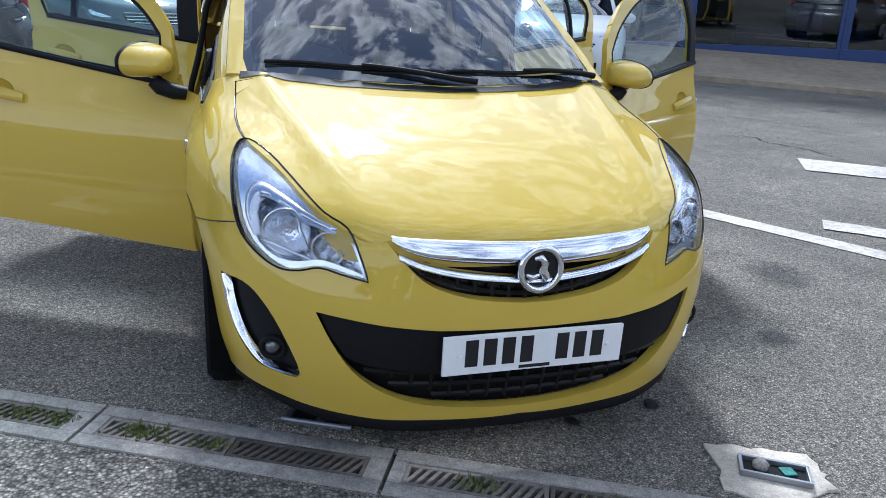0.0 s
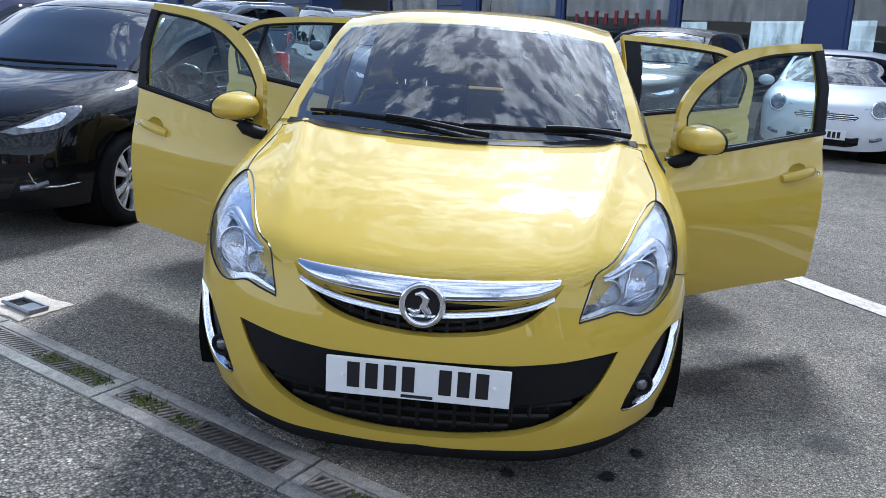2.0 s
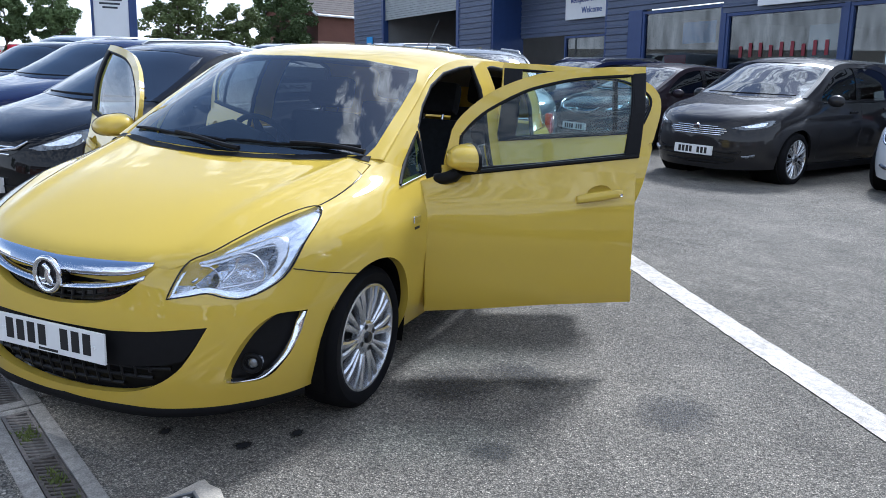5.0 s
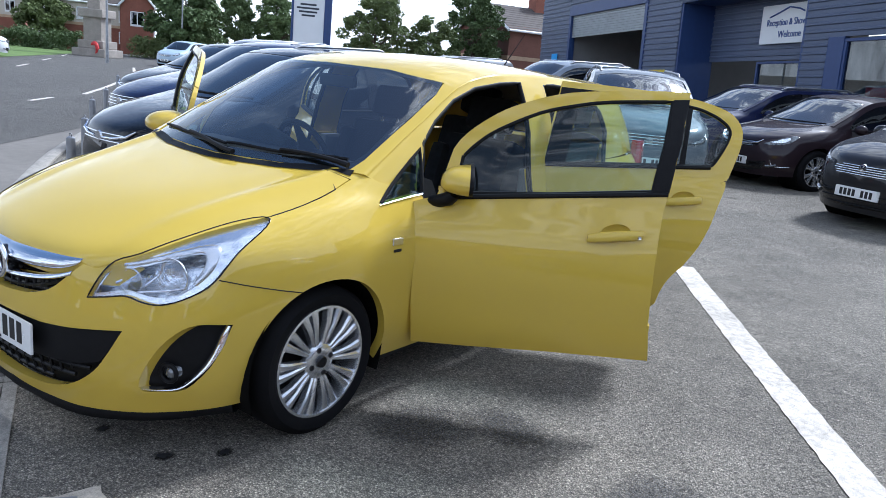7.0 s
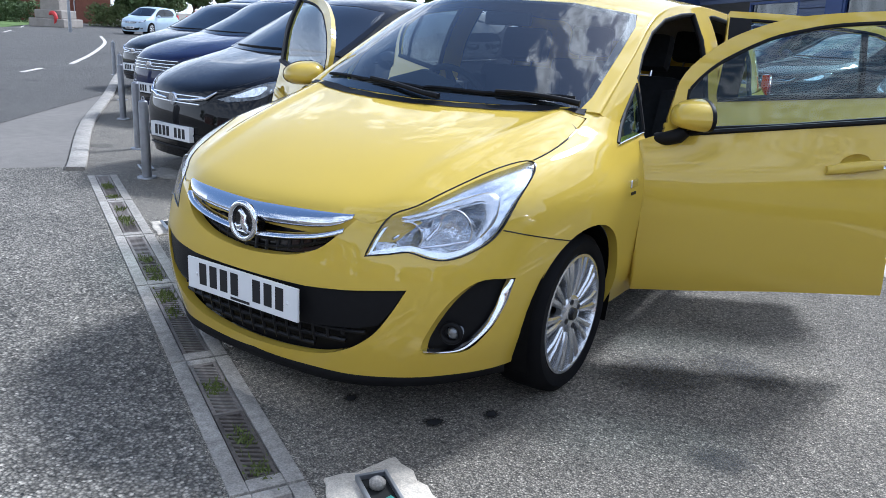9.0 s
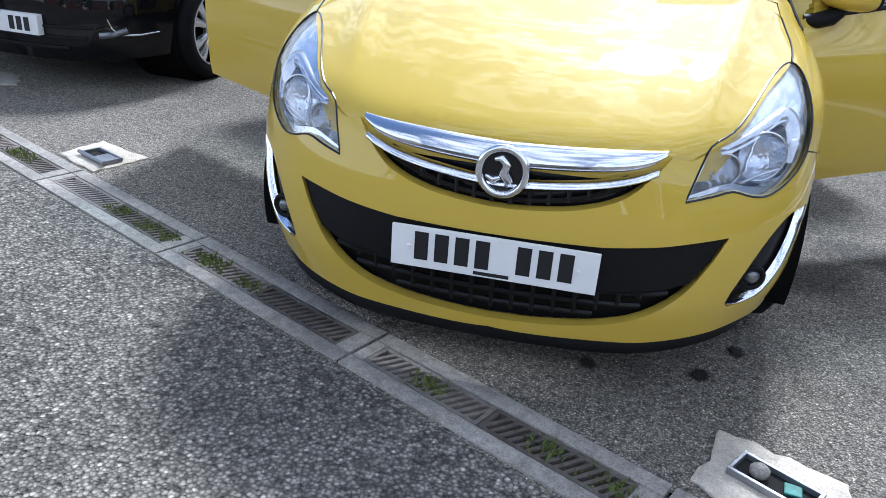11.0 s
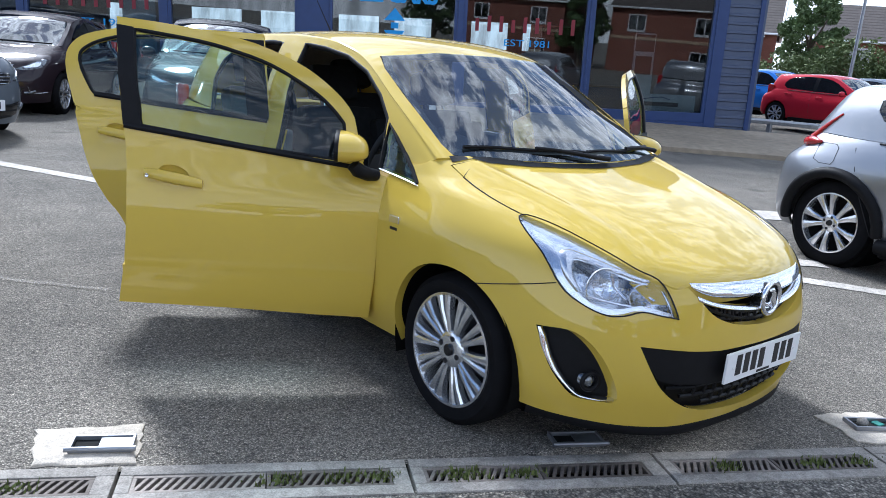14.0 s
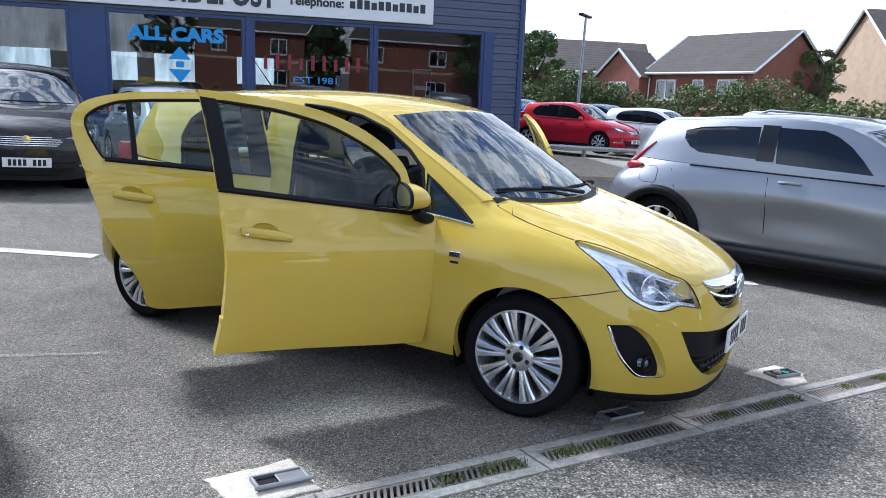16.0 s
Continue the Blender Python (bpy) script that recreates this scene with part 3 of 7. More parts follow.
def yellow_car():
    car = new("hatchback_car")
    tagged(car, "bright yellow five-door hatchback with all four doors open", "car")
    low, up = skin(lower_grid, .035), skin(upper_grid, .025)
    low_thin, up_thin = skin(offset_grid(lower_grid, -.001), .004), skin(offset_grid(upper_grid, -.001), .004)
    arches = [spin([(-1.2, .338), (1.2, .338)], (0, y, .290), 64) for y in (.806, 3.350)]
    low = boolean(low, arches)
    # front openings
    holes = [front(GRILLE), front(INTAKE)] + [front(p) for p in mirror_pair(HEAD)] + [front(p) for p in mirror_pair(FOG)]
    bon = [(x, y) for x, y in BONNET]
    bonnet_solid = prism(bon, 2, .60, 1.25)
    bonnet_in = prism([(x * .994, .466 + (y - .466) * .994) for x, y in bon], 2, .62, 1.25)
    bonnet = boolean(low, [bonnet_in], "INTERSECT")
    shell_low = boolean(low, [bonnet_solid] + holes)
    shell_up = boolean(up, [front(SCREEN_POLY, .3, 2.0)])
    for sx in (-1, 1):
        shell_low = boolean(shell_low, [side(HOLE_F, sx), side(HOLE_R, sx)])
        shell_up = boolean(shell_up, [side(HOLE_F, sx), side(HOLE_R, sx), side(QUARTER, sx)])
        shell_low = boolean(shell_low, [side(QUARTER, sx, .6)])
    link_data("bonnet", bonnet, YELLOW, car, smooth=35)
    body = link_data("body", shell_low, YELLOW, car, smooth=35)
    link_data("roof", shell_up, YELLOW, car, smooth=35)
    # dark liner under the skin closes the gaps
    bm = grid_bm(offset_grid(lower_grid, -.060)[2:-2, 70:-70])
    liner = to_mesh(bm)
    liner = boolean(liner, [spin([(-1.2, .345), (1.2, .345)], (0, .806, .290), 48)])
    lb = bmesh.new()
    lb.from_mesh(liner)
    lamp_faces = [f for f in lb.faces for c in [f.calc_center_median()] if c.y < .75 and .40 < abs(c.x) < .79 and .56 < c.z < .88]
    bmesh.ops.delete(lb, geom=lamp_faces, context="FACES")
    liner = to_mesh(lb)
    link_data("inner_liner", liner, BLACK_PLASTIC, car)
    # one evenly bowed pane that follows the roof's skin
    samples = []
    for x in np.linspace(-.60, .60, 25):
        for z in np.linspace(1.0, 1.36, 13):
            p, _, _, _ = up_tree.ray_cast(Vector((x, -1, z)), Vector((0, 1, 0)))
            if p is not None and p.y < 1.9:
                samples.append((x, z, p.y))
    sa = np.array(samples)
    terms = lambda x, z: np.stack([np.ones_like(x), z, z * z, x * x, x * x * z, x ** 4], -1)
    bow = np.linalg.lstsq(terms(sa[:, 0], sa[:, 1]), sa[:, 2], rcond=None)[0]

    def pane_at(x, z, out):
        y = float(terms(np.array(x), np.array(z)) @ bow)
        return (x, y - out * .7, z + out * .7)
    ws = part("windscreen", panel(SCREEN_POLY, pane_at, .004, 0, step=.03), SCREEN, car, smooth=60)
    ws.visible_shadow = False
    inner = [(x * .955, 1.185 + (z - 1.185) * (.955 if z > 1.185 else .86)) for x, z in SCREEN_POLY]
    part("screen_border", panel(SCREEN_POLY, pane_at, -.002, 0, [inner], step=.03), BLACK_GLOSS, car)
    # lamps: a clear lens, a silver surround, and a deeper cavity with two bowls under a bright brow
    for p, sx in zip(mirror_pair(HEAD), (1, -1)):
        lens = boolean(low_thin, [front(p)], "INTERSECT")
        lamp = link_data("headlight", lens, LENS, car, "clear headlight with chrome bowls", smooth=60)
        lamp.visible_shadow = False
        def nose(x, z, out, sx=sx):
            return on_skin(sx * x, z, out)
        part("lamp_surround", panel(HEAD, nose, -.014, .004, [CAVITY], step=.012), LAMP_SILVER, lamp, "pale silver lamp surround", smooth=60)
        grown = [(.60 + (x - .60) * 1.06, .665 + (z - .665) * 1.08) for x, z in CAVITY]
        part("lamp_back", panel(grown, nose, -.095, 0, step=.02), REFLECTOR, lamp, smooth=60)
        rows = [[nose(x, z, -.016) for x, z in CAVITY + CAVITY[:1]], [nose(.60 + (x - .60) * 1.0, .665 + (z - .665) * 1.0, -.095) for x, z in CAVITY + CAVITY[:1]]]
        part("cavity_wall", grid_bm(np.array(rows)), REFLECTOR, lamp, smooth=60)
        for bx, bz, br in ((.642, .676, .064), (.538, .652, .044)):
            m = Matrix.Translation(Vector(nose(bx, bz, -.034))) @ Matrix.Rotation(radians(sx * 18), 4, "Z")
            bm = spin([(.0, br * .985), (.006, br * .97), (.022, br * .86), (.040, br * .62), (.050, br * .30), (.052, .012)], (0, 0, 0), 40, "y")
            bm.faces.ensure_lookup_table()
            bmesh.ops.delete(bm, geom=[f for f in bm.faces if len(f.verts) > 4 and f.calc_center_median().y < .001], context="FACES_ONLY")
            part("bowl", bm, BOWL, lamp, smooth=60).data.transform(m)
            bm = tube([(br * math.cos(a), 0, br * math.sin(a)) for a in np.linspace(0, math.tau, 33)[:-1]], .0028, 8, True)
            part("bowl_ring", bm, CHROME, lamp, smooth=60).data.transform(m)
            part("bulb_shield", spin([(.006, .003), (.008, .007), (.018, .009), (.04, .009)], (0, 0, 0), 16, "y"), CHROME, lamp, smooth=60).data.transform(m)
        pts = curve_through([(.486, .702), (.53, .708), (.58, .728), (.63, .752), (.672, .768), (.700, .757), (.716, .725), (.718, .690), (.705, .650)], 5)
        n = len(pts)
        rows = []
        for k, (x, z) in enumerate(pts):
            d = pts[min(k + 1, n - 1)] - pts[max(k - 1, 0)]
            d /= np.linalg.norm(d)
            w = .013 * math.sin(math.pi * (k + 3) / (n + 5)) ** .5
            rows.append([nose(x - d[1] * w * e, z + d[0] * w * e, o) for e, o in ((-1.2, -.03), (-.8, -.010), (0, -.006), (.8, -.010), (1.2, -.016))])
        part("brow", grid_bm(np.array(rows)), ALLOY, lamp, "bright silver brow over the bowls", smooth=60)
        for a0, b0, wv in (((.586, .640), (.606, .722), .006), ((.500, .640), (.512, .690), .005), ((.575, .618), (.690, .640), .005)):
            pts = [nose(a0[0] + (b0[0] - a0[0]) * f + .010 * math.sin(math.pi * f), a0[1] + (b0[1] - a0[1]) * f, -.020 - .02 * math.sin(math.pi * f)) for f in np.linspace(0, 1, 7)]
            part("divider", tube(pts, wv, 8), CHROME, lamp, smooth=60)
        # dark seal round the lens
        dgp = [(x, z) for x, z in p]
        dense = []
        for (x0, z0), (x1, z1) in zip(dgp, dgp[1:] + dgp[:1]):
            dense += [(x0 + (x1 - x0) * k / 2, z0 + (z1 - z0) * k / 2) for k in range(2)]
        part("seal", tube([on_skin(x, z) for x, z in dense], .0028, 6, True), BLACK_GLOSS, lamp)
    # fog lamp pockets
    for p, sx in zip(mirror_pair(FOG), (1, -1)):
        grown = [(x + (x - .70 * sx) * .05, z + (z - .40) * .05) for x, z in p]
        cup = boolean(skin(offset_grid(lower_grid, -.030), .006), [front(grown)], "INTERSECT")
        pocket = link_data("fog_pocket", cup, BLACK_PLASTIC, car, smooth=50)
        part("fog_lamp", spin([(-.004, .004), (-.001, .014), (.006, .022), (.04, .024)], (sx * .662, .252, .345), 32, "y"), FOG_GLASS, pocket, "small round fog lamp", smooth=50)
        part("fog_bezel", tube([(sx * .662 + .030 * math.cos(a), .255 + .010 * math.cos(a) * sx, .345 + .030 * math.sin(a)) for a in np.linspace(0, math.tau, 29)[:-1]], .008, 8, True), BLACK_PLASTIC, pocket, smooth=60)
        edge = smooth_poly([(.786, .512), (.777, .44), (.750, .362), (.700, .296), (.650, .283), (.605, .287)], 6)
        n = len(edge)
        rows = []
        for k, (x, z) in enumerate(edge):
            wd = .003 + .006 * (1 - k / (n - 1)) ** .75 * min(1.0, .35 + k / 5)
            rows.append([on_skin(sx * (x - wd * e * .93), z + wd * e * .36, o) for e, o in ((-.06, -.010), (0, .0015), (.3, .001), (.75, -.008), (1.0, -.020))])
        bm = grid_bm(np.array(rows))
        part("fog_trim", bm, CHROME, pocket, "curved chrome trim strip", smooth=60)
    # grille
    back = boolean(skin(offset_grid(lower_grid, -.058), .006), [front([(x * 1.03, .62 + (z - .62) * 1.08) for x, z in GRILLE])], "INTERSECT")
    grille = link_data("grille", back, BLACK_GLOSS, car, smooth=50)
    def ribbon(x_of, lo, hi, out, depth, mat, name, per=24):
        rows = []
        for k in range(per + 1):
            x = x_of[0] + (x_of[1] - x_of[0]) * k / per
            a, b = lo(abs(x)), hi(abs(x))
            row = []
            for f, d in ((0, -depth), (.03, 0), (.16, .6 * out), (.34, out), (.62, out * .8), (.86, out * .4), (.98, 0), (1, -depth)):
                px, py, pz = on_skin(x, a + (b - a) * f, 0)
                row.append((px, py - d * (1 - (abs(x) / .40) ** 4 if d > 0 else 1), pz))
            rows.append(row)
        return part(name, grid_bm(np.array(rows)), mat, grille, smooth=50)
    lo1 = lambda x: .632 + .022 * (x / .38) ** 1.5 + .040 * (x / .388) ** 8
    hi1 = lambda x: .689 + .009 * (x / .40)
    lo2 = lambda x: .583 + .040 * (x / .37) ** 1.5 + .022 * (x / .37) ** 6
    hi2 = lambda x: lo2(x) + .021 - .004 * (x / .37)
    for sx in (1, -1):
        r = (.0, .376 * sx)
        ribbon(r, lo1, lambda x: max(hi1(x), lo1(x) + .002), .017, .02, CHROME, "chrome_bar")
        r = (.0, .362 * sx)
        ribbon(r, lo2, lambda x: max(hi2(x), lo2(x) + .002), .012, .02, CHROME, "chrome_strip")
    bm = bmesh.new()
    for k in range(-7, 8):
        x = k * .047 + .0235
        lim = .540 + .10 * (abs(x) / .36) ** 2
        p0, p1 = on_skin(x, lim, -.030), on_skin(x, .60 + .05 * (abs(x) / .36) ** 2, -.030)
        add_tube(bm, [p0, p1], .006, 6)
    for zc in (.552, .578):
        add_tube(bm, [on_skin(x, zc + .085 * (abs(x) / .36) ** 2, -.030) for x in np.linspace(-.30, .30, 25)], .006, 6)
    part("grille_mesh", bm, MESH_BLACK, grille, smooth=50)
    # badge: chrome ring on a dark disc with a plain raised shape
    bd = part("badge", spin([(-.012, .003), (-.012, .050), (.03, .052)], (0, .030, .627), 40, "y"), BLACK_GLOSS, car, "round badge with chrome ring", smooth=40)
    part("badge_ring", tube([(.056 * math.cos(a), .014, .627 + .058 * math.sin(a)) for a in np.linspace(0, math.tau, 49)[:-1]], .0095, 10, True), CHROME, bd, smooth=60)
    bm = bmesh.new()
    add_tube(bm, [(-.020, .016, .655), (-.004, .014, .660), (.010, .013, .645), (.004, .012, .625), (.018, .013, .605), (.012, .015, .590)], [.006, .011, .013, .014, .013, .006], 8)
    add_tube(bm, [(-.040, .016, .612), (-.022, .014, .604), (-.004, .013, .612)], [.004, .009, .006], 8)
    part("badge_shape", bm, CHROME, bd, smooth=60)
    # lower intake: blank trim with the mesh beneath it
    back = boolean(skin(offset_grid(lower_grid, -.050), .006), [front([(x * 1.02, .35 + (z - .35) * 1.05) for x, z in INTAKE])], "INTERSECT")
    intake = link_data("lower_intake", back, BLACK_PLASTIC, car, smooth=50)
    blank_poly = mirrored([(0, .460), (.262, .460), (.40, .470), (.50, .480), (.554, .485), (.527, .425), (.487, .368), (.43, .352), (.27, .338), (0, .335)])
    blank = boolean(skin(offset_grid(lower_grid, -.008), .030), [front(blank_poly)], "INTERSECT")
    link_data("blank_panel", blank, BLACK_PLASTIC, intake, smooth=35)
    bm = bmesh.new()
    for zc, xs in ((.330, .450), (.290, .385), (.252, .265)):
        add_tube(bm, [on_skin(x, zc, -.024) for x in np.linspace(-xs, xs, 33)], .0075, 6)
    for k in range(-8, 9):
        x = k * .054
        zl = .234 + .125 * (abs(x) / .45) ** 2.4
        if zl < .33:
            add_tube(bm, [on_skin(x, zl + (.334 - zl) * f, -.022) for f in (0, .3, .6, 1)], .0065, 6)
    part("intake_mesh", bm, MESH_BLACK, intake, smooth=50)
    # number plate
    plate = part("number_plate", box((-.26, -.006, .349), (.26, .004, .460), .003), PLATE_WHITE, car, "white number plate with dark bars")
    char_bars(.0, -.006, .410, .415, .076, (4, 3), .0012, plate, INK)
    part("plate_strip", box((-.045, -.0072, .355), (.045, -.006, .364)), INK, plate)
    for sx in (-1, 1):
        part("plate_cap", spin([(-.010, .003), (-.0095, .006), (-.006, .0065)], (sx * .215, 0, .405), 16, "y"), PLATE_WHITE, plate)
    # black lip under the bumper
    L = np.array(LOWER[0][:5], float)
    c = curve_through(L, 8)
    rows = []
    for x, y, z in np.concatenate((c[:0:-1] * (-1, 1, 1), c)):
        rows.append([(x * .985, y + .006, z + .020), (x * .995, y - .004, z - .002), (x * .990, y + .004, z - .034), (x * .97, y + .03, z - .046), (x * .92, y + .10, z - .040)])
    part("lip", grid_bm(np.array(rows)), BLACK_PLASTIC, car, "black plastic lip under the bumper", smooth=60)
    # underside and sills
    bm = box((-.74, .50, .16), (.74, 3.75, .20), .01)
    part("underside", bm, BLACK_PLASTIC, car)
    # wheel wells
    for y in (.806, 3.350):
        for sx in (-1, 1):
            bm = bmesh.new()
            rr, w0, w1 = .345, sx * .50, sx * (.825 if y < 2 else .835)
            prev = None
            for k in range(25):
                a = -.35 + (math.pi + .7) * k / 24
                row = [bm.verts.new((w, y + rr * math.cos(a), .290 + rr * math.sin(a))) for w in (w0, w1)]
                if prev:
                    bm.faces.new((prev[0], prev[1], row[1], row[0]))
                prev = row
            part("wheel_well", bm, WELL, car)
            wheel(sx * (.822 if y < 2 else .864), y if y < 2 else y + .022, .293, .295, sx, car, "multi", "silver multi-spoke alloy wheel with black tyre")
    # side repeater and fender badges
    for sx in (-1, 1):
        bx = side_skin(sx, 1.15, .725)[0]
        part("fender_badge", box((bx - .006, 1.115, .716), (bx + .006, 1.180, .746), .004), CHROME, car, "small chrome badge on the wing")
        part("fender_script", box((bx - .005, 1.125, .688), (bx + .005, 1.172, .700), .002), DARK_METAL, car)
        # quarter light with a chrome foot
        q = boolean(up_thin, [side(QUARTER, sx)], "INTERSECT")
        ql = link_data("quarter_light", q, GLASS, car, smooth=60)
        ql2 = boolean(low_thin, [side(QUARTER, sx, .6)], "INTERSECT")
        link_data("quarter_light", ql2, GLASS, car, smooth=60)
        part("quarter_trim", tube([side_skin(sx, y, z, .002) for y, z in ((1.09, .872), (1.18, .881), (1.28, .890), (1.36, .897))], .0042, 8), CHROME, car, "bright strip under the quarter light", smooth=60)
        part("quarter_seal", tube([side_skin(sx, y, z, 0) for y, z in ((1.10, .878), (1.17, .925), (1.25, .975), (1.33, 1.030), (1.40, 1.078), (1.385, .99), (1.365, .905))], .009, 6), BLACK_PLASTIC, car)
        # seals round the door openings
        for poly in (HOLE_F, HOLE_R):
            pts = []
            for (y0, z0), (y1, z1) in zip(poly, poly[1:] + poly[:1]):
                pts += [side_skin(sx, y0 + (y1 - y0) * k / 3, z0 + (z1 - z0) * k / 3, -.012) for k in range(3)]
            part("door_seal", tube(pts, .014, 8, True), BLACK_PLASTIC, car, smooth=60)
        tail = part("tail_lamp", box((sx * .765 - .02, 3.58, .84), (sx * .765 + .025, 3.70, 1.08), .015), RED_LENS, car, "red tail lamp", smooth=40)
    # bumper joint lines and bonnet gap are real gaps; a thin joint runs from the headlight to the wheel arch
    for sx in (-1, 1):
        part("panel_joint", tube([side_skin(sx, y, z, .0005) for y, z in ((.385, .668), (.42, .659), (.46, .648), (.52, .633), (.60, .614), (.668, .599))], .0022, 6), BLACK_GLOSS, car)
    edge = [p for p in BONNET if abs(p[0]) > .56]
    for sx in (-1, 1):
        pts = sorted([p for p in edge if p[0] * sx > 0 and .60 < p[1] < 1.04], key=lambda p: p[1])
        part("bonnet_joint", tube([top_skin(x, y, -.0005) for x, y in pts], .0028, 6), BLACK_GLOSS, car)
    # doors
    for sx, key in ((1, "passenger"), (-1, "driver")):
        def skin_at(y, z, out, sx=sx):
            yr = max(y, 1.42 + (z - .95) * 1.35) if z > .95 else y
            p = side_skin(sx, yr, z, out)
            return (p[0], p[1] + y - yr, p[2])
        arch = circle_poly(3.350, .290, .348)
        for name, poly, gpoly, hinge, ang, hand in (
                ("front_door", DOOR_F, GLASS_F, (.825, 1.285, 0), FRONT_OPEN, (2.005, 2.225, .820)),
                ("rear_door", DOOR_R, GLASS_R, (.835, 2.36, 0), REAR_OPEN, (2.965, 3.150, .868))):
            at, a = (hinge[0] * sx, hinge[1], 0), -ang[sx] * sx
            waist = .930 if name == "front_door" else 1.0
            cyh, hzz = (hand[0] + hand[1]) / 2, hand[2] + .004
            dish = [(cyh + .060 * math.cos(t), hzz + .010 + .036 * math.sin(t) + .15 * .060 * math.cos(t)) for t in np.linspace(0, math.tau, 33)[:-1]]
            holes = [dish] if name == "front_door" else [arch, dish]
            lowd = to_mesh(panel(poly, skin_at, 0, .045, holes, hi=waist))
            upd = to_mesh(panel(poly, skin_at, 0, .026, [gpoly], lo=waist, step=.012))
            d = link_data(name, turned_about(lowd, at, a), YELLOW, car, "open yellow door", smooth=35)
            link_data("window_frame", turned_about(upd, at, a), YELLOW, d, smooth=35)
            gc = (1.9 if name == "front_door" else 2.8, 1.15)
            gl = to_mesh(panel([(y + (y - gc[0]) * .02, z + (z - gc[1]) * .03) for y, z in gpoly], skin_at, -.012, 0))
            g = link_data("door_glass", turned_about(gl, at, a), GLASS, d, smooth=60)
            # black upright strip, waist seal, window seal
            st = [(2.245, 1.008), (2.298, 1.378), (2.362, 1.384), (2.312, 1.012)] if name == "front_door" else [(2.335, .985), (2.383, 1.378), (2.487, 1.376), (2.44, .995)]
            s = to_mesh(panel(st, skin_at, .003, .008))
            link_data("pillar_strip", turned_about(s, at, a), BLACK_PLASTIC, d)
            ys = (1.38, 2.308) if name == "front_door" else (2.345, 3.18)
            pts = [skin_at(y, .902 + .117 * (y - 1.4) if name == "front_door" else .980 + .082 * (y - 2.345), .002) for y in np.linspace(*ys, 14)]
            link_data("waist_seal", turned_about(to_mesh(tube(pts, .011, 6)), at, a), BLACK_PLASTIC, d)
            pts = []
            for (y0, z0), (y1, z1) in zip(gpoly, gpoly[1:] + gpoly[:1]):
                pts += [skin_at(y0 + (y1 - y0) * k / 3, z0 + (z1 - z0) * k / 3, -.006) for k in range(3)]
            link_data("window_seal", turned_about(to_mesh(tube(pts, .0085, 6, True)), at, a), BLACK_PLASTIC, d)
            if name == "rear_door":
                s = to_mesh(panel([(3.022, 1.03), (3.038, 1.350), (3.068, 1.346), (3.052, 1.03)], skin_at, -.004, .012))
                link_data("divider_bar", turned_about(s, at, a), BLACK_PLASTIC, d)
            # inner trim panel
            cy, cz = (1.83, .62) if name == "front_door" else (2.70, .68)
            inn = [(cy + (y - cy) * .90, min(.865 + .117 * (y - 1.4) if name == "front_door" else .935 + .08 * (y - 2.345), cz + (z - cz) * .86)) for y, z in poly]
            s = to_mesh(panel(inn, skin_at, -.047, .035, holes[:1] if name == "rear_door" else ()))
            link_data("trim_panel", turned_about(s, at, a), TRIM, d, "dark inner door trim", smooth=40)
            # handle: a curved bar over a dished recess
            h0, h1, hz = hand
            rows = []
            for k in range(13):
                f = k / 12
                y = h0 + (h1 - h0) * f
                lift = .014 + .020 * math.sin(math.pi * f) ** .6
                hh = .019 - .004 * abs(2 * f - 1) ** 3
                rows.append([side_skin(sx, y, hz + .15 * (y - (h0 + h1) / 2) + v * hh, o) for v, o in ((-1, lift - .016), (-1.05, lift - .006), (-.8, lift), (0, lift + .003), (.8, lift), (1.05, lift - .006), (1, lift - .016))])
            bm = grid_bm(np.array(rows))
            bm.verts.ensure_lookup_table()
            bm.faces.new([bm.verts[i] for i in range(7)])
            bm.faces.new([bm.verts[12 * 7 + i] for i in range(7)])
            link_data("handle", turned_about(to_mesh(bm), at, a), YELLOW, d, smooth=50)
            cyh = (h0 + h1) / 2
            rows = []
            for rr, dep in ((1.02, -.001), (.97, -.004), (.85, -.010), (.6, -.017), (.3, -.020), (.02, -.021)):
                rows.append([side_skin(sx, cyh + .060 * rr * math.cos(t), hz + .014 + .036 * rr * math.sin(t) + .15 * .060 * rr * math.cos(t), dep) for t in np.linspace(0, math.tau, 33)])
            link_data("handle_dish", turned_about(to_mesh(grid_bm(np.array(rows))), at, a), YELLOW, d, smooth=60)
            if name == "front_door":
                link_data("lock", turned_about(to_mesh(spin([(sx * .886, .002), (sx * .888, .007), (sx * .880, .008)], (0, h1 - .018, hz + .014), 16)), at, a), CHROME, d)
                mirror(sx, d)
    cabin(car)
    wipers(car)
    # aerial on the roof
    part("aerial", tube([(0, 3.10, 1.44), (0, 3.22, 1.56), (0, 3.34, 1.68)], [.006, .003, .002], 6), BLACK_PLASTIC, car)
    return car


FRONT_OPEN, REAR_OPEN = {1: 57.5, -1: 59}, {1: 60, -1: 60}
from mathutils.bvhtree import BVHTree
low_tree = BVHTree.FromBMesh(grid_bm(lower_grid))
up_tree = BVHTree.FromBMesh(grid_bm(upper_grid))


def on_skin(x, z, out=0.0):
    """The point of the nose at x, z, moved out of the skin by out."""
    p, n, _, _ = low_tree.ray_cast(Vector((x, -1, z)), Vector((0, 1, 0)))
    if p is None:
        return (x, .5, z)
    if n.y > 0:
        n = -n
    return tuple(p + n * out)


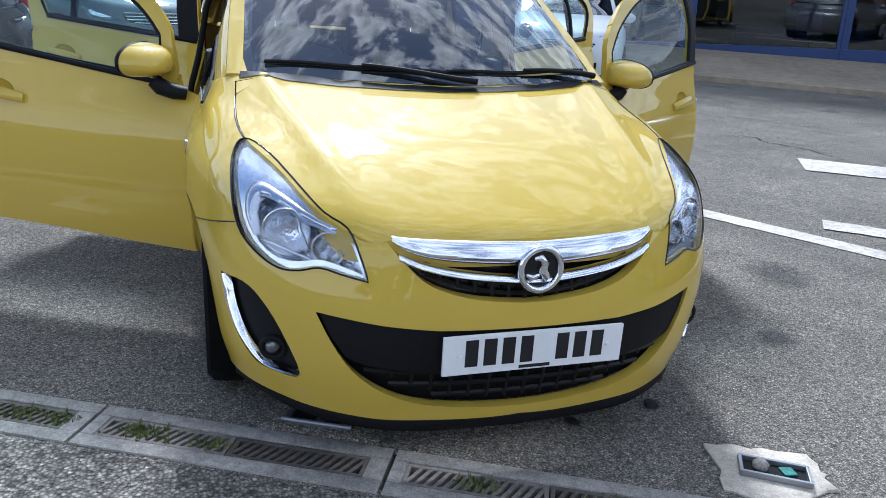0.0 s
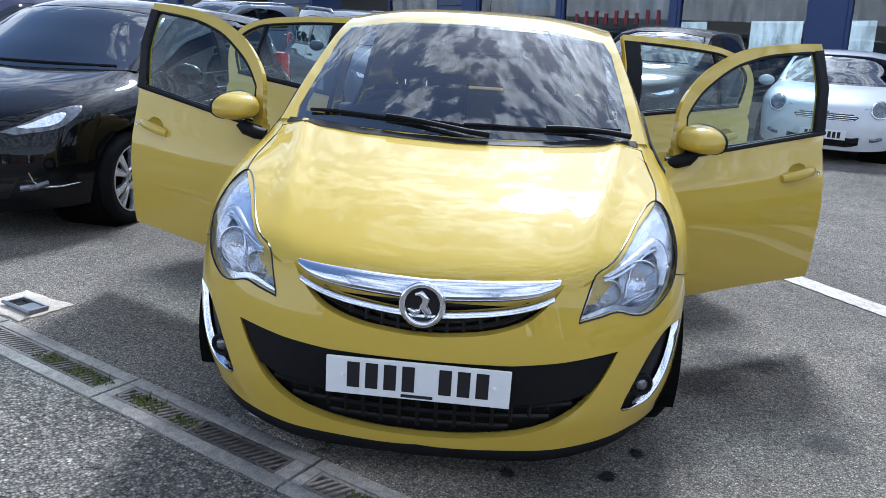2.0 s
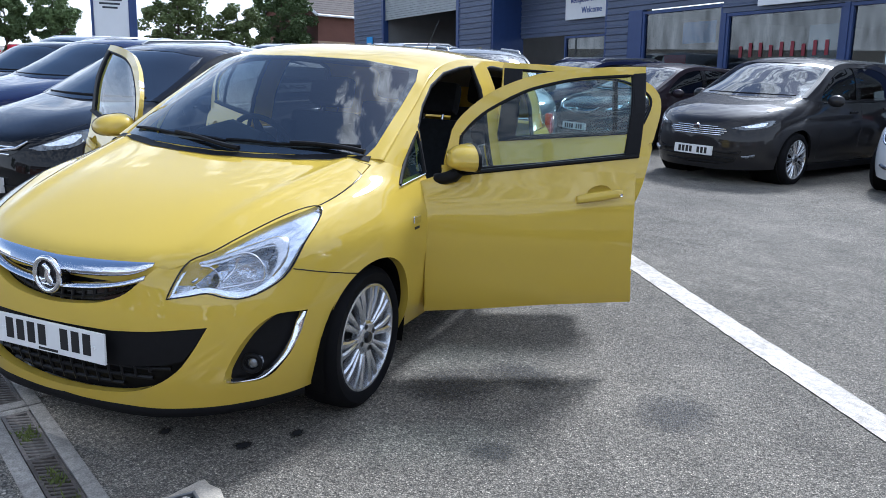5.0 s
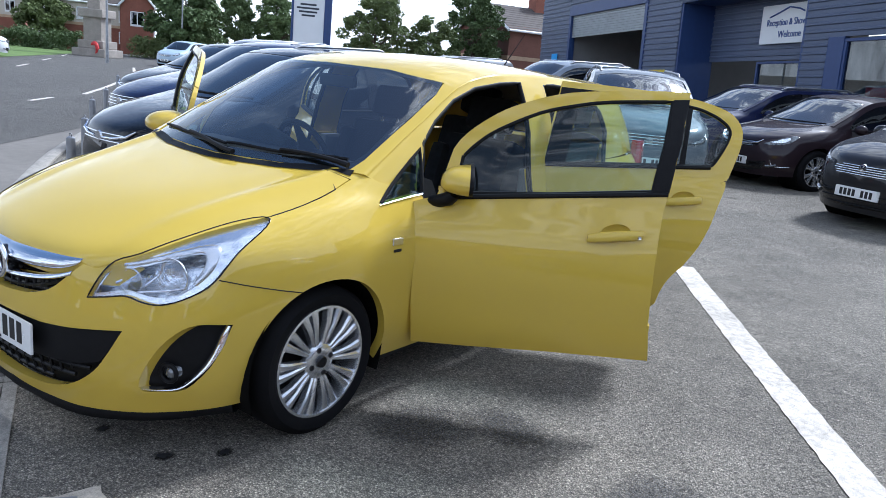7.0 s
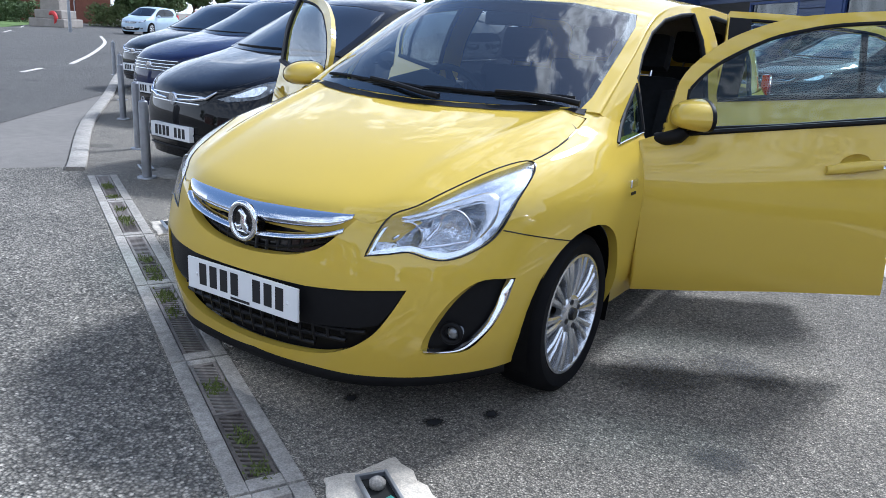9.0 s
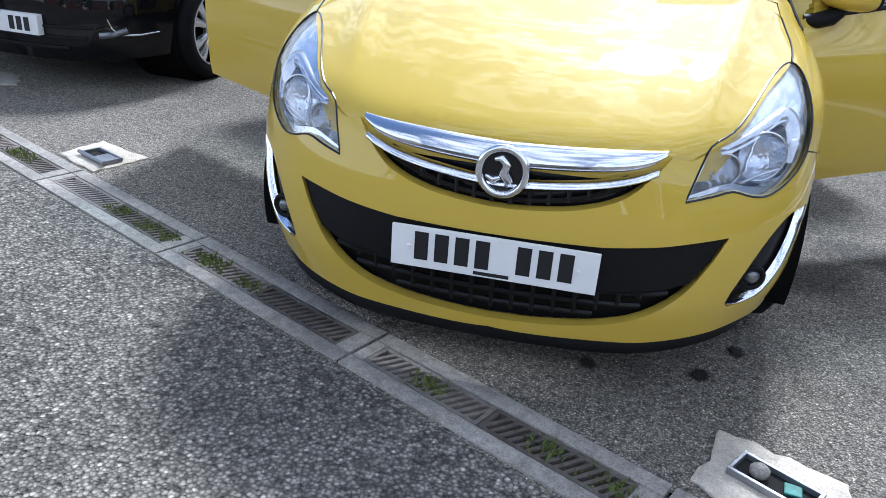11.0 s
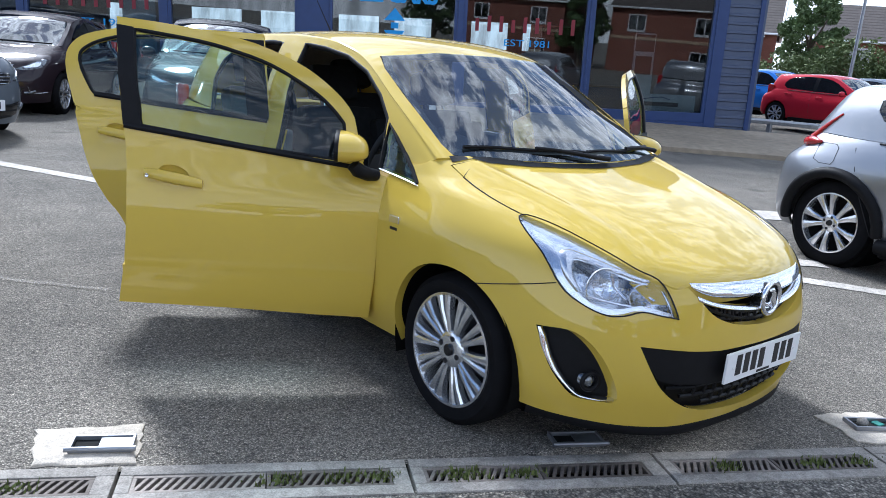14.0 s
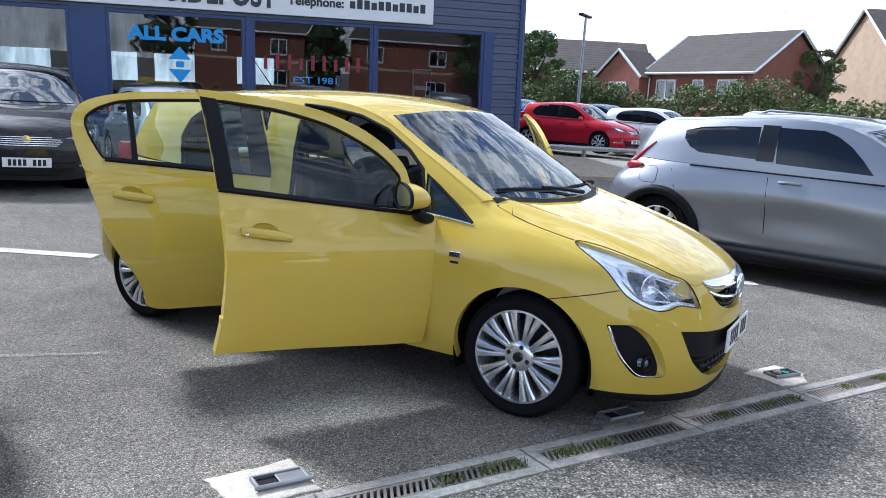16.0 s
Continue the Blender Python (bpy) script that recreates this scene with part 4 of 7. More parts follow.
def side_skin(sx, y, z, out=0.0):
    best = None
    for tree in (low_tree, up_tree):
        p, n, _, _ = tree.ray_cast(Vector((sx * 2, y, z)), Vector((-sx, 0, 0)))
        if p is not None and (best is None or abs(p.x) > abs(best[0].x)):
            best = (p, n)
    if best is None:
        return side_skin(sx, y + (2.2 - y) * .03, z - .004, out)
    p, n = best
    if n.x * sx < 0:
        n = -n
    return tuple(p + n * out)


def top_skin(x, y, out=0.0):
    best = None
    for tree in (low_tree, up_tree):
        p, n, _, _ = tree.ray_cast(Vector((x, y, 3)), Vector((0, 0, -1)))
        if p is not None and (best is None or p.z > best[0].z):
            best = (p, n)
    p, n = best
    if n.z < 0:
        n = -n
    return tuple(p + n * out)


def mirror(sx, door):
    """The door mirror as it stands on the open door: a domed shell with a flat back, a dark rim and its glass, on a black foot."""
    c = Vector((sx * .985, 1.365 if sx > 0 else 1.318, .976 if sx > 0 else .984))
    m4 = Matrix.Translation(c) @ Matrix.Rotation(radians(-sx * (FRONT_OPEN[sx] - 4)), 4, "Z")

    def ring(scale, v, grow=0.0):
        out = []
        for t in np.linspace(0, math.tau, 33)[:-1]:
            e, f = math.cos(t), math.sin(t)
            u = math.copysign(abs(e) ** .80, e) * (.106 + grow)
            w = math.copysign(abs(f) ** .80, f) * ((.068 - .016 * e) if f > 0 else .050) + (grow * f)
            out.append(tuple(m4 @ Vector((sx * u * scale, .045 - v, w * scale - .010 * (1 - scale)))))
        return out + out[:1]
    dome = [ring(max(.02, math.cos(a) ** .75), .118 * math.sin(a)) for a in np.linspace(0, math.pi / 2, 12)]
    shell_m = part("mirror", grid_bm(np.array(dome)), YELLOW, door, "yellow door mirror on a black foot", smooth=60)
    part("mirror_rim", grid_bm(np.array([ring(.90, -.012), ring(1.0, -.014, .001), ring(1.0, -.004, .0025), ring(1.0, .002, .001)])), BLACK_PLASTIC, shell_m, smooth=50)
    part("mirror_glass", grid_bm(np.array([ring(.92, -.008), ring(.5, -.008), ring(.02, -.008)])), CHROME, shell_m, smooth=60)
    bm = bmesh.new()
    add_tube(bm, [(sx * .862, c.y - .010, .878), (sx * .90, c.y - .012, .884), (sx * .945, c.y - .010, .903), (sx * .972, c.y - .005, .932)], [.030, .034, .036, .028], 12)
    for v in bm.verts:
        v.co.z = .890 + (v.co.z - .890) * .80
    part("mirror_foot", bm, BLACK_PLASTIC, shell_m, smooth=60)


def cabin(car):
    """Floor, dashboard, steering wheel, seats and linings."""
    part("cabin_floor", box((-.72, 1.2, .20), (.72, 3.6, .26), .01), TRIM, car)
    # dashboard
    prof = [(1.02, .955), (1.20, .975), (1.42, .965), (1.56, .925), (1.60, .86), (1.55, .70), (1.50, .50), (1.30, .40), (1.02, .60)]
    part("dashboard", prism([(y, z) for y, z in prof], 0, -.70, .70), TRIM, car, "dark grey dashboard", smooth=40)
    bm = bmesh.new()
    add_tube(bm, [(-.56, 1.50, .955), (-.37, 1.50, .985), (-.18, 1.50, .955)], [.05, .075, .05], 12)
    part("instrument_hood", bm, TRIM, car, smooth=50)
    tilt = Matrix.Translation((-.37, 1.78, .90)) @ Matrix.Rotation(radians(-64), 4, "X")
    st = part("steering_wheel", tube([tuple(tilt @ Vector((.185 * math.cos(a), .185 * math.sin(a), 0))) for a in np.linspace(0, math.tau, 41)[:-1]], .016, 10, True), TRIM, car, smooth=60)
    bm = bmesh.new()
    for a in (0, math.pi, -math.pi / 2):
        add_tube(bm, [tuple(tilt @ Vector((.05 * math.cos(a), .05 * math.sin(a), .01))), tuple(tilt @ Vector((.18 * math.cos(a), .18 * math.sin(a), 0)))], [.03, .014], 8)
    part("spokes", bm, TRIM, st, smooth=60)
    part("airbag_pad", spin([(-.02, .02), (.0, .07), (.03, .075), (.045, .05), (.047, .004)], (0, 0, 0), 24, "z"), TRIM, st, smooth=60).data.transform(tilt)
    part("column", tube([tuple(tilt @ Vector((0, 0, -.02))), tuple(tilt @ Vector((0, 0, -.28)))], .05, 10), TRIM, st, smooth=60)
    for sx in (-1, 1):
        x = sx * .36
        seat(car, x, 2.02, False)
    for x in (-.36, .36):
        seat(car, x, 2.95, True)
    # head lining and sun visors
    g = offset_grid(upper_grid, -.045)[5:35, 14:-14]
    part("head_lining", grid_bm(g), TRIM_GREY, car, "pale grey head lining", smooth=60)
    part("room_mirror", box((-.12, 1.62, 1.28), (.12, 1.65, 1.34), .012), TRIM, car)
    for sx in (-1, 1):
        part("pillar_trim", box((sx * .74 - .03, 2.27, .30), (sx * .74 + .03, 2.41, .95), .02), TRIM_GREY, car)


def seat(car, x, y, rear):
    s = part("rear_seat" if rear else "front_seat", bmesh.new(), SEAT_CLOTH, car, "dark cloth seat")
    def cushion(lo, hi, m, name, bev=.05):
        ob = part(name, box(lo, hi, bev, m), SEAT_CLOTH, s, smooth=50)
        return ob
    zc = .50 if rear else .47
    cushion((-.25, -.26, 0), (.25, .28, .17), Matrix.Translation((x, y, zc - .10)) @ Matrix.Rotation(radians(6), 4, "X"), "seat_base")
    mb = Matrix.Translation((x, y + .25, zc)) @ Matrix.Rotation(radians(-18), 4, "X")
    cushion((-.24, -.07, 0), (.24, .09, .62), mb, "backrest")
    cushion((-.145, -.05, .655), (.145, .06, .85), mb, "headrest", .045)
    for e in (-.06, .06):
        part("headrest_post", tube([tuple(mb @ Vector((e, 0, .58))), tuple(mb @ Vector((e, 0, .70)))], .008, 8), CHROME, s)
    if not rear:
        for e in (-1, 1):
            cushion((-.05, -.10, .02), (.05, .09, .54), mb @ Matrix.Translation((e * .22, -.03, 0)), "bolster", .045)
        bm = box((-.20, -.22, 0), (.20, .22, zc - .34), .02, Matrix.Translation((x, y, .26)))
        part("seat_rail", bm, TRIM, s)


def wipers(car):
    """The black scuttle and two wiper arms with their blades."""
    rows = []
    for x in np.linspace(-.69, .69, 31):
        yb = .872 + .185 * (abs(x) / .69) ** 1.8
        zb = .956 + .020 * (abs(x) / .69) ** 2
        rows.append([(x, yb - .004, zb - .012), (x, yb + .012, zb - .004), (x, yb + .05, zb + .006), (x, yb + .085, zb + .022)])
    part("scuttle", grid_bm(np.array(rows)), BLACK_PLASTIC, car, "black plastic scuttle under the windscreen", smooth=60)
    back = [(0, .872), (.20, .888), (.37, .922), (.60, 1.008), (.690, 1.040)]
    outline = [(x, y) for x, y in back] + [(.682, 1.072), (.59, 1.040), (.37, .958), (.20, .926), (0, .912)]
    outline = [(x, y) for x, y in outline] + [(-x, y) for x, y in outline[-2:4:-1]] + [(-x, y) for x, y in back[:0:-1]]
    part("scuttle_cover", panel(outline, lambda x, y, out: top_skin(x, y, out), .003, 0, step=.03), BLACK_PLASTIC, car, smooth=60)
    for ends, pivot in ((((-.60, 1.088), (-.30, 1.0), (.02, .962)), ((.12, .925), (.0, .938), (-.28, .998))),
                        (((.02, .968), (.33, 1.0), (.62, 1.098)), ((.655, 1.066), (.56, 1.052), (.33, 1.002)))):
        pts = [top_skin(x, y, .010) for x, y in curve_through(ends, 6)]
        w = part("wiper", tube(pts, .0075, 6), BLACK_PLASTIC, car, "black wiper blade and arm")
        pts = [top_skin(x, y, .020) for x, y in curve_through(pivot, 6)]
        part("wiper_arm", tube(pts, [.012 - .004 * k / 12 for k in range(13)], 8), BLACK_PLASTIC, w, smooth=60)


yellow_car()


# ---- ground ----
def ground_z(x, y):
    """The lot rises gently towards the showroom."""
    d = .607 * x + .794 * y - 3.0
    return 0.0 if d < 0 else .020 * d * min(1.0, d / 2.0)


def ground_material(name, base, speck, light_speck, patch, rough=0.92, scale=1.0):
    """Stone chippings in tar: light and dark grains, worn patches and oil spots."""
    m = bpy.data.materials.new(name)
    m.use_nodes = True
    n, l = m.node_tree.nodes, m.node_tree.links
    b = n["Principled BSDF"]
    b.inputs["Roughness"].default_value = rough
    co = n.new("ShaderNodeTexCoord")

    def noise_out(s, detail, rgh=.6):
        t = n.new("ShaderNodeTexNoise")
        t.inputs["Scale"].default_value, t.inputs["Detail"].default_value, t.inputs["Roughness"].default_value = s, detail, rgh
        l.new(co.outputs["Object"], t.inputs["Vector"])
        return t.outputs["Fac"]

    def ramp(src, a, b_, va, vb):
        r = n.new("ShaderNodeMapRange")
        r.inputs["From Min"].default_value, r.inputs["From Max"].default_value = a, b_
        r.inputs["To Min"].default_value, r.inputs["To Max"].default_value = va, vb
        l.new(src, r.inputs[0])
        return r.outputs[0]

    def mul(a, c):
        x = n.new("ShaderNodeMath")
        x.operation = "MULTIPLY"
        l.new(a, x.inputs[0]), l.new(c, x.inputs[1])
        return x.outputs[0]
    vor = n.new("ShaderNodeTexVoronoi")
    vor.inputs["Scale"].default_value = 165 * scale
    l.new(co.outputs["Object"], vor.inputs["Vector"])
    sep = n.new("ShaderNodeSeparateColor")
    l.new(vor.outputs["Color"], sep.inputs[0])
    grain = ramp(sep.outputs[0], 0, 1, 1 - speck, 1 + speck)
    bright = ramp(sep.outputs[1], .86, .97, 1.0, 1 + light_speck)
    large = ramp(noise_out(.55, 5), .3, .7, 1 - patch, 1 + patch)
    mid = ramp(noise_out(3.5, 5, .7), .3, .7, 1 - patch * .6, 1 + patch * .6)
    spots = ramp(noise_out(1.7, 2, .4), .69, .74, 1.0, .62)
    pits = ramp(vor.outputs["Distance"], .32, .62, 1.12, .50)
    hollow = ramp(noise_out(48 * scale, 3, .6), .36, .50, .62, 1.08)
    val = mul(mul(mul(grain, bright), mul(large, mid)), mul(spots, mul(pits, hollow)))
    sc = n.new("ShaderNodeVectorMath")
    sc.operation = "SCALE"
    sc.inputs[0].default_value = base
    l.new(val, sc.inputs["Scale"])
    l.new(sc.outputs[0], b.inputs["Base Color"])
    bp = n.new("ShaderNodeBump")
    bp.inputs["Strength"].default_value, bp.inputs["Distance"].default_value = .9, .011 / scale
    l.new(mul(vor.outputs["Distance"], sep.outputs[2]), bp.inputs["Height"])
    bp2 = n.new("ShaderNodeBump")
    bp2.inputs["Strength"].default_value, bp2.inputs["Distance"].default_value = .5, .02
    l.new(noise_out(9, 5), bp2.inputs["Height"])
    l.new(bp.outputs[0], bp2.inputs["Normal"])
    l.new(bp2.outputs[0], b.inputs["Normal"])
    return m


ASPHALT = ground_material("lot_asphalt", (0.232, 0.208, 0.170), .46, .9, .28)
ASPHALT_COARSE = ground_material("coarse_asphalt", (0.190, 0.173, 0.145), .55, .75, .30, scale=.56)
ROAD = ground_material("road_asphalt", (0.130, 0.121, 0.109), .25, .4, .14)
CONCRETE = material("old_concrete", (0.31, 0.285, 0.25), .92, grain=[(3, .25), (30, .24), (170, .34)], bump=[(60, .004), (400, .0015)])
CONCRETE_PALE = material("pale_concrete", (0.53, 0.47, 0.385), .92, grain=[(4, .18), (40, .18), (200, .25)], bump=[(40, .006), (300, .0015)])
PAVING = material("paving", (0.165, 0.150, 0.132), .9, grain=[(.6, .10), (8, .12), (120, .14)], bump=[(80, .003)])
IRON = material("cast_iron", (0.13, 0.11, 0.095), .7, .3, grain=[(9, .35), (70, .25)], bump=[(150, .001)])
IRON_PALE = material("worn_iron", (0.23, 0.20, 0.175), .65, .3, grain=[(9, .3), (70, .25)], bump=[(150, .001)])
# one near-black colour for the drain trough and bed, socket pits and cracks
PIT = material("pit_black", (0.012, 0.012, 0.011), 1.0)
MOSS = material("moss", (0.12, 0.145, 0.040), .95, grain=[(60, .4)], random_value=.2)
LINE = material("line_paint", (0.52, 0.475, 0.415), .88, grain=[(3, .25), (28, .30), (170, .45)], bump=[(200, .0015)])
FAINT = material("faint_line_paint", (0.42, 0.385, 0.335), .9, grain=[(28, .30), (170, .45)], alpha=.30)
STEEL = material("galvanised_steel", (0.30, 0.31, 0.33), .45, .8, grain=[(12, .18)], bump=[(60, .0006)])
GRASS = material("grass", (0.10, 0.16, 0.035), .95, grain=[(.4, .25), (9, .3)])

# one sheet from the feet of the camera to the horizon, finer near the car
def axis_steps():
    near = list(np.arange(-16, -4, 1.0)) + list(np.arange(-4, 14, .25)) + list(np.arange(14, 30.1, 1.0))
    out, d = [], 2.0
    a = -16
    while a > -900:
        a -= d
        d *= 1.6
        out.append(a)
    b, d = 30, 2.0
    hi = []
    while b < 900:
        b += d
        d *= 1.6
        hi.append(b)
    return out[::-1] + near + hi


bm = bmesh.new()
gxs = axis_steps()
vs = [[bm.verts.new((x, y, ground_z(x, y) if math.hypot(x, y) < 70 else ground_z(x * 70 / math.hypot(x, y), y * 70 / math.hypot(x, y)))) for y in gxs] for x in gxs]
for ra, rb in zip(vs, vs[1:]):
    for i in range(len(ra) - 1):
        bm.faces.new((ra[i], rb[i], rb[i + 1], ra[i + 1]))
# the sheet is cut open where the drain lies
DU = Vector((math.cos(radians(-27.5)), math.sin(radians(-27.5)), 0))
DV = Vector((-DU.y, DU.x, 0))
D0 = Vector((-1.182, .535, 0))
UNIT = .925
for at, nrm in ((D0 - DV * .085, DV), (D0 + DV * .085, DV), (D0 - DU * 3 * UNIT, DU), (D0 + DU * 8 * UNIT, DU)):
    bmesh.ops.bisect_plane(bm, geom=bm.verts[:] + bm.edges[:] + bm.faces[:], plane_co=at, plane_no=nrm)
gone = []
for f in bm.faces:
    c = f.calc_center_median() - D0
    if abs(c.dot(DV)) < .085 and -3 * UNIT < c.dot(DU) < 8 * UNIT:
        gone.append(f)
bmesh.ops.delete(bm, geom=gone, context="FACES")
ground = link_mesh("ground", bm, ASPHALT, smooth=60)
tagged(ground, "grey tarmac car lot with worn patches", "ground", kind="structure")


def flat_strip(name, pts, width, z, mat, label, category, kind="structure", wob=0.0):
    """A flat band along points, lying just above the ground."""
    p = [Vector((x, y, 0)) for x, y in pts]
    bm = bmesh.new()
    prev = None
    rnd = random.Random(5)
    for i, q in enumerate(p):
        d = (p[min(i + 1, len(p) - 1)] - p[max(i - 1, 0)]).normalized()
        s = Vector((-d.y, d.x, 0)) * width / 2
        a, b = q + s * (1 + rnd.uniform(-wob, wob)), q - s * (1 + rnd.uniform(-wob, wob))
        row = [bm.verts.new((v.x, v.y, ground_z(v.x, v.y) + z)) for v in (a, b)]
        if prev:
            bm.faces.new((prev[0], prev[1], row[1], row[0]))
        prev = row
    bmesh.ops.recalc_face_normals(bm, faces=bm.faces)
    if bm.faces and next(iter(bm.faces)).normal.z < 0:
        bmesh.ops.reverse_faces(bm, faces=bm.faces)
    return tagged(link_mesh(name, bm, mat), label, category, kind=kind)


def line_pts(a, b, n=24):
    return [(a[0] + (b[0] - a[0]) * k / n, a[1] + (b[1] - a[1]) * k / n) for k in range(n + 1)]


def along(pts, n=6):
    return [tuple(p) for p in curve_through(pts, n)]




def on_drain(s, v, z=0.0):
    p = D0 + DU * s + DV * v
    return (p.x, p.y, z)


# the coarser tarmac outside the drain, towards the road
flat_strip("pavement", [on_drain(s, -4.12)[:2] for s in np.arange(-3.6, 16, .4)], 8.0, .002, ASPHALT_COARSE, "coarse chipped tarmac outside the drain", "pavement")
# white bay lines
flat_strip("bay_line", line_pts((-2.4, 9.08), (.02, 5.10), 90), .15, .005, LINE, "worn white painted bay line", "road marking", wob=.05)
flat_strip("bay_line", line_pts((.76, 4.93), (3.55, .42), 110), .175, .005, LINE, "worn white painted bay line", "road marking", wob=.05)
flat_strip("bay_line", line_pts((-2.15, 3.58), (-1.45, 2.90), 30), .045, .007, FAINT, "faint remains of a white line", "road marking", wob=.5)
flat_strip("bay_line", line_pts((2.99, 2.07), (3.75, 1.42)), .22, .0075, LINE, "worn white painted mark on the lot", "road marking", wob=.08)
flat_strip("bay_line", line_pts((4.12, 3.55), (5.9, 2.38), 40), .48, .0075, LINE, "broad worn white mark on the lot", "road marking", wob=.03)
flat_strip("bay_line", line_pts((-4.6, 4.4), (-2.9, 3.55)), .05, .007, FAINT, "faint remains of a white line", "road marking", wob=.3)


def drain_unit():
    """One concrete channel stone with two slotted iron grates."""
    unit = new("drain_channel")
    tagged(unit, "grey concrete drain channel with two slotted iron grates", "drain", "drain channel stones")
    L, W = UNIT - .012, .212
    gl, gw, gap = .405, .098, .004
    bm = bmesh.new()
    x0 = .042
    # kerb bars along both sides, end blocks and the trough
    for lo, hi in (((0, -W / 2, -.10), (L, -gw / 2 - .004, .004)), ((0, gw / 2 + .004, -.10), (L, W / 2, .004)),
                   ((0, -gw / 2 - .003, -.10), (x0, gw / 2 + .003, .0035)), ((x0 + 2 * gl + gap, -gw / 2 - .003, -.10), (L, gw / 2 + .003, .0035))):
        add_box(bm, lo, hi, .003)
    part("channel_stone", bm, CONCRETE, unit, smooth=40)
    # solid near-black block under the grates
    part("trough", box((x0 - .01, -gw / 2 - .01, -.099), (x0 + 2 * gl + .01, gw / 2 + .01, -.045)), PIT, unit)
    slat_me = None
    for k in range(2):
        gx = x0 + k * (gl + gap)
        bm = bmesh.new()
        t = .013
        for lo, hi in (((gx, -gw / 2, -.03), (gx + gl, -gw / 2 + t, .001)), ((gx, gw / 2 - t, -.03), (gx + gl, gw / 2, .001)),
                       ((gx, -gw / 2 + t, -.03), (gx + t, gw / 2 - t, .0008)), ((gx + gl - t, -gw / 2 + t, -.03), (gx + gl, gw / 2 - t, .0008))):
            add_box(bm, lo, hi, .0015)
        grate = part("grate", bm, IRON_PALE if k == 0 else IRON, unit, "slotted iron grate")
        n = 14
        if slat_me is None:
            b2 = bmesh.new()
            add_box(b2, (-.0068, -gw / 2 + .008, -.025), (.0068, gw / 2 - .008, 0), .002)
            for v in b2.verts:
                v.co.x += v.co.y * .45
            slat_me = to_mesh(b2)
        for i in range(n):
            ob = new("slat", slat_me if k else slat_pale(slat_me))
            ob.parent = grate
            ob.location = (gx + t + (gl - 2 * t) * (i + .5) / n, 0, 0)
    if not slat_me.materials:
        slat_me.materials.append(IRON)
    return unit


PALE = {}


def slat_pale(me):
    if "m" not in PALE:
        PALE["m"] = me.copy()
        PALE["m"].materials.clear()
        PALE["m"].materials.append(IRON_PALE)
    return PALE["m"]


du = drain_unit()
turn = Matrix.Rotation(radians(-27.5), 4, "Z")
first = True
for k in range(-3, 8):
    m = Matrix.Translation(on_drain(k * UNIT + .006, 0, .003)) @ turn
    if first:
        du.matrix_basis = m
        first = False
    else:
        copy_thing(du, m)
# near-black sheet added below; it closes the view through the stone joints
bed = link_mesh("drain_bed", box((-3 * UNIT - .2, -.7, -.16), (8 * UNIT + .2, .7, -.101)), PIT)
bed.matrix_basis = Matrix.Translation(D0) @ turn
tagged(bed, "near-black sheet under the drain stones", "drain bed", kind="structure")
# weeds and moss in the slots
rnd = random.Random(11)
bm = bmesh.new()
for k in range(-3, 7):
    for c in range(3):
        s0 = k * UNIT + rnd.uniform(.15, .85)
        for i in range(95):
            s, v = s0 + rnd.gauss(0, .034), rnd.gauss(0, .020)
            x, y, _ = on_drain(s, max(-.045, min(.045, v)))
            h, w, a, le = rnd.uniform(.004, .026), rnd.uniform(.003, .007), rnd.uniform(0, 6.3), rnd.uniform(-.012, .012)
            vs3 = [bm.verts.new((x - w * math.cos(a), y - w * math.sin(a), .0)), bm.verts.new((x + w * math.cos(a), y + w * math.sin(a), .0)), bm.verts.new((x + le, y + le * .7, h))]
            bm.faces.new(vs3)
tagged(link_mesh("moss_tufts", bm, MOSS), "green moss and small weeds in the drain slots", "moss", kind="stuff")


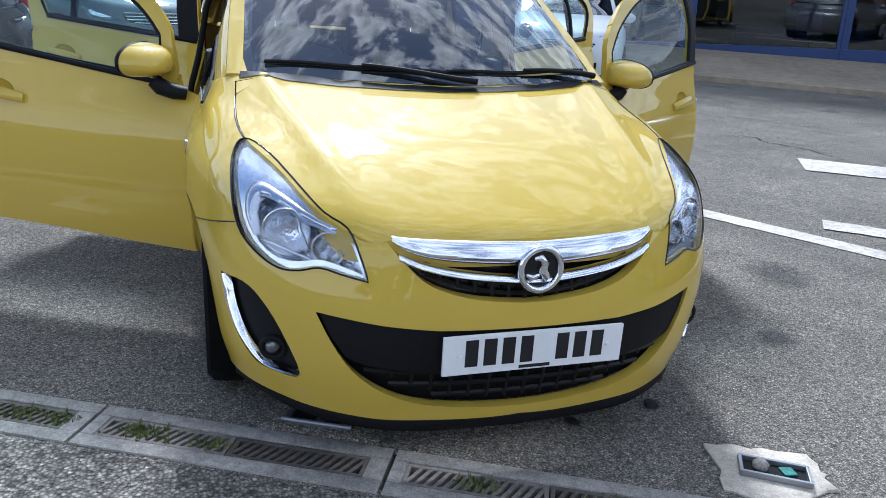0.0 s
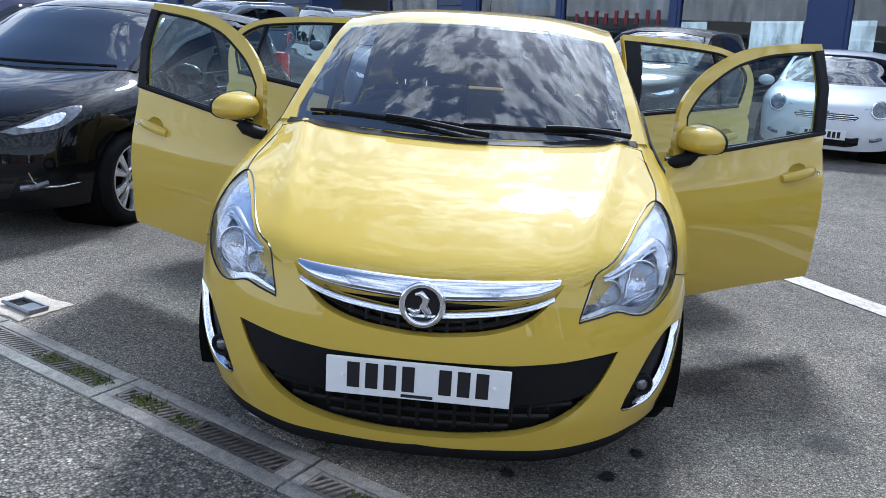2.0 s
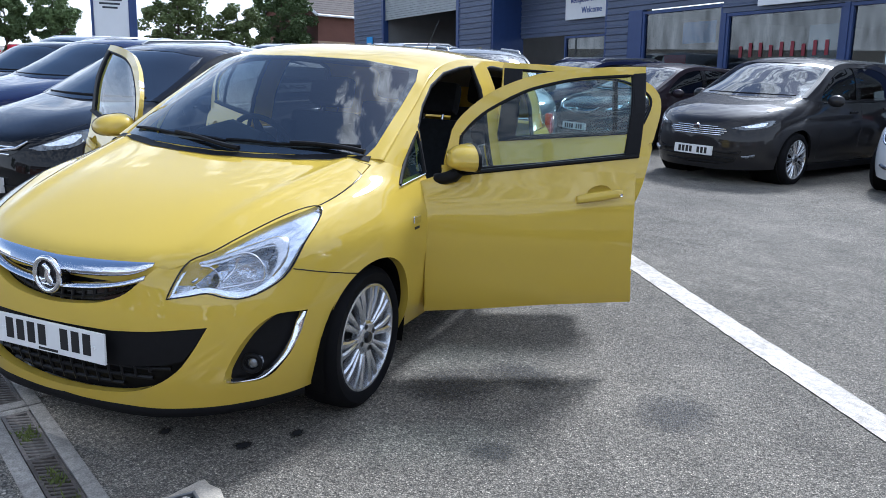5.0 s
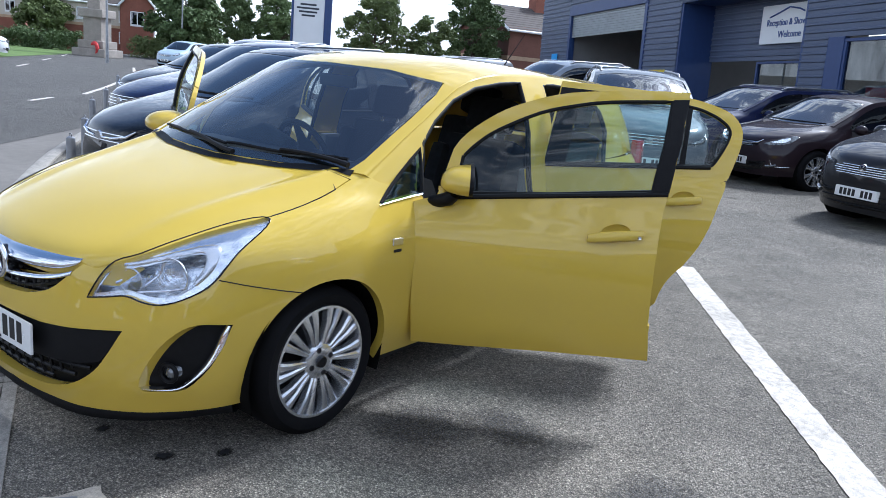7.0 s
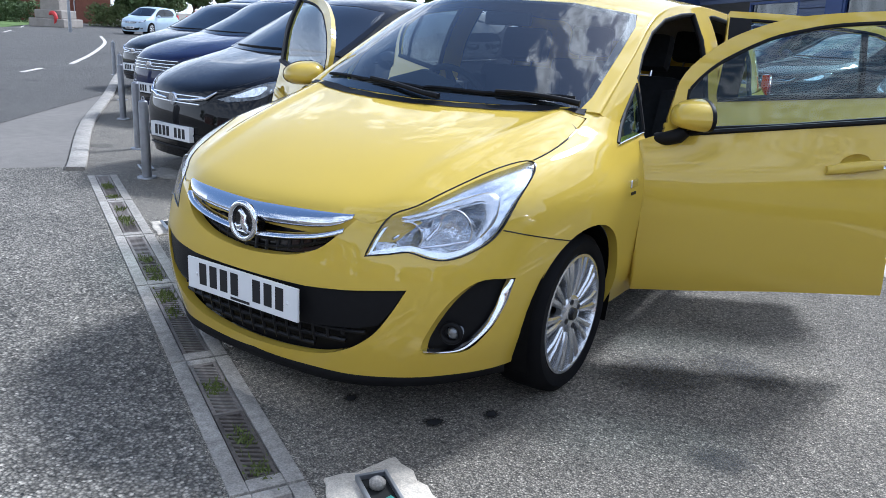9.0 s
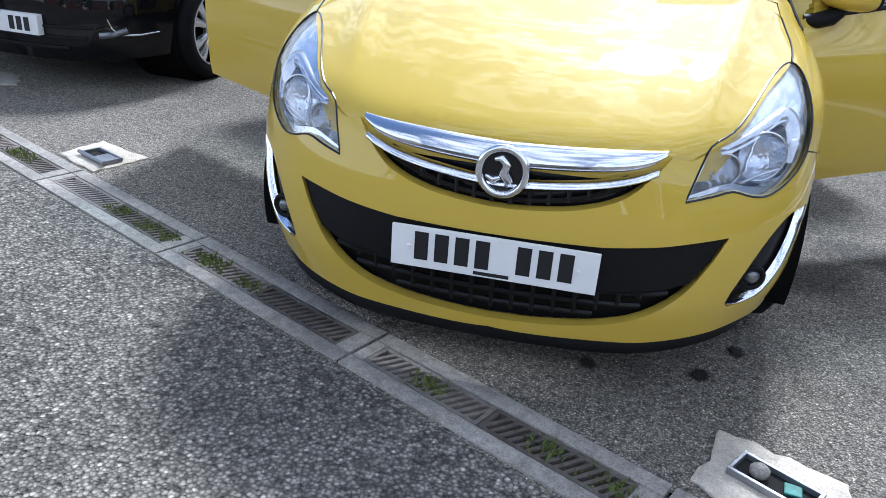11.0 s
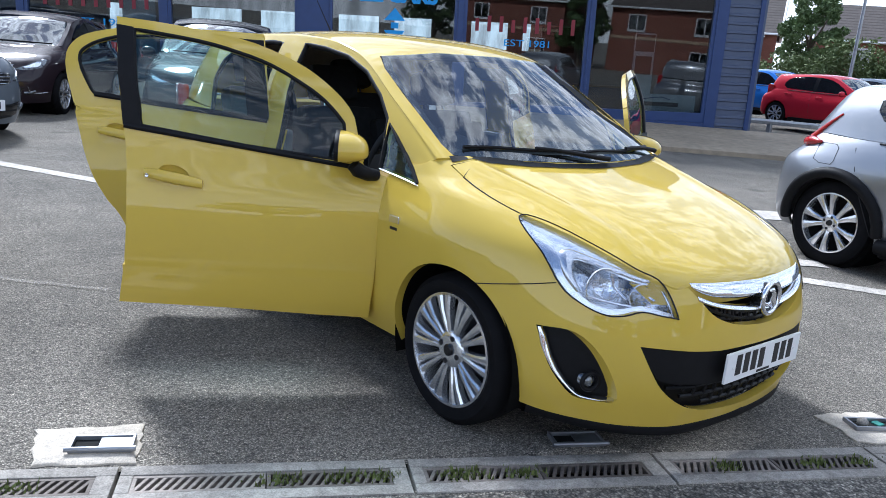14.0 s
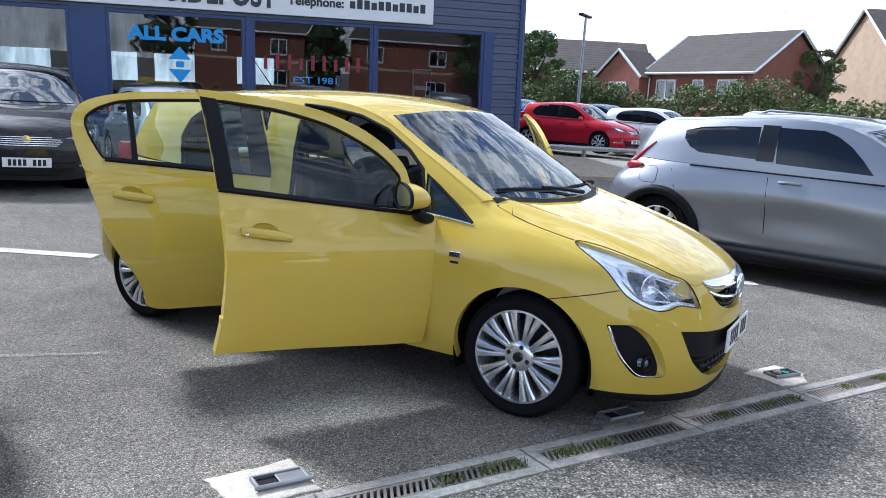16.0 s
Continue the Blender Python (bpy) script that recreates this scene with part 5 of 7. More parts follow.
def pad(name, pts, box_at, turn_deg, open_lid, mat=CONCRETE_PALE):
    """A rough concrete patch with a sunk steel socket for a folding post."""
    bm = bmesh.new()
    rnd = random.Random(len(name) + int(box_at[0] * 10))
    out = []
    n = len(pts)
    for i in range(n):
        a, b = Vector((*pts[i], 0)), Vector((*pts[(i + 1) % n], 0))
        for k in range(7):
            p = a.lerp(b, k / 7)
            out.append((p.x + rnd.uniform(-.010, .010), p.y + rnd.uniform(-.010, .010)))
    c = (sum(p[0] for p in out) / len(out), sum(p[1] for p in out) / len(out))
    rows = []
    for f, z in ((1.0, -.01), (1.0, .006), (.94, .011), (.6, .013), (.3, .013), (.02, .013)):
        rows.append([(c[0] + (x - c[0]) * f, c[1] + (y - c[1]) * f, z) for x, y in out + out[:1]])
    p = link_mesh("concrete_pad", grid_bm(np.array(rows)[:, ::-1]), mat, smooth=50)
    tagged(p, "rough pale concrete patch set in the tarmac", "concrete pad", "concrete pads along the lot's edge", kind="structure")
    s = new("post_socket")
    s.matrix_basis = Matrix.Translation((box_at[0], box_at[1], .014)) @ Matrix.Rotation(radians(turn_deg), 4, "Z")
    tagged(s, "sunk steel socket box of a folding post", "post socket", "post sockets")
    bm = bmesh.new()
    w, h, t = .20, .095, .010
    for lo, hi in (((-w / 2, -h / 2, 0), (w / 2, -h / 2 + t, .018)), ((-w / 2, h / 2 - t, 0), (w / 2, h / 2, .018)), ((-w / 2, -h / 2 + t, 0), (-w / 2 + t, h / 2 - t, .018)), ((w / 2 - t, -h / 2 + t, 0), (w / 2, h / 2 - t, .018))):
        add_box(bm, lo, hi, .002)
    part("rim", bm, STEEL, s)
    # flat near-black plate inside the rim
    part("pit", box((-w / 2 + t, -h / 2 + t, 0), (w / 2 - t, h / 2 - t, .003)), PIT, s)
    if open_lid:
        part("lid", box((-.01, -h / 2 + t, .006), (w / 2 - t, h / 2 - t, .012), .002), STEEL, s)
        part("hinge", tube([(-w / 2 - .01, -h / 2, .014), (w / 2 + .01, -h / 2, .014)], .009, 8), STEEL, s, smooth=60)
    else:
        part("stone", spin([(-.02, .004), (-.012, .022), (.004, .024), (.016, .010)], (-.04, .0, .02), 12, "z"), CONCRETE, s, smooth=60)
        part("litter", box((.02, -.025, .003), (.06, .015, .010), .003, Matrix.Rotation(.4, 4, "Z")), material("green_litter", (0.03, .17, .14), .6, grain=[(40, .5)]), s)
    return s


pad("a", [(-2.115, 1.44), (-1.80, 1.30), (-1.90, 1.05), (-2.18, 1.20)], (-1.965, 1.205), -27, True)
pad("b", [(.55, -.20), (.64, .035), (.92, -.10), (.87, -.27), (.70, -.30)], (.735, -.165), -33, False)
pad("c", [(-3.72, 2.20), (-3.42, 2.03), (-3.16, 2.14), (-3.30, 2.33), (-3.55, 2.38)], (-3.62, 2.20), -27, True, CONCRETE)
pad("d", [(-.62, .545), (-.30, .40), (-.36, .24), (-.70, .40)], (-.505, .40), -27, True, ASPHALT)


def post(x, y, h):
    p = new("parking_post")
    p.matrix_basis = Matrix.Translation((x, y, ground_z(x, y)))
    tagged(p, "round grey steel post at the lot's edge", "post", "parking posts")
    part("tube", spin([(0, .036), (h - .03, .036), (h - .01, .034), (h, .020), (h + .004, .004)], (0, 0, 0), 20, "z"), STEEL, p, smooth=40)
    part("foot", spin([(.0, .075), (.012, .072), (.014, .036)], (0, 0, 0), 20, "z"), STEEL, p)
    part("eye", tube([(.016 * math.cos(a), 0, h + .012 + .016 * math.sin(a)) for a in np.linspace(0, math.tau, 13)[:-1]], .004, 6, True), STEEL, p)


post(-3.36, 2.02, .60)
post(-4.55, 2.78, .62)
post(-6.45, 3.90, .64)
post(-8.25, 5.10, .64)
post(-12.2, 7.6, .64)

# kerb, footway and road towards the houses
kerb = along([(-3.95, 1.78), (-4.3, 2.02), (-6.3, 3.35), (-9.0, 5.38), (-12.0, 7.55), (-18.0, 12.0), (-30.0, 21.5), (-60, 45)], 5)
bm = bmesh.new()
prev = None
for i, (x, y) in enumerate(kerb):
    a, b = kerb[max(i - 1, 0)], kerb[min(i + 1, len(kerb) - 1)]
    d = Vector((b[0] - a[0], b[1] - a[1], 0)).normalized()
    s = Vector((-d.y, d.x, 0))
    q = Vector((x, y, 0))
    row = [bm.verts.new(q + s * o + Vector((0, 0, z))) for o, z in ((.075, -.02), (.072, .024), (.062, .032), (-.055, .030), (-.072, .022), (-.075, -.02))]
    if prev:
        for j in range(5):
            bm.faces.new((prev[j], row[j], row[j + 1], prev[j + 1]))
    else:
        bm.faces.new(row)
    prev = row
bmesh.ops.recalc_face_normals(bm, faces=bm.faces)
tagged(link_mesh("kerb", bm, CONCRETE, smooth=40), "worn concrete kerb along the lot", "kerb", kind="structure")
flat_strip("footway", [(x - 1.15, y - 1.5) for x, y in kerb[2:]], 3.6, .003, PAVING, "smooth grey tarmac footway", "pavement")
flat_strip("road", [(-10, -14), (-12.0, 0.5), (-17, 6.0), (-24, 10.8), (-34, 17.3), (-48, 26), (-80, 45), (-140, 82)], 11.5, .006, ROAD, "grey tarmac road", "road")
flat_strip("road_line", [(-13.2, 6.3), (-14.1, 7.2)], .11, .010, LINE, "white line at the road's edge", "road marking")
flat_strip("road_line", along([(-15.2, 8.5), (-19, 11.4), (-25.5, 16.0), (-32, 20.0)], 5), .12, .010, LINE, "white line at the road's edge", "road marking")
for a, b in (((-27, 12.3), (-29.5, 13.9)), ((-34, 16.6), (-37, 18.5)), ((-42, 21.6), (-46, 24))):
    flat_strip("road_line", [a, b], .12, .010, LINE, "white dash in the middle of the road", "road marking")
flat_strip("verge", [(-30, 2), (-37, 12.5), (-46, 19.5), (-60, 29.5), (-90, 48)], 7, .02, GRASS, "mown grass verge beyond the road", "grass")


def crack(pts, width, seed):
    """A jagged dark crack in the tarmac, thin at its ends."""
    rc = random.Random(seed)
    p = curve_through(pts, 14)
    bm = bmesh.new()
    prev = None
    for i, (x, y) in enumerate(p):
        a, b = p[max(i - 1, 0)], p[min(i + 1, len(p) - 1)]
        d = Vector((b[0] - a[0], b[1] - a[1], 0)).normalized()
        q = Vector((x + rc.uniform(-.022, .022), y + rc.uniform(-.022, .022), 0))
        w = width * math.sin(math.pi * (i + .4) / len(p)) ** .5 * rc.uniform(.35, 1.3)
        row = [bm.verts.new((q.x + e * d.y * w, q.y - e * d.x * w, ground_z(q.x, q.y) + .004)) for e in (1, -1)]
        if prev:
            bm.faces.new((prev[0], prev[1], row[1], row[0]))
        prev = row
    bmesh.ops.recalc_face_normals(bm, faces=bm.faces)
    tagged(link_mesh("crack", bm, PIT), "thin dark crack in the tarmac", "crack", kind="structure")


crack([(4.15, 4.8), (4.46, 4.63), (4.46, 4.4), (4.65, 4.1), (4.7, 3.61)], .012, 3)
crack([(4.9, 5.9), (5.24, 5.56), (5.52, 5.18), (6.06, 4.57)], .009, 4)


def stain_material(name, colour, strength):
    """A soft-edged spill: dark in the middle, ragged and thin towards its rim."""
    m = bpy.data.materials.new(name)
    m.use_nodes = True
    n, l = m.node_tree.nodes, m.node_tree.links
    b = n["Principled BSDF"]
    b.inputs["Base Color"].default_value = (*colour, 1)
    b.inputs["Roughness"].default_value = .75
    co = n.new("ShaderNodeTexCoord")
    g = n.new("ShaderNodeTexGradient")
    g.gradient_type = "SPHERICAL"
    l.new(co.outputs["Object"], g.inputs[0])
    t = n.new("ShaderNodeTexNoise")
    t.inputs["Scale"].default_value, t.inputs["Detail"].default_value = 4.0, 5
    l.new(co.outputs["Object"], t.inputs["Vector"])
    add = n.new("ShaderNodeMath")
    add.operation = "MULTIPLY_ADD"
    l.new(t.outputs["Fac"], add.inputs[0])
    add.inputs[1].default_value = .9
    l.new(g.outputs["Fac"], add.inputs[2])
    r = n.new("ShaderNodeMapRange")
    r.inputs["From Min"].default_value, r.inputs["From Max"].default_value = .55, 1.0
    r.inputs["To Max"].default_value = strength
    l.new(add.outputs[0], r.inputs[0])
    l.new(r.outputs[0], b.inputs["Alpha"])
    return m


OIL = stain_material("oil_stain", (.006, .006, .007), .95)
SPILL = stain_material("old_spill", (.03, .03, .032), .45)
for x, y, rad, mat, label in ((.28, .235, .040, OIL, "small black oil spot on the tarmac"), (.60, .28, .048, OIL, "small black oil spot on the tarmac"),
                              (.72, .45, .042, OIL, "small black oil spot on the tarmac"), (-.62, 1.02, .06, OIL, "small black oil spot on the tarmac"), (1.43, .66, .13, SPILL, "dark round stain on the tarmac"),
                              (2.01, 1.31, .26, SPILL, "dark round stain on the tarmac"), (1.07, 1.14, .30, SPILL, "dark stain on the tarmac"), (1.33, 1.40, .24, SPILL, "dark stain on the tarmac")):
    bm = bmesh.new()
    bmesh.ops.create_circle(bm, cap_ends=True, segments=32, radius=1.0)
    st = link_mesh("stain", bm, mat)
    st.matrix_basis = Matrix.Translation((x, y, ground_z(x, y) + .005)) @ Matrix.Rotation(x * 7, 4, "Z") @ Matrix.Diagonal((rad, rad * .8, 1, 1))
    tagged(st, label, "stain", "stains on the tarmac", kind="structure")


# ---- the showroom ----
NAVY = material("navy_cladding", (0.080, 0.100, 0.160), .45, grain=[(.8, .10), (14, .06)], bump=[(20, .001)])
NAVY_FRAME = material("navy_frame", (0.026, 0.052, 0.155), .4, grain=[(6, .08)])
SHUTTER = material("shutter_steel", (0.30, 0.32, 0.33), .45, .5, grain=[(3, .12)])
SIGN_WHITE = material("sign_white", (0.72, 0.73, 0.74), .4, grain=[(2, .04)])
SIGN_DARK = material("sign_letters", (0.03, 0.035, 0.05), .5)
SIGN_BLUE = material("sign_blue", (0.05, 0.09, 0.28), .5)
VINYL_BLUE = material("vinyl_blue", (0.03, 0.30, 0.70), .5, grain=[(20, .05)])
VINYL_RED = material("vinyl_red", (0.20, 0.018, 0.03), .5, grain=[(20, .05)])
SHOP_GLASS = glass_material("shop_glass", (0.52, 0.58, 0.60), 1.8)
ROOM_WALL = material("room_wall", (0.22, 0.22, 0.22), .9, grain=[(2, .08)])
ROOM_FLOOR = material("room_floor", (0.10, 0.095, 0.09), .5, grain=[(3, .1)])
FURN_BLUE = material("furniture_blue", (0.03, 0.05, 0.14), .7, grain=[(8, .1)])
FURN_WOOD = material("furniture_wood", (0.20, 0.12, 0.06), .6, grain=[(9, .2)])
RED_THING = material("red_poster", (0.50, 0.03, 0.03), .5, grain=[(9, .1)])
DARK_SCREEN = material("dark_board", (0.025, 0.025, 0.03), .4)

SHOP = (Matrix.Translation((13.513, 7.739, 0)) @ Matrix.Rotation(radians(-37.42), 4, "Z") @ Matrix.Rotation(radians(1.25), 4, "X") @ Matrix.Rotation(radians(-2.16), 4, "Y"))
TOP = 6.3


def shop_part(name, bm, mat, parent=None, label="", smooth=None):
    ob = link_mesh(name, bm, mat, parent, label, smooth)
    if parent is None:
        ob.matrix_basis = SHOP
    return ob


def cladding(s0, s1, h0, h1, y=0.0, pitch=.18):
    """Sheet steel with level ribs: flat pans with a raised lip each."""
    bm = bmesh.new()
    prof = []
    h = h0
    while h < h1 - 1e-6:
        e = min(h + pitch, h1)
        f = (e - h) / pitch
        prof += [(y, h), (y, h + .105 * f), (y - .030, h + .125 * f), (y - .030, h + .160 * f)]
        h = e
    prof.append((y, h1))
    a = [bm.verts.new((s0, p, q)) for p, q in prof]
    b = [bm.verts.new((s1, p, q)) for p, q in prof]
    for i in range(len(prof) - 1):
        bm.faces.new((a[i], b[i], b[i + 1], a[i + 1]))
    add_box(bm, (s0, y + .005, h0), (s1, y + .12, h1))
    return bm


walls = []
for s0, s1, h0, h1 in ((-.70, 0, -.3, 3.36), (-15.6, 0, 3.36, TOP), (-19.45, -15.6, 3.62, TOP), (-19.45, -18.62, -.3, 3.62), (-25.1, -19.45, 4.95, TOP), (-27.15, -25.1, -.3, 5.5), (-27.15, -25.1, 5.5, TOP),
                       (-33.4, -27.15, 5.5, TOP), (-36.3, -33.4, -.3, TOP)):
    w = shop_part("wall_front", cladding(s0, s1, h0, h1), NAVY)
    tagged(w, "navy ribbed steel cladding of the showroom", "wall", kind="structure")
# end wall, back, roof
for nm, lo, hi in (("wall_east", (0.0, .0, -.3), (.12, 12, TOP)), ("wall_west", (-36.3, .13, -.3), (-36.2, 12, TOP))):
    tagged(shop_part(nm, box(lo, hi), NAVY), "navy side wall of the showroom", "wall", kind="structure")
tagged(shop_part("roof", box((-36.5, -.25, TOP), (.25, 12.2, TOP + .15), .02), NAVY), "flat navy roof edge of the showroom", "roof", kind="structure")
tagged(shop_part("wall_corner_trim", box((-.045, -.045, -.3), (.055, .02, TOP), .008), NAVY_FRAME), "navy corner flashing", "trim", kind="structure")
# recess with the reception sign
bm = cladding(-25.0, -19.55, 3.25, 4.95, 1.15)
tagged(shop_part("wall_recess", bm, NAVY), "navy ribbed wall above the reception door", "wall", kind="structure")
for lo, hi in (((-25.1, .02, -.3), (-25.0, 1.25, 4.95)), ((-19.55, .02, -.3), (-19.46, 1.25, 4.95)), ((-25.1, .0, 4.95), (-19.45, 1.25, 5.05))):
    tagged(shop_part("wall_recess_side", box(lo, hi), NAVY_FRAME), "navy side of the reception recess", "wall", kind="structure")


def shop_window(s0, s1, h0, h1, y=.06, name="window"):
    w = new(name)
    w.matrix_basis = SHOP
    tagged(w, "large showroom window in a navy frame", "window", "showroom windows", kind="structure")
    f = .07
    for lo, hi in (((s0 - f, y - .06, h0 - f * 3), (s1 + f, y + .06, h0)), ((s0 - f, y - .06, h1), (s1 + f, y + .06, h1 + f)),
                   ((s0 - f, y - .06, h0), (s0, y + .06, h1)), ((s1, y - .06, h0), (s1 + f, y + .06, h1))):
        part("window_frame", box(lo, hi, .006), NAVY_FRAME, w)
    p = part("pane", box((s0, y, h0), (s1, y + .008, h1)), SHOP_GLASS, w)
    p.visible_shadow = False
    return w


for i, (s0, s1) in enumerate(((-18.05, -15.66), (-15.42, -12.74), (-12.48, -9.92), (-9.13, -6.56), (-6.29, -3.75), (-3.56, -1.02))):
    shop_window(s0, s1, .80, 3.28 if s0 > -15.6 else 3.5, name="window_%d" % (i + 1))
shop_window(-22.6, -19.7, 2.35, 3.15, 1.2, "window_7")
for s0, s1 in ((-9.85, -9.20), (-.95, -.70), (-12.67, -12.55), (-15.59, -15.49), (-18.62, -18.12), (-6.49, -6.36), (-3.68, -3.63)):
    tagged(shop_part("wall_pier", box((s0, -.02, -.3), (s1, .14, 3.36 if s0 > -15.6 else 3.62), .006), NAVY_FRAME), "navy pier between the showroom windows", "wall", kind="structure")
tagged(shop_part("wall_plinth", box((-18.6, -.012, -.3), (-.7, .12, .585), .006), NAVY_FRAME), "navy plinth under the showroom windows", "wall", kind="structure")
# room behind the windows, with windows at the back
tagged(shop_part("floor", box((-18.6, .14, .30), (-.02, 9.0, .42)), ROOM_FLOOR), "dark showroom floor", "floor", kind="structure")
tagged(shop_part("ceiling", box((-18.6, .14, 3.5), (-.02, 9.0, 3.6)), ROOM_WALL), "grey showroom ceiling", "ceiling", kind="structure")
cuts = [(-17.2, -16.0), (-14.6, -13.0), (-12.4, -11.0), (-9.9, -8.6), (-8.1, -6.9), (-5.6, -4.4), (-3.9, -2.6)]
edges = [-18.6] + [v for c in cuts for v in c] + [-.02]
for a, b in zip(edges[::2], edges[1::2]):
    tagged(shop_part("wall_back", box((a, 9.0, .42), (b, 9.1, 3.5)), ROOM_WALL), "grey back wall of the showroom", "wall", kind="structure")
for a, b in cuts:
    for lo, hi in ((.42, 1.9), (2.75, 3.5)):
        tagged(shop_part("wall_back", box((a, 9.0, lo), (b, 9.1, hi)), ROOM_WALL), "grey back wall of the showroom", "wall", kind="structure")
for s in (-18.6, -.14):
    tagged(shop_part("wall_room_end", box((s, .14, .42), (s + .1, 9.0, 3.5)), ROOM_WALL), "grey end wall of the showroom", "wall", kind="structure")


def in_shop(name, bm, mat, label, category, parent=None):
    return tagged(shop_part(name, bm, mat), label, category)


def desk(s, y):
    d = new("desk")
    d.matrix_basis = SHOP
    tagged(d, "dark blue office desk in the showroom", "desk", "showroom desks")
    part("desktop", box((s, y, 1.12), (s + 1.5, y + .7, 1.16), .01), FURN_WOOD, d)
    part("front_panel", box((s + .05, y + .05, .42), (s + 1.45, y + .08, 1.12)), FURN_BLUE, d)
    for e in (.05, 1.4):
        part("side_panel", box((s + e, y + .09, .42), (s + e + .04, y + .65, 1.12)), FURN_BLUE, d)


desk(-5.6, 1.6)
desk(-8.6, 2.4)
desk(-3.2, 3.0)
for s, y in ((-4.4, 1.0), (-7.2, 1.8), (-2.2, 2.0)):
    c = new("office_chair")
    c.matrix_basis = SHOP
    tagged(c, "dark blue office chair in the showroom", "chair", "showroom chairs")
    part("seat", box((s, y, .85), (s + .5, y + .5, .95), .03), FURN_BLUE, c)
    part("backrest", box((s, y + .45, .95), (s + .5, y + .53, 1.45), .03), FURN_BLUE, c)
    part("stem", tube([(s + .25, y + .25, .42), (s + .25, y + .25, .85)], .035, 10), DARK_METAL, c)
st = new("poster_stand")
st.matrix_basis = SHOP
tagged(st, "tall poster stand with a dark heading", "poster stand")
part("board", box((-2.45, .75, .45), (-1.98, .79, 2.45), .01), SIGN_WHITE, st)
part("heading", box((-2.43, .745, 2.05), (-2.0, .75, 2.42)), DARK_SCREEN, st)
part("picture", box((-2.40, .745, 1.55), (-2.03, .75, 1.95)), DARK_METAL, st)
bn = new("window_banner")
bn.matrix_basis = SHOP
tagged(bn, "white banner with a dark line of bars behind the glass", "banner")
part("cloth", box((-2.66, .16, .80), (-1.13, .17, 1.16)), SIGN_WHITE, bn)
part("bars", box((-2.5, .155, .90), (-1.5, .16, .99)), SIGN_DARK, bn)
part("car_outline", tube([(-2.3, .155, 1.04), (-2.1, .155, 1.08), (-1.9, .155, 1.10), (-1.7, .155, 1.05)], .010, 6), SIGN_BLUE, bn)
in_shop("wall_picture", box((-3.3, 8.9, 1.9), (-2.2, 8.97, 2.7), .01), DARK_SCREEN, "dark framed board on the showroom wall", "picture")
in_shop("red_poster", box((-17.6, .30, 1.1), (-16.9, .32, 2.5), .01), RED_THING, "red poster behind the showroom glass", "poster")
in_shop("blue_poster", box((-17.0, .26, 2.75), (-16.0, .28, 3.25), .01), VINYL_BLUE, "blue oval poster behind the showroom glass", "poster")
in_shop("white_poster", box((-11.9, .30, .85), (-11.5, .32, 1.6), .01), SIGN_WHITE, "white sheet behind the showroom glass", "poster")
in_shop("white_poster", box((-13.6, .30, .95), (-12.9, .32, 3.0), .01), material("blue_white_panel", (.35, .45, .55), .5, grain=[(2, .1)]), "pale blue standing panel behind the glass", "poster")


def text_mesh(body, size, mat, depth=.01, bold=0.0):
    cu = bpy.data.curves.new("text", "FONT")
    cu.body, cu.size, cu.extrude = body, size, depth
    cu.resolution_u, cu.offset = 3, bold
    ob = new("tmp_text", cu)
    dg = bpy.context.evaluated_depsgraph_get()
    dg.update()
    me = bpy.data.meshes.new_from_object(ob.evaluated_get(dg))
    bpy.data.objects.remove(ob)
    me.materials.clear()
    me.materials.append(mat)
    return me


def shop_text(body, s0, s1, h, size, y, mat, parent, name="lettering", bold=0.0):
    """Letters on the facade from s0 to s1, standing on height h."""
    me = text_mesh(body, size, mat, .01, bold)
    xs = [v.co.x for v in me.vertices]
    k = (s1 - s0) / (max(xs) - min(xs))
    me.transform(Matrix.Translation((s0, y, h)) @ Matrix.Rotation(radians(90), 4, "X") @ Matrix.Diagonal((k, 1, 1, 1)) @ Matrix.Translation((-min(xs), 0, 0)))
    ob = new(name, me)
    ob.parent = parent
    return ob


def bars(s0, s1, h0, h1, y, n, mat, parent, name="lettering_bar", lo=.12, hi=.86):
    step = (s1 - s0) / n
    for k in range(n):
        part(name, box((s0 + step * (k + lo), y - .008, h0), (s0 + step * (k + hi), y, h1 if k % 3 else h0 + (h1 - h0) * .8)), mat, parent)


sg = new("shop_sign")
sg.matrix_basis = SHOP
tagged(sg, "long white fascia sign with dark lettering", "sign")
part("board", box((-14.6, -.12, 3.43), (-2.30, -.04, 4.42), .01), SIGN_WHITE, sg)
shop_text("CARS", -10.28, -8.72, 3.575, .66, -.125, SIGN_DARK, sg, bold=.02)
shop_text("GUIDEPOST", -8.48, -5.86, 3.575, .66, -.125, SIGN_DARK, sg, bold=.02)
bars(-13.9, -10.6, 3.575, 4.04, -.12, 9, SIGN_DARK, sg)
shop_text("Telephone:", -5.62, -4.40, 3.66, .26, -.125, SIGN_DARK, sg, bold=.007)
bars(-4.28, -2.48, 3.66, 3.85, -.12, 11, SIGN_DARK, sg)
rs = new("reception_sign")
rs.matrix_basis = SHOP
tagged(rs, "white reception sign with blue lettering", "sign")
part("board", box((-22.52, 1.02, 3.68), (-19.90, 1.08, 4.72), .01), SIGN_WHITE, rs)
shop_text("Reception & Showroom", -22.25, -20.25, 4.16, .26, 1.015, SIGN_BLUE, rs)
shop_text("Welcome", -21.75, -20.85, 3.84, .26, 1.015, SIGN_BLUE, rs)
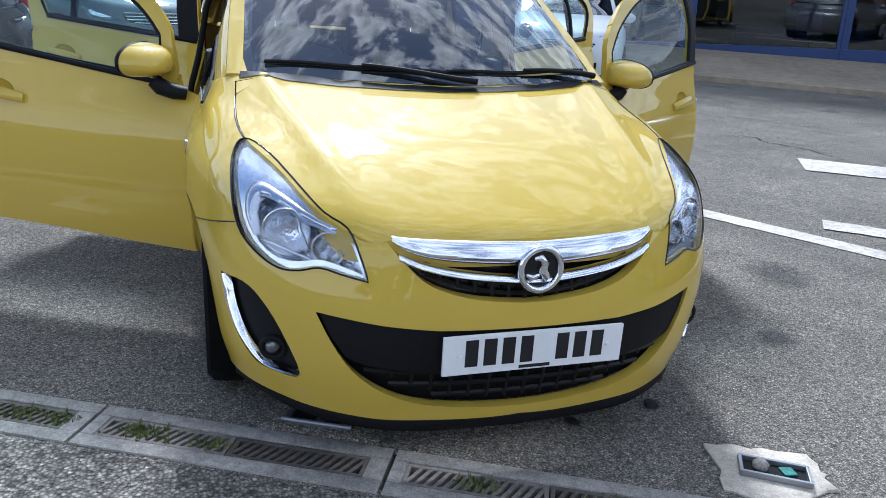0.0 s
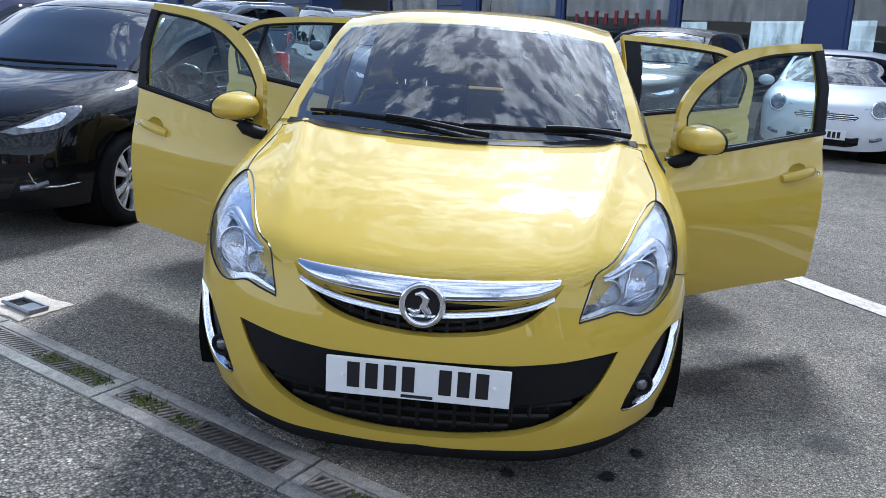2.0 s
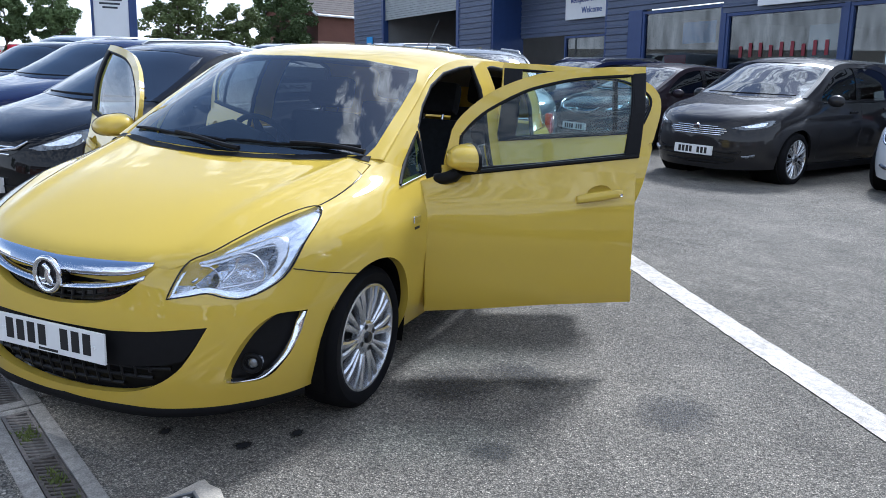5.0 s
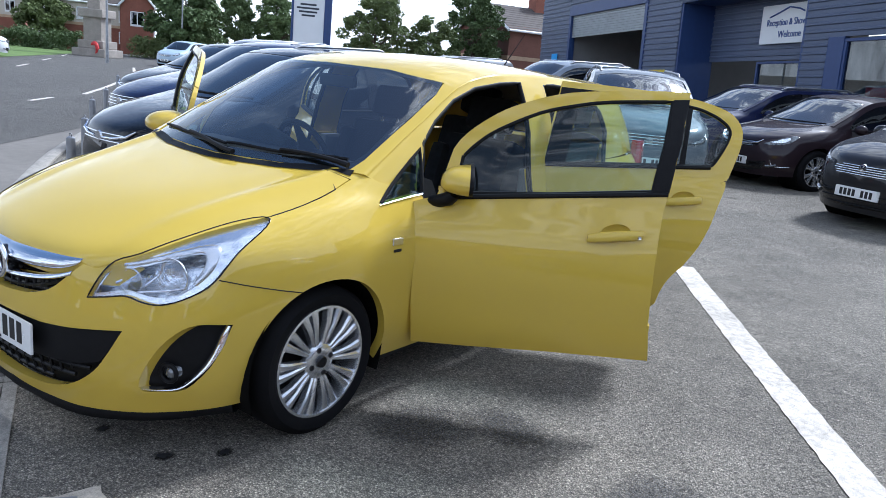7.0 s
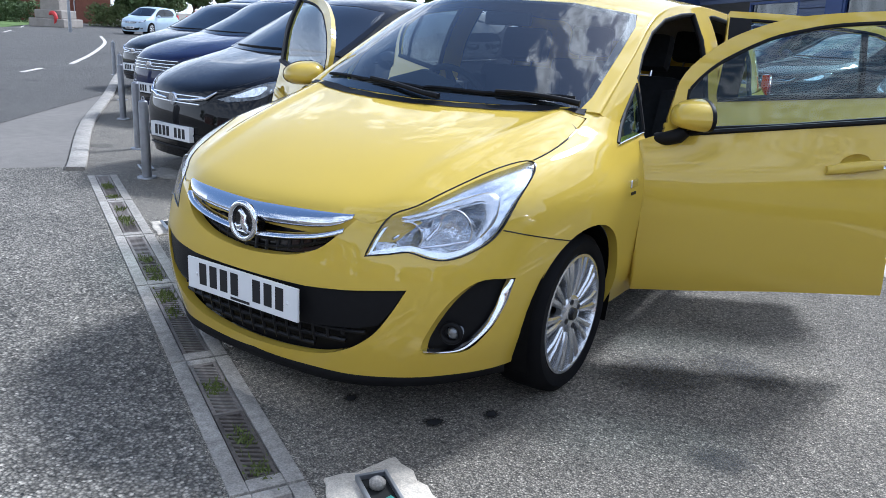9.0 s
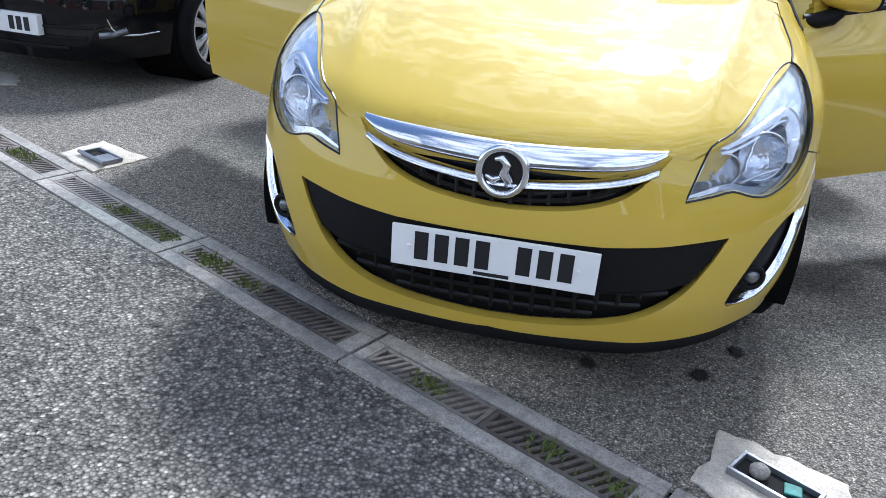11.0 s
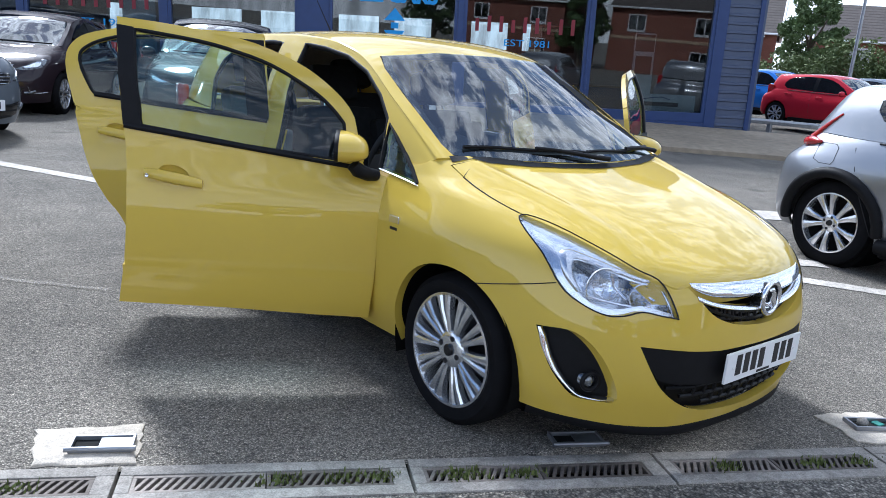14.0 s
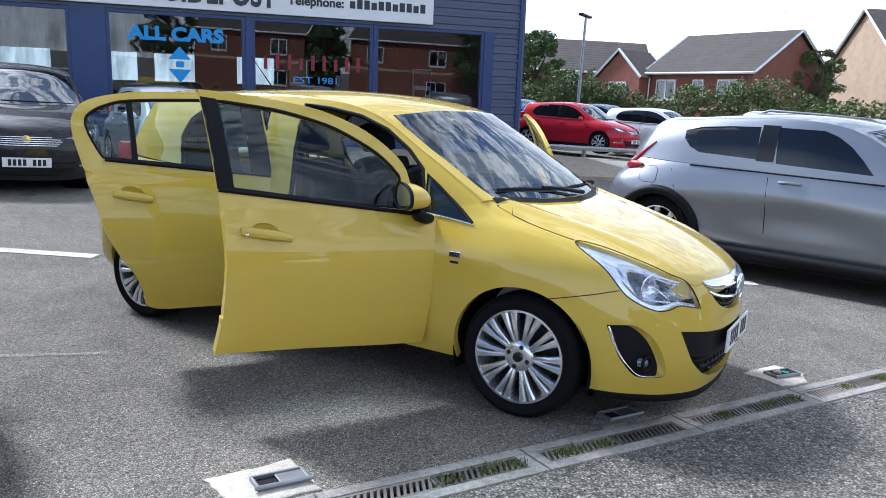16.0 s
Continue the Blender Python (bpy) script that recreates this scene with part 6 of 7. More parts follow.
part("car_outline", tube([(-22.15, 1.01, 4.40), (-21.8, 1.01, 4.50), (-21.4, 1.01, 4.63), (-21.0, 1.01, 4.56), (-20.8, 1.01, 4.48)], .022, 6), SIGN_BLUE, rs)
vt = new("window_lettering")
vt.matrix_basis = SHOP
tagged(vt, "blue and red vinyl lettering on the showroom glass", "lettering")
shop_text("ALL CARS", -8.82, -6.93, 2.80, .36, .05, VINYL_BLUE, vt, bold=.018)
for ar in ([(-8.05, 2.42), (-7.82, 2.68), (-7.60, 2.42)], [(-8.05, 2.22), (-7.60, 2.22), (-7.82, 1.94)], [(-7.90, 2.26), (-7.74, 2.26), (-7.74, 2.38), (-7.90, 2.38)]):
    part("arrow", prism(ar, 1, .045, .05), VINYL_BLUE, vt)
bars(-6.19, -3.88, 2.30, 2.62, .05, 9, VINYL_RED, vt, lo=.32, hi=.62)
shop_text("EST", -5.47, -5.05, 2.02, .20, .05, VINYL_BLUE, vt)
shop_text("1981", -4.92, -4.50, 2.02, .20, .05, VINYL_BLUE, vt)
bars(-15.2, -12.86, 2.38, 2.68, .05, 9, VINYL_RED, vt, lo=.32, hi=.62)
shop_text("EST", -14.5, -14.1, 2.02, .20, .05, VINYL_BLUE, vt)
shop_text("1981", -13.9, -13.4, 2.02, .20, .05, VINYL_BLUE, vt)
bars(-14.0, -12.9, 1.40, 1.62, .05, 7, VINYL_RED, vt, lo=.32, hi=.62)
# workshop door: frame, half-raised shutter, dark bay behind
rd = new("roller_door")
rd.matrix_basis = SHOP
tagged(rd, "half-raised steel roller shutter door", "roller door", kind="structure")
for s in (-33.4, -27.3):
    part("jamb", box((s, -.04, -.3), (s + .18, .2, 5.5), .01), NAVY_FRAME, rd)
part("head_box", box((-33.2, -.06, 5.15), (-27.2, .25, 5.55), .01), NAVY_FRAME, rd)
h = 4.30
while h < 5.16:
    bm = bmesh.new()
    add_box(bm, (-33.2, .05, h), (-27.25, .075, h + .082), .012)
    part("slat", bm, SHUTTER, rd)
    h += .088
part("bay_floor", box((-33.3, .2, -.2), (-27.1, 9, .05)), ROOM_FLOOR, rd)
part("bay_back", box((-33.3, 9, 0), (-27.1, 9.1, 5.6)), ROOM_WALL, rd)
for s in (-33.4, -27.1):
    part("bay_side", box((s, .2, 0), (s + .1, 9, 5.6)), ROOM_WALL, rd)
part("bay_top", box((-33.4, .2, 5.56), (-27.0, 9, 5.66)), ROOM_WALL, rd)
ws = new("warning_sign")
ws.matrix_basis = SHOP
tagged(ws, "small yellow warning plate on the cladding", "sign")
part("plate", box((-26.6, -.05, 2.75), (-25.6, -.035, 2.95)), material("sign_yellow", (.55, .42, .02), .5, grain=[(9, .1)]), ws)
part("bars", box((-26.5, -.055, 2.83), (-25.7, -.05, 2.88)), INK, ws)
bs = new("notice_sign")
bs.matrix_basis = SHOP
tagged(bs, "small blue notice on the cladding", "sign")
part("plate", box((-34.9, -.05, 3.1), (-34.3, -.035, 3.7)), VINYL_BLUE, bs)
part("bars", box((-34.8, -.055, 3.35), (-34.4, -.05, 3.45)), SIGN_WHITE, bs)
for s, hh in ((-29.5, 6.0), (-18.3, 5.4)):
    fl = new("flood_lamp")
    fl.matrix_basis = SHOP
    tagged(fl, "small floodlight on the cladding", "lamp", "wall floodlights")
    part("head", box((s, -.35, hh), (s + .35, -.12, hh + .28), .02), SIGN_WHITE, fl)
    part("arm", tube([(s + .17, -.15, hh + .1), (s + .17, .0, hh + .1)], .02, 8), DARK_METAL, fl)
# concrete apron in front of the windows
bm = bmesh.new()
rows = []
for s in np.arange(-13, 2.1, 1.0):
    row = []
    for y, z in ((-3.35, .02), (-3.33, .24), (-3.20, .265), (-1.6, .36), (-.02, .47)):
        p = SHOP @ Vector((s, y, 0))
        row.append((p.x, p.y, z - .0 * s))
    rows.append(row)
APRON = material("apron_concrete", (0.30, 0.245, 0.175), .92, grain=[(.7, .20), (7, .22), (60, .25)], bump=[(20, .008), (200, .002)])
tagged(link_mesh("apron", grid_bm(np.array(rows)[::-1]), APRON, smooth=40), "sloping concrete apron under the showroom windows", "pavement", kind="structure")


# ---- other parked cars ----
def paint(name, c, rough=.35):
    return material(name, c, .5, .1, coat=1.0, coat_ior=1.36, grain=[(2, .03)], bump=[(6, .0002)], spec=.06)


P_BLACK, P_NAVY, P_GREY = paint("paint_black", (.003, .003, .004)), paint("paint_navy", (.008, .012, .050)), paint("paint_grey", (.022, .021, .022))
P_SILVER, P_WHITE, P_RED = material("paint_silver", (.27, .28, .30), .36, .72, coat=1.0, grain=[(2, .03)], bump=[(9, .0003)]), paint("paint_white", (.66, .68, .70)), paint("paint_red", (.42, .012, .03))
P_BLUE, P_SKY, P_STEEL = paint("paint_blue", (.02, .14, .50)), paint("paint_pale_blue", (.42, .52, .62)), paint("paint_steel", (.16, .19, .24))
P_MID = paint("paint_mid_grey", (.10, .115, .135))
P_BROWN = paint("paint_dark_plum", (.022, .014, .018))
DARK_GLASS = glass_material("dark_car_glass", (.16, .19, .20), 1.75)
CAR_SCREEN = glass_material("parked_screen_glass", (.28, .32, .33), 2.8)
LAMP_BRIGHT = material("lamp_bright", (.13, .14, .15), .12, .6, coat=1.0, grain=[(9, .6), (28, .6)], bump=[(22, .008)])


WIN_F = [(1.36, .965), (1.42, 1.055), (1.53, 1.135), (1.70, 1.235), (1.90, 1.315), (2.10, 1.353), (2.225, 1.362), (2.225, .985)]
WIN_R = [(2.325, .99), (2.325, 1.366), (2.60, 1.368), (2.85, 1.352), (3.02, 1.325), (3.16, 1.26), (3.24, 1.16), (3.23, 1.08), (3.12, 1.015)]


def warp(g, W, L, H, nose, tail, hunched=False):
    g = np.array(g, float)
    x, y, z = g[..., 0].copy(), g[..., 1].copy(), g[..., 2].copy()
    z = z + nose * np.clip((1.25 - y) / 1.1, 0, 1) ** .7 * np.clip((z - .45) / .4, 0, 1)
    z = z + tail * np.clip((y - 2.4) / 1.1, 0, 1) * np.clip((z - .95) / .4, 0, 1)
    y = y + tail * 1.6 * np.clip((y - 3.0) / .7, 0, 1) * np.clip((z - .95) / .4, 0, 1)
    if hunched:
        sg = np.sign(x) * np.clip((np.abs(x) - .55) / .2, 0, 1)
        x = x + sg * .055 * (np.exp(-((y - .806) / .42) ** 2) + np.exp(-((y - 3.35) / .46) ** 2)) * np.exp(-((z - .72) / .24) ** 2)
        x = x - sg * .030 * np.exp(-((y - 2.1) / .55) ** 2) * np.exp(-((z - .60) / .13) ** 2)
        x = x + sg * .020 * np.exp(-((y - 2.1) / .80) ** 2) * np.exp(-((z - .36) / .10) ** 2)
    return np.stack((x * W, y * L, .15 + (z - .15) * H), -1)


class Skin:
    """The two skins of one kind of car, with the ways to find points on them."""
    def __init__(self, W, L, H, nose, tail, hunched=False):
        self.W, self.L, self.H = W, L, H
        self.low = warp(loft(full_rails(LOWER), 4, 5)[::-1], W, L, H, nose, tail, hunched)
        self.up = warp(loft(full_rails(UPPER_OUT), 5, 4)[::-1], W, L, H, nose, tail, hunched)
        self.lt, self.ut = BVHTree.FromBMesh(grid_bm(self.low)), BVHTree.FromBMesh(grid_bm(self.up))

    def nose_at(self, x, z, out=0.0):
        p, n, _, _ = self.lt.ray_cast(Vector((x, -2, z)), Vector((0, 1, 0)))
        if p is None:
            return (x, .5, z)
        return tuple(p + (n if n.y < 0 else -n) * out)

    def side_at(self, sx, y, z, out=0.0):
        best = None
        for t in (self.lt, self.ut):
            p, n, _, _ = t.ray_cast(Vector((sx * 3, y, z)), Vector((-sx, 0, 0)))
            if p is not None and (best is None or abs(p.x) > abs(best[0].x)):
                best = (p, n)
        if best is None:
            return (sx * .8 * self.W, y, z)
        p, n = best
        return tuple(p + (n if n.x * sx > 0 else -n) * out)


def parked_car(kind, W, L, H, nose=0.0, tail=0.0, lamp=None, grille=None, intake=None, bars_n=4, glass=(None, None), hunched=False, rails=False, arches=False, round_lamps=False, wing=False, style="five"):
    """A closed car in the shape of the yellow one, widened, lengthened and raised, with its own face."""
    k = Skin(W, L, H, nose, tail, hunched)
    car = new(kind)
    paint_parts = []
    fz = lambda p: [(x * W, .15 + (z - .15) * H) for x, z in p]
    sy = lambda p: [(y * L, .15 + (z - .15) * H) for y, z in p]
    wheels_y = (.806 * L, 3.350 * L)
    r = .31 * (.5 + .5 * H) * (1.08 if arches else 1.0)
    low = boolean(skin(k.low, .03), [spin([(-1.3, r * 1.13), (1.3, r * 1.13)], (0, y, r), 40) for y in wheels_y])
    scr = lambda: front(fz(SCREEN_POLY), .3, 2.0 * L)
    up = boolean(skin(k.up, .025), [scr()])
    c = k.up.shape[1] // 2
    for sx in (-1, 1):
        gs = k.up[2:-3, c + 5:] if sx > 0 else k.up[2:-3, :c - 4]
        for gp, nm in ((sy(glass[0] or WIN_F), "front_window"), (sy(glass[1] or WIN_R), "rear_window")):
            up = boolean(up, [side(gp, sx, .3, 1.6)])
            gl = boolean(skin(offset_grid(gs, -.004), .004), [side(gp, sx, .3, 1.6)], "INTERSECT")
            link_data(nm, gl, DARK_GLASS, car, smooth=60)
    ws = boolean(skin(offset_grid(k.up, -.002), .004), [scr()], "INTERSECT")
    link_data("windscreen", ws, CAR_SCREEN, car, smooth=60)
    for me, nm in ((low, "body"), (up, "roof")):
        paint_parts.append(link_data(nm, me, P_BLACK, car, smooth=35))
    part("cabin", box((-.55 * W, 1.2 * L, .3), (.55 * W, 3.4 * L, .80 * H + .12), .05), TRIM, car)
    for sx in (-1, 1):
        for yy in (2.1, 2.95):
            part("headrest", box((sx * .36 - .13, yy * L, 1.0 * H), (sx * .36 + .13, yy * L + .12, 1.24 * H), .04), SEAT_CLOTH, car)
        for y in wheels_y:
            wheel(sx * .85 * W, y, r, r, sx, car, style)
            part("wheel_well", spin([(sx * .45 * W, r * 1.10), (sx * .80 * W, r * 1.10)], (0, y, r), 32), WELL, car)
        # black pillar between the windows, mirror, handles, door joints
        def skin_at(y, z, out, sx=sx):
            return k.side_at(sx, y, z, out)
        ga, gb = max(p[0] for p in glass[0] or WIN_F), min(p[0] for p in glass[1] or WIN_R)
        gl0 = 1.05 if hunched else .985
        part("pillar_strip", panel(sy([(ga - .01, gl0), (ga - .01, 1.36), (gb + .01, 1.36), (gb + .01, gl0)]), skin_at, .003, 0), BLACK_GLOSS, car)
        c0 = Vector((sx * .93 * W, 1.42 * L, .15 + .82 * H))
        bm = bmesh.new()
        bmesh.ops.create_uvsphere(bm, u_segments=16, v_segments=10, radius=1)
        for v in bm.verts:
            x, y, z = v.co
            v.co = c0 + Vector((x * .11, y * .07, z * .075))
        paint_parts.append(part("mirror", bm, P_BLACK, car, smooth=60))
        for y0, y1, zz in (((2.12, 2.30, .885),) if hunched else ((2.02, 2.20, .83), (2.95, 3.13, .87))):
            paint_parts.append(part("handle", tube([k.side_at(sx, y * L, .15 + (zz - .15) * H, o) for y, o in ((y0, .008), ((y0 + y1) / 2, .03), (y1, .008))], .014, 8), P_BLACK, car, smooth=60))
        for ya, yb in (((1.29, 1.27), (2.355, 2.40), (3.02, 3.26)) if hunched else ((1.29, 1.27), (2.33, 2.34))):
            part("door_joint", tube([k.side_at(sx, (ya + (yb - ya) * f) * L, .15 + (.15 + f * .62) * H, .0) for f in (0, .25, .5, .75, 1)], .004, 5), INK, car)
        part("sill", box((sx * .80 * W - .03, 1.15 * L, .16), (sx * .80 * W + .03, 2.95 * L, .25), .02), BLACK_PLASTIC, car)
        pts = [k.side_at(sx, y * L, .15 + (.945 - .15 + .03 * (y - 1.4) / 1.8 - .005) * H, .003) for y in np.linspace(1.40, 3.1, 12)]
        part("waist_trim", tube(pts, .008, 6), BLACK_PLASTIC, car)
        if rails:
            part("roof_rail", tube([(sx * .56 * W, y * L, 1.44 * H - .03 + tail * max(0, (y - 2.4) / 1.1) * .8 + b) for y, b in ((1.9, -.02), (2.0, .03), (2.6, .05), (3.3, .04), (3.45, -.02))], .018, 8), STEEL, car, smooth=60)
        if arches:
            for y in wheels_y:
                part("arch_trim", tube([k.side_at(sx, y + r * 1.19 * math.cos(a), r + r * 1.19 * math.sin(a), .006) for a in np.linspace(-.05, math.pi + .05, 25)], .046, 8), BLACK_PLASTIC, car, smooth=60)
        # lamps
        lp = lamp or [(.42, .66), (.52, .70), (.64, .775), (.72, .80), (.745, .77), (.72, .70), (.62, .655), (.50, .635)]
        if round_lamps:
            lp = [(.60 + .105 * math.cos(a), .715 + .105 * math.sin(a)) for a in np.linspace(0, math.tau, 21)[:-1]]
        lp = [(x * sx, z) for x, z in fz(smooth_poly(lp, 3) if not round_lamps else lp)]
        cc = k.low.shape[1] // 2
        gl = k.low[:, cc + 2:cc + 34] if sx > 0 else k.low[:, cc - 33:cc - 1]
        le = boolean(skin(offset_grid(gl, .005), .012), [front(lp, -.4, .9)], "INTERSECT")
        hl = link_data("headlight", le, LAMP_BRIGHT, car, "clear headlight", smooth=50)
        if not round_lamps:
            inner = [(sum(p[0] for p in lp) / len(lp) + (x - sum(p[0] for p in lp) / len(lp)) * .6, sum(p[1] for p in lp) / len(lp) + (z - sum(p[1] for p in lp) / len(lp)) * .55) for x, z in lp]
            le = boolean(skin(offset_grid(gl, .008), .010), [front(inner, -.4, .9)], "INTERSECT")
            link_data("lamp_bowl", le, BOWL, hl, smooth=50)
        else:
            part("lamp_ring", tube([k.nose_at(x, z, .006) for x, z in lp], .012, 8, True), CHROME, hl, smooth=60)
        fx, fzz = .60 * W, .15 + .18 * H
        part("fog_lamp", tube([k.nose_at(sx * (fx - .06), fzz, .004), k.nose_at(sx * fx, fzz + .006, .006), k.nose_at(sx * (fx + .06), fzz + .03, .004)], .022, 8), LAMP_BRIGHT, car, smooth=60)
        if hunched:
            pts = [k.side_at(sx, y * L, .15 + (z - .15) * H, .012) for y, z in ((3.56, .925), (3.64, .925), (3.70, .915), (3.735, .90))]
            part("tail_lamp", tube(pts, [.014, .036, .042, .030], 10), RED_LENS, car, "curved red tail lamp", smooth=60)
            pts = [k.side_at(sx, y * L, .15 + (z - .15) * H, .006) for y, z in ((3.70, .95), (3.64, 1.02), (3.58, 1.08), (3.50, 1.15))]
            part("tail_lamp_streak", tube(pts, [.022, .018, .013, .006], 8), RED_LENS, car, smooth=60)
            pts = [k.side_at(sx, y * L, .15 + (z - .15) * H, .001) for y, z in ((3.40, .775), (3.50, .775), (3.56, .80), (3.57, .90), (3.55, .925), (3.42, .925), (3.39, .90), (3.385, .80))]
            part("fuel_flap_joint", tube(pts, .003, 5, True), INK, car)
            part("grey_sill", tube([(sx * .865 * W, y * L, .255) for y in (1.16, 1.5, 2.0, 2.5, 2.94)], .062, 10), BLACK_PLASTIC, car, smooth=60)
        if not hunched:
            part("tail_lamp", box((sx * .72 * W - .07, 3.58 * L, .15 + .62 * H), (sx * .72 * W + .07, 3.76 * L, .15 + .95 * H), .04), RED_LENS, car, "red tail lamp", smooth=40)
        part("bonnet_joint", tube([k.nose_at(sx * x * W, .15 + (z - .15) * H, .0) for x, z in ((.42, .715), (.55, .765), (.64, .83))], .004, 5), INK, car)
    gr = grille or mirrored([(0, .675), (.2, .678), (.40, .685), (.36, .62), (.28, .585), (0, .575)])
    ik = intake or mirrored([(0, .36), (.30, .37), (.55, .40), (.48, .27), (.30, .235), (0, .225)])
    for poly, nm in ((gr, "grille"), (ik, "lower_intake")):
        poly = fz(poly)
        g = boolean(skin(offset_grid(k.low, .003)[:, cc - 30:cc + 31], .012), [front(poly, -.4, .6)], "INTERSECT")
        gg = link_data(nm, g, BLACK_GLOSS, car, smooth=50)
        z0, z1 = min(p[1] for p in poly), max(p[1] for p in poly)
        n = bars_n if nm == "grille" else 3
        for i in range(n):
            z = z0 + (z1 - z0) * (i + .5) / n
            hit = [p[0] for a, b in zip(poly, poly[1:] + poly[:1]) for p in ([(a[0] + (b[0] - a[0]) * (z - a[1]) / (b[1] - a[1]), z)] if (a[1] - z) * (b[1] - z) < 0 else [])]
            if len(hit) >= 2:
                xm = max(hit) * .96
                part("bar", tube([k.nose_at(x, z, .008) for x in np.linspace(-xm, xm, 11)], .006 if nm == "grille" else .009, 6), CHROME if nm == "grille" else BLACK_PLASTIC, gg, smooth=60)
    if wing:
        pts = [k.nose_at(x * W, .15 + (z - .15) * H, .014) for x, z in ((-.42, .70), (-.36, .65), (-.22, .628), (-.07, .622))]
        for sx in (-1, 1):
            part("chrome_wing", tube([(p[0] * -sx, p[1], p[2]) for p in pts], [.006, .014, .013, .010], 8), CHROME, car, smooth=60)
        for sx in (-1, 1):
            pts = [k.nose_at(sx * x * W, .15 + (z - .15) * H, .008) for x, z in ((.585, .425), (.60, .37), (.63, .335), (.70, .335), (.765, .35))]
            part("fog_blade", tube(pts, [.004, .005, .0065, .006, .003], 8), CHROME, car, "bright fog lamp blade", smooth=60)
    bz = .15 + .475 * H
    bx, by, _ = k.nose_at(0, bz, .012)
    part("badge", spin([(-.006, .004), (-.004, .046), (.012, .050)], (0, by, bz), 24, "y"), CHROME, car, smooth=40)
    pz = .15 + .225 * H
    _, py, _ = k.nose_at(0, pz, .018)
    pl = part("number_plate", box((-.26, py - .012, pz - .056), (.26, py + .03, pz + .056), .003), PLATE_WHITE, car, "white number plate with dark bars")
    char_bars(0, py - .012, pz, .42, .075, (4, 3), .0015, pl, INK)
    # wipers
    for x0, x1 in ((-.56, .03), (.02, .60)):
        part("wiper", tube([(x * W, (.955 + .14 * (abs(x) / .66) ** 2) * L, .15 + (1.012 - .15) * H + (nose * .0)) for x in np.linspace(x0, x1, 7)], .010, 6), BLACK_PLASTIC, car)
    return car


def painted(car, mat):
    for o in car.children_recursive:
        if o.name.split(".")[0] in ("body", "roof", "mirror", "handle") and o.material_slots:
            o.material_slots[0].link = "OBJECT"
            o.material_slots[0].material = mat
    return car


def spot(x, y, turn_deg, dz=0.0):
    return Matrix.Translation((x, y, ground_z(x, y) + dz)) @ Matrix.Rotation(radians(turn_deg), 4, "Z")


CARS = "parked cars"


def put(car, m, mat, label, copy=True):
    c = copy_thing(car, m) if copy else car
    if not copy:
        c.matrix_basis = m
    painted(c, mat)
    tagged(c, label, "car", CARS)
    return c


hatch = parked_car("parked_hatchback", 1.0, 1.0, 1.0, .02, 0, wing=True, bars_n=2,
                   lamp=[(.44, .655), (.54, .70), (.66, .785), (.725, .80), (.745, .76), (.72, .70), (.66, .665), (.52, .640)])
put(hatch, spot(-3.19, 2.14, -5), P_BLACK, "glossy black hatchback with chrome wing grille", False)
put(hatch, spot(-9.35, 6.05, -5), P_BLACK, "black hatchback in the parked row")
put(hatch, spot(-.75, 11.0, -33), P_BROWN, "dark plum small hatchback before the showroom")
put(hatch, spot(21.9, 9.9, -14, .2) @ Matrix.Diagonal((.97, .95, 1.02, 1)), P_BLUE, "bright blue hatchback behind the low wall")
put(hatch, spot(19.1, 6.4, -8, .2), P_RED, "red hatchback behind the low wall")
put(hatch, spot(25.1, 7.5, -8, .25), P_STEEL, "dark grey hatchback behind the low wall")
put(hatch, spot(21.3, 4.4, -8, .2), P_WHITE, "white hatchback behind the low wall")
put(hatch, spot(-35.0, 23.6, 20) @ Matrix.Diagonal((.95, .90, 1.0, 1)), P_SKY, "pale blue small hatchback on the road")
put(hatch, spot(-45, 36.0, -120), P_RED, "small red car by the far verge")

estate = parked_car("parked_estate", 1.05, 1.14, 1.05, .03, .07, rails=True, bars_n=4,
                    lamp=[(.46, .61), (.56, .65), (.68, .70), (.74, .735), (.755, .70), (.72, .64), (.60, .605)],
                    grille=mirrored([(0, .69), (.30, .70), (.44, .685), (.42, .60), (.30, .575), (0, .57)]))
put(estate, spot(-6.15, 4.05, -5), P_NAVY, "dark navy estate car with chrome bars on its grille", False)
put(estate, spot(-2.75, 12.9, -33), P_NAVY, "dark blue estate car with roof rails")
put(estate, spot(-7.4, 13.6, -24, .12) @ Matrix.Diagonal((1, .95, 1.07, 1)), P_STEEL, "grey-blue car with roof rails before the workshop")
put(estate, spot(-13.3, 17.0, -24, .2), P_SILVER, "silver car with roof rails at the back of the lot")
put(estate, spot(-11.5, 8.3, -5) @ Matrix.Diagonal((1, .95, 1.06, 1)), P_STEEL, "grey-blue crossover in the parked row")
put(estate, spot(-14.0, 11.2, -5), P_SKY, "pale car at the end of the parked row")
put(estate, spot(-35.6, 15.9, 156) @ Matrix.Diagonal((.98, .92, 1.06, 1)), P_WHITE, "white crossover driving on the road")
put(estate, spot(-1.10, 8.45, 30) @ Matrix.Diagonal((1, .95, 1.04, 1)), P_MID, "dark grey crossover with a large chrome-framed grille")

mpv = parked_car("parked_people_carrier", 1.05, 1.10, 1.10, .03, .05, bars_n=5,
                 lamp=[(.40, .64), (.54, .68), (.68, .73), (.745, .745), (.75, .70), (.68, .655), (.54, .625)],
                 grille=mirrored([(0, .655), (.25, .65), (.40, .615), (.33, .555), (.20, .545), (0, .545)]), style="multi")
put(mpv, spot(1.40, 8.35, -28), P_GREY, "dark grey people carrier with a barred chrome grille", False)

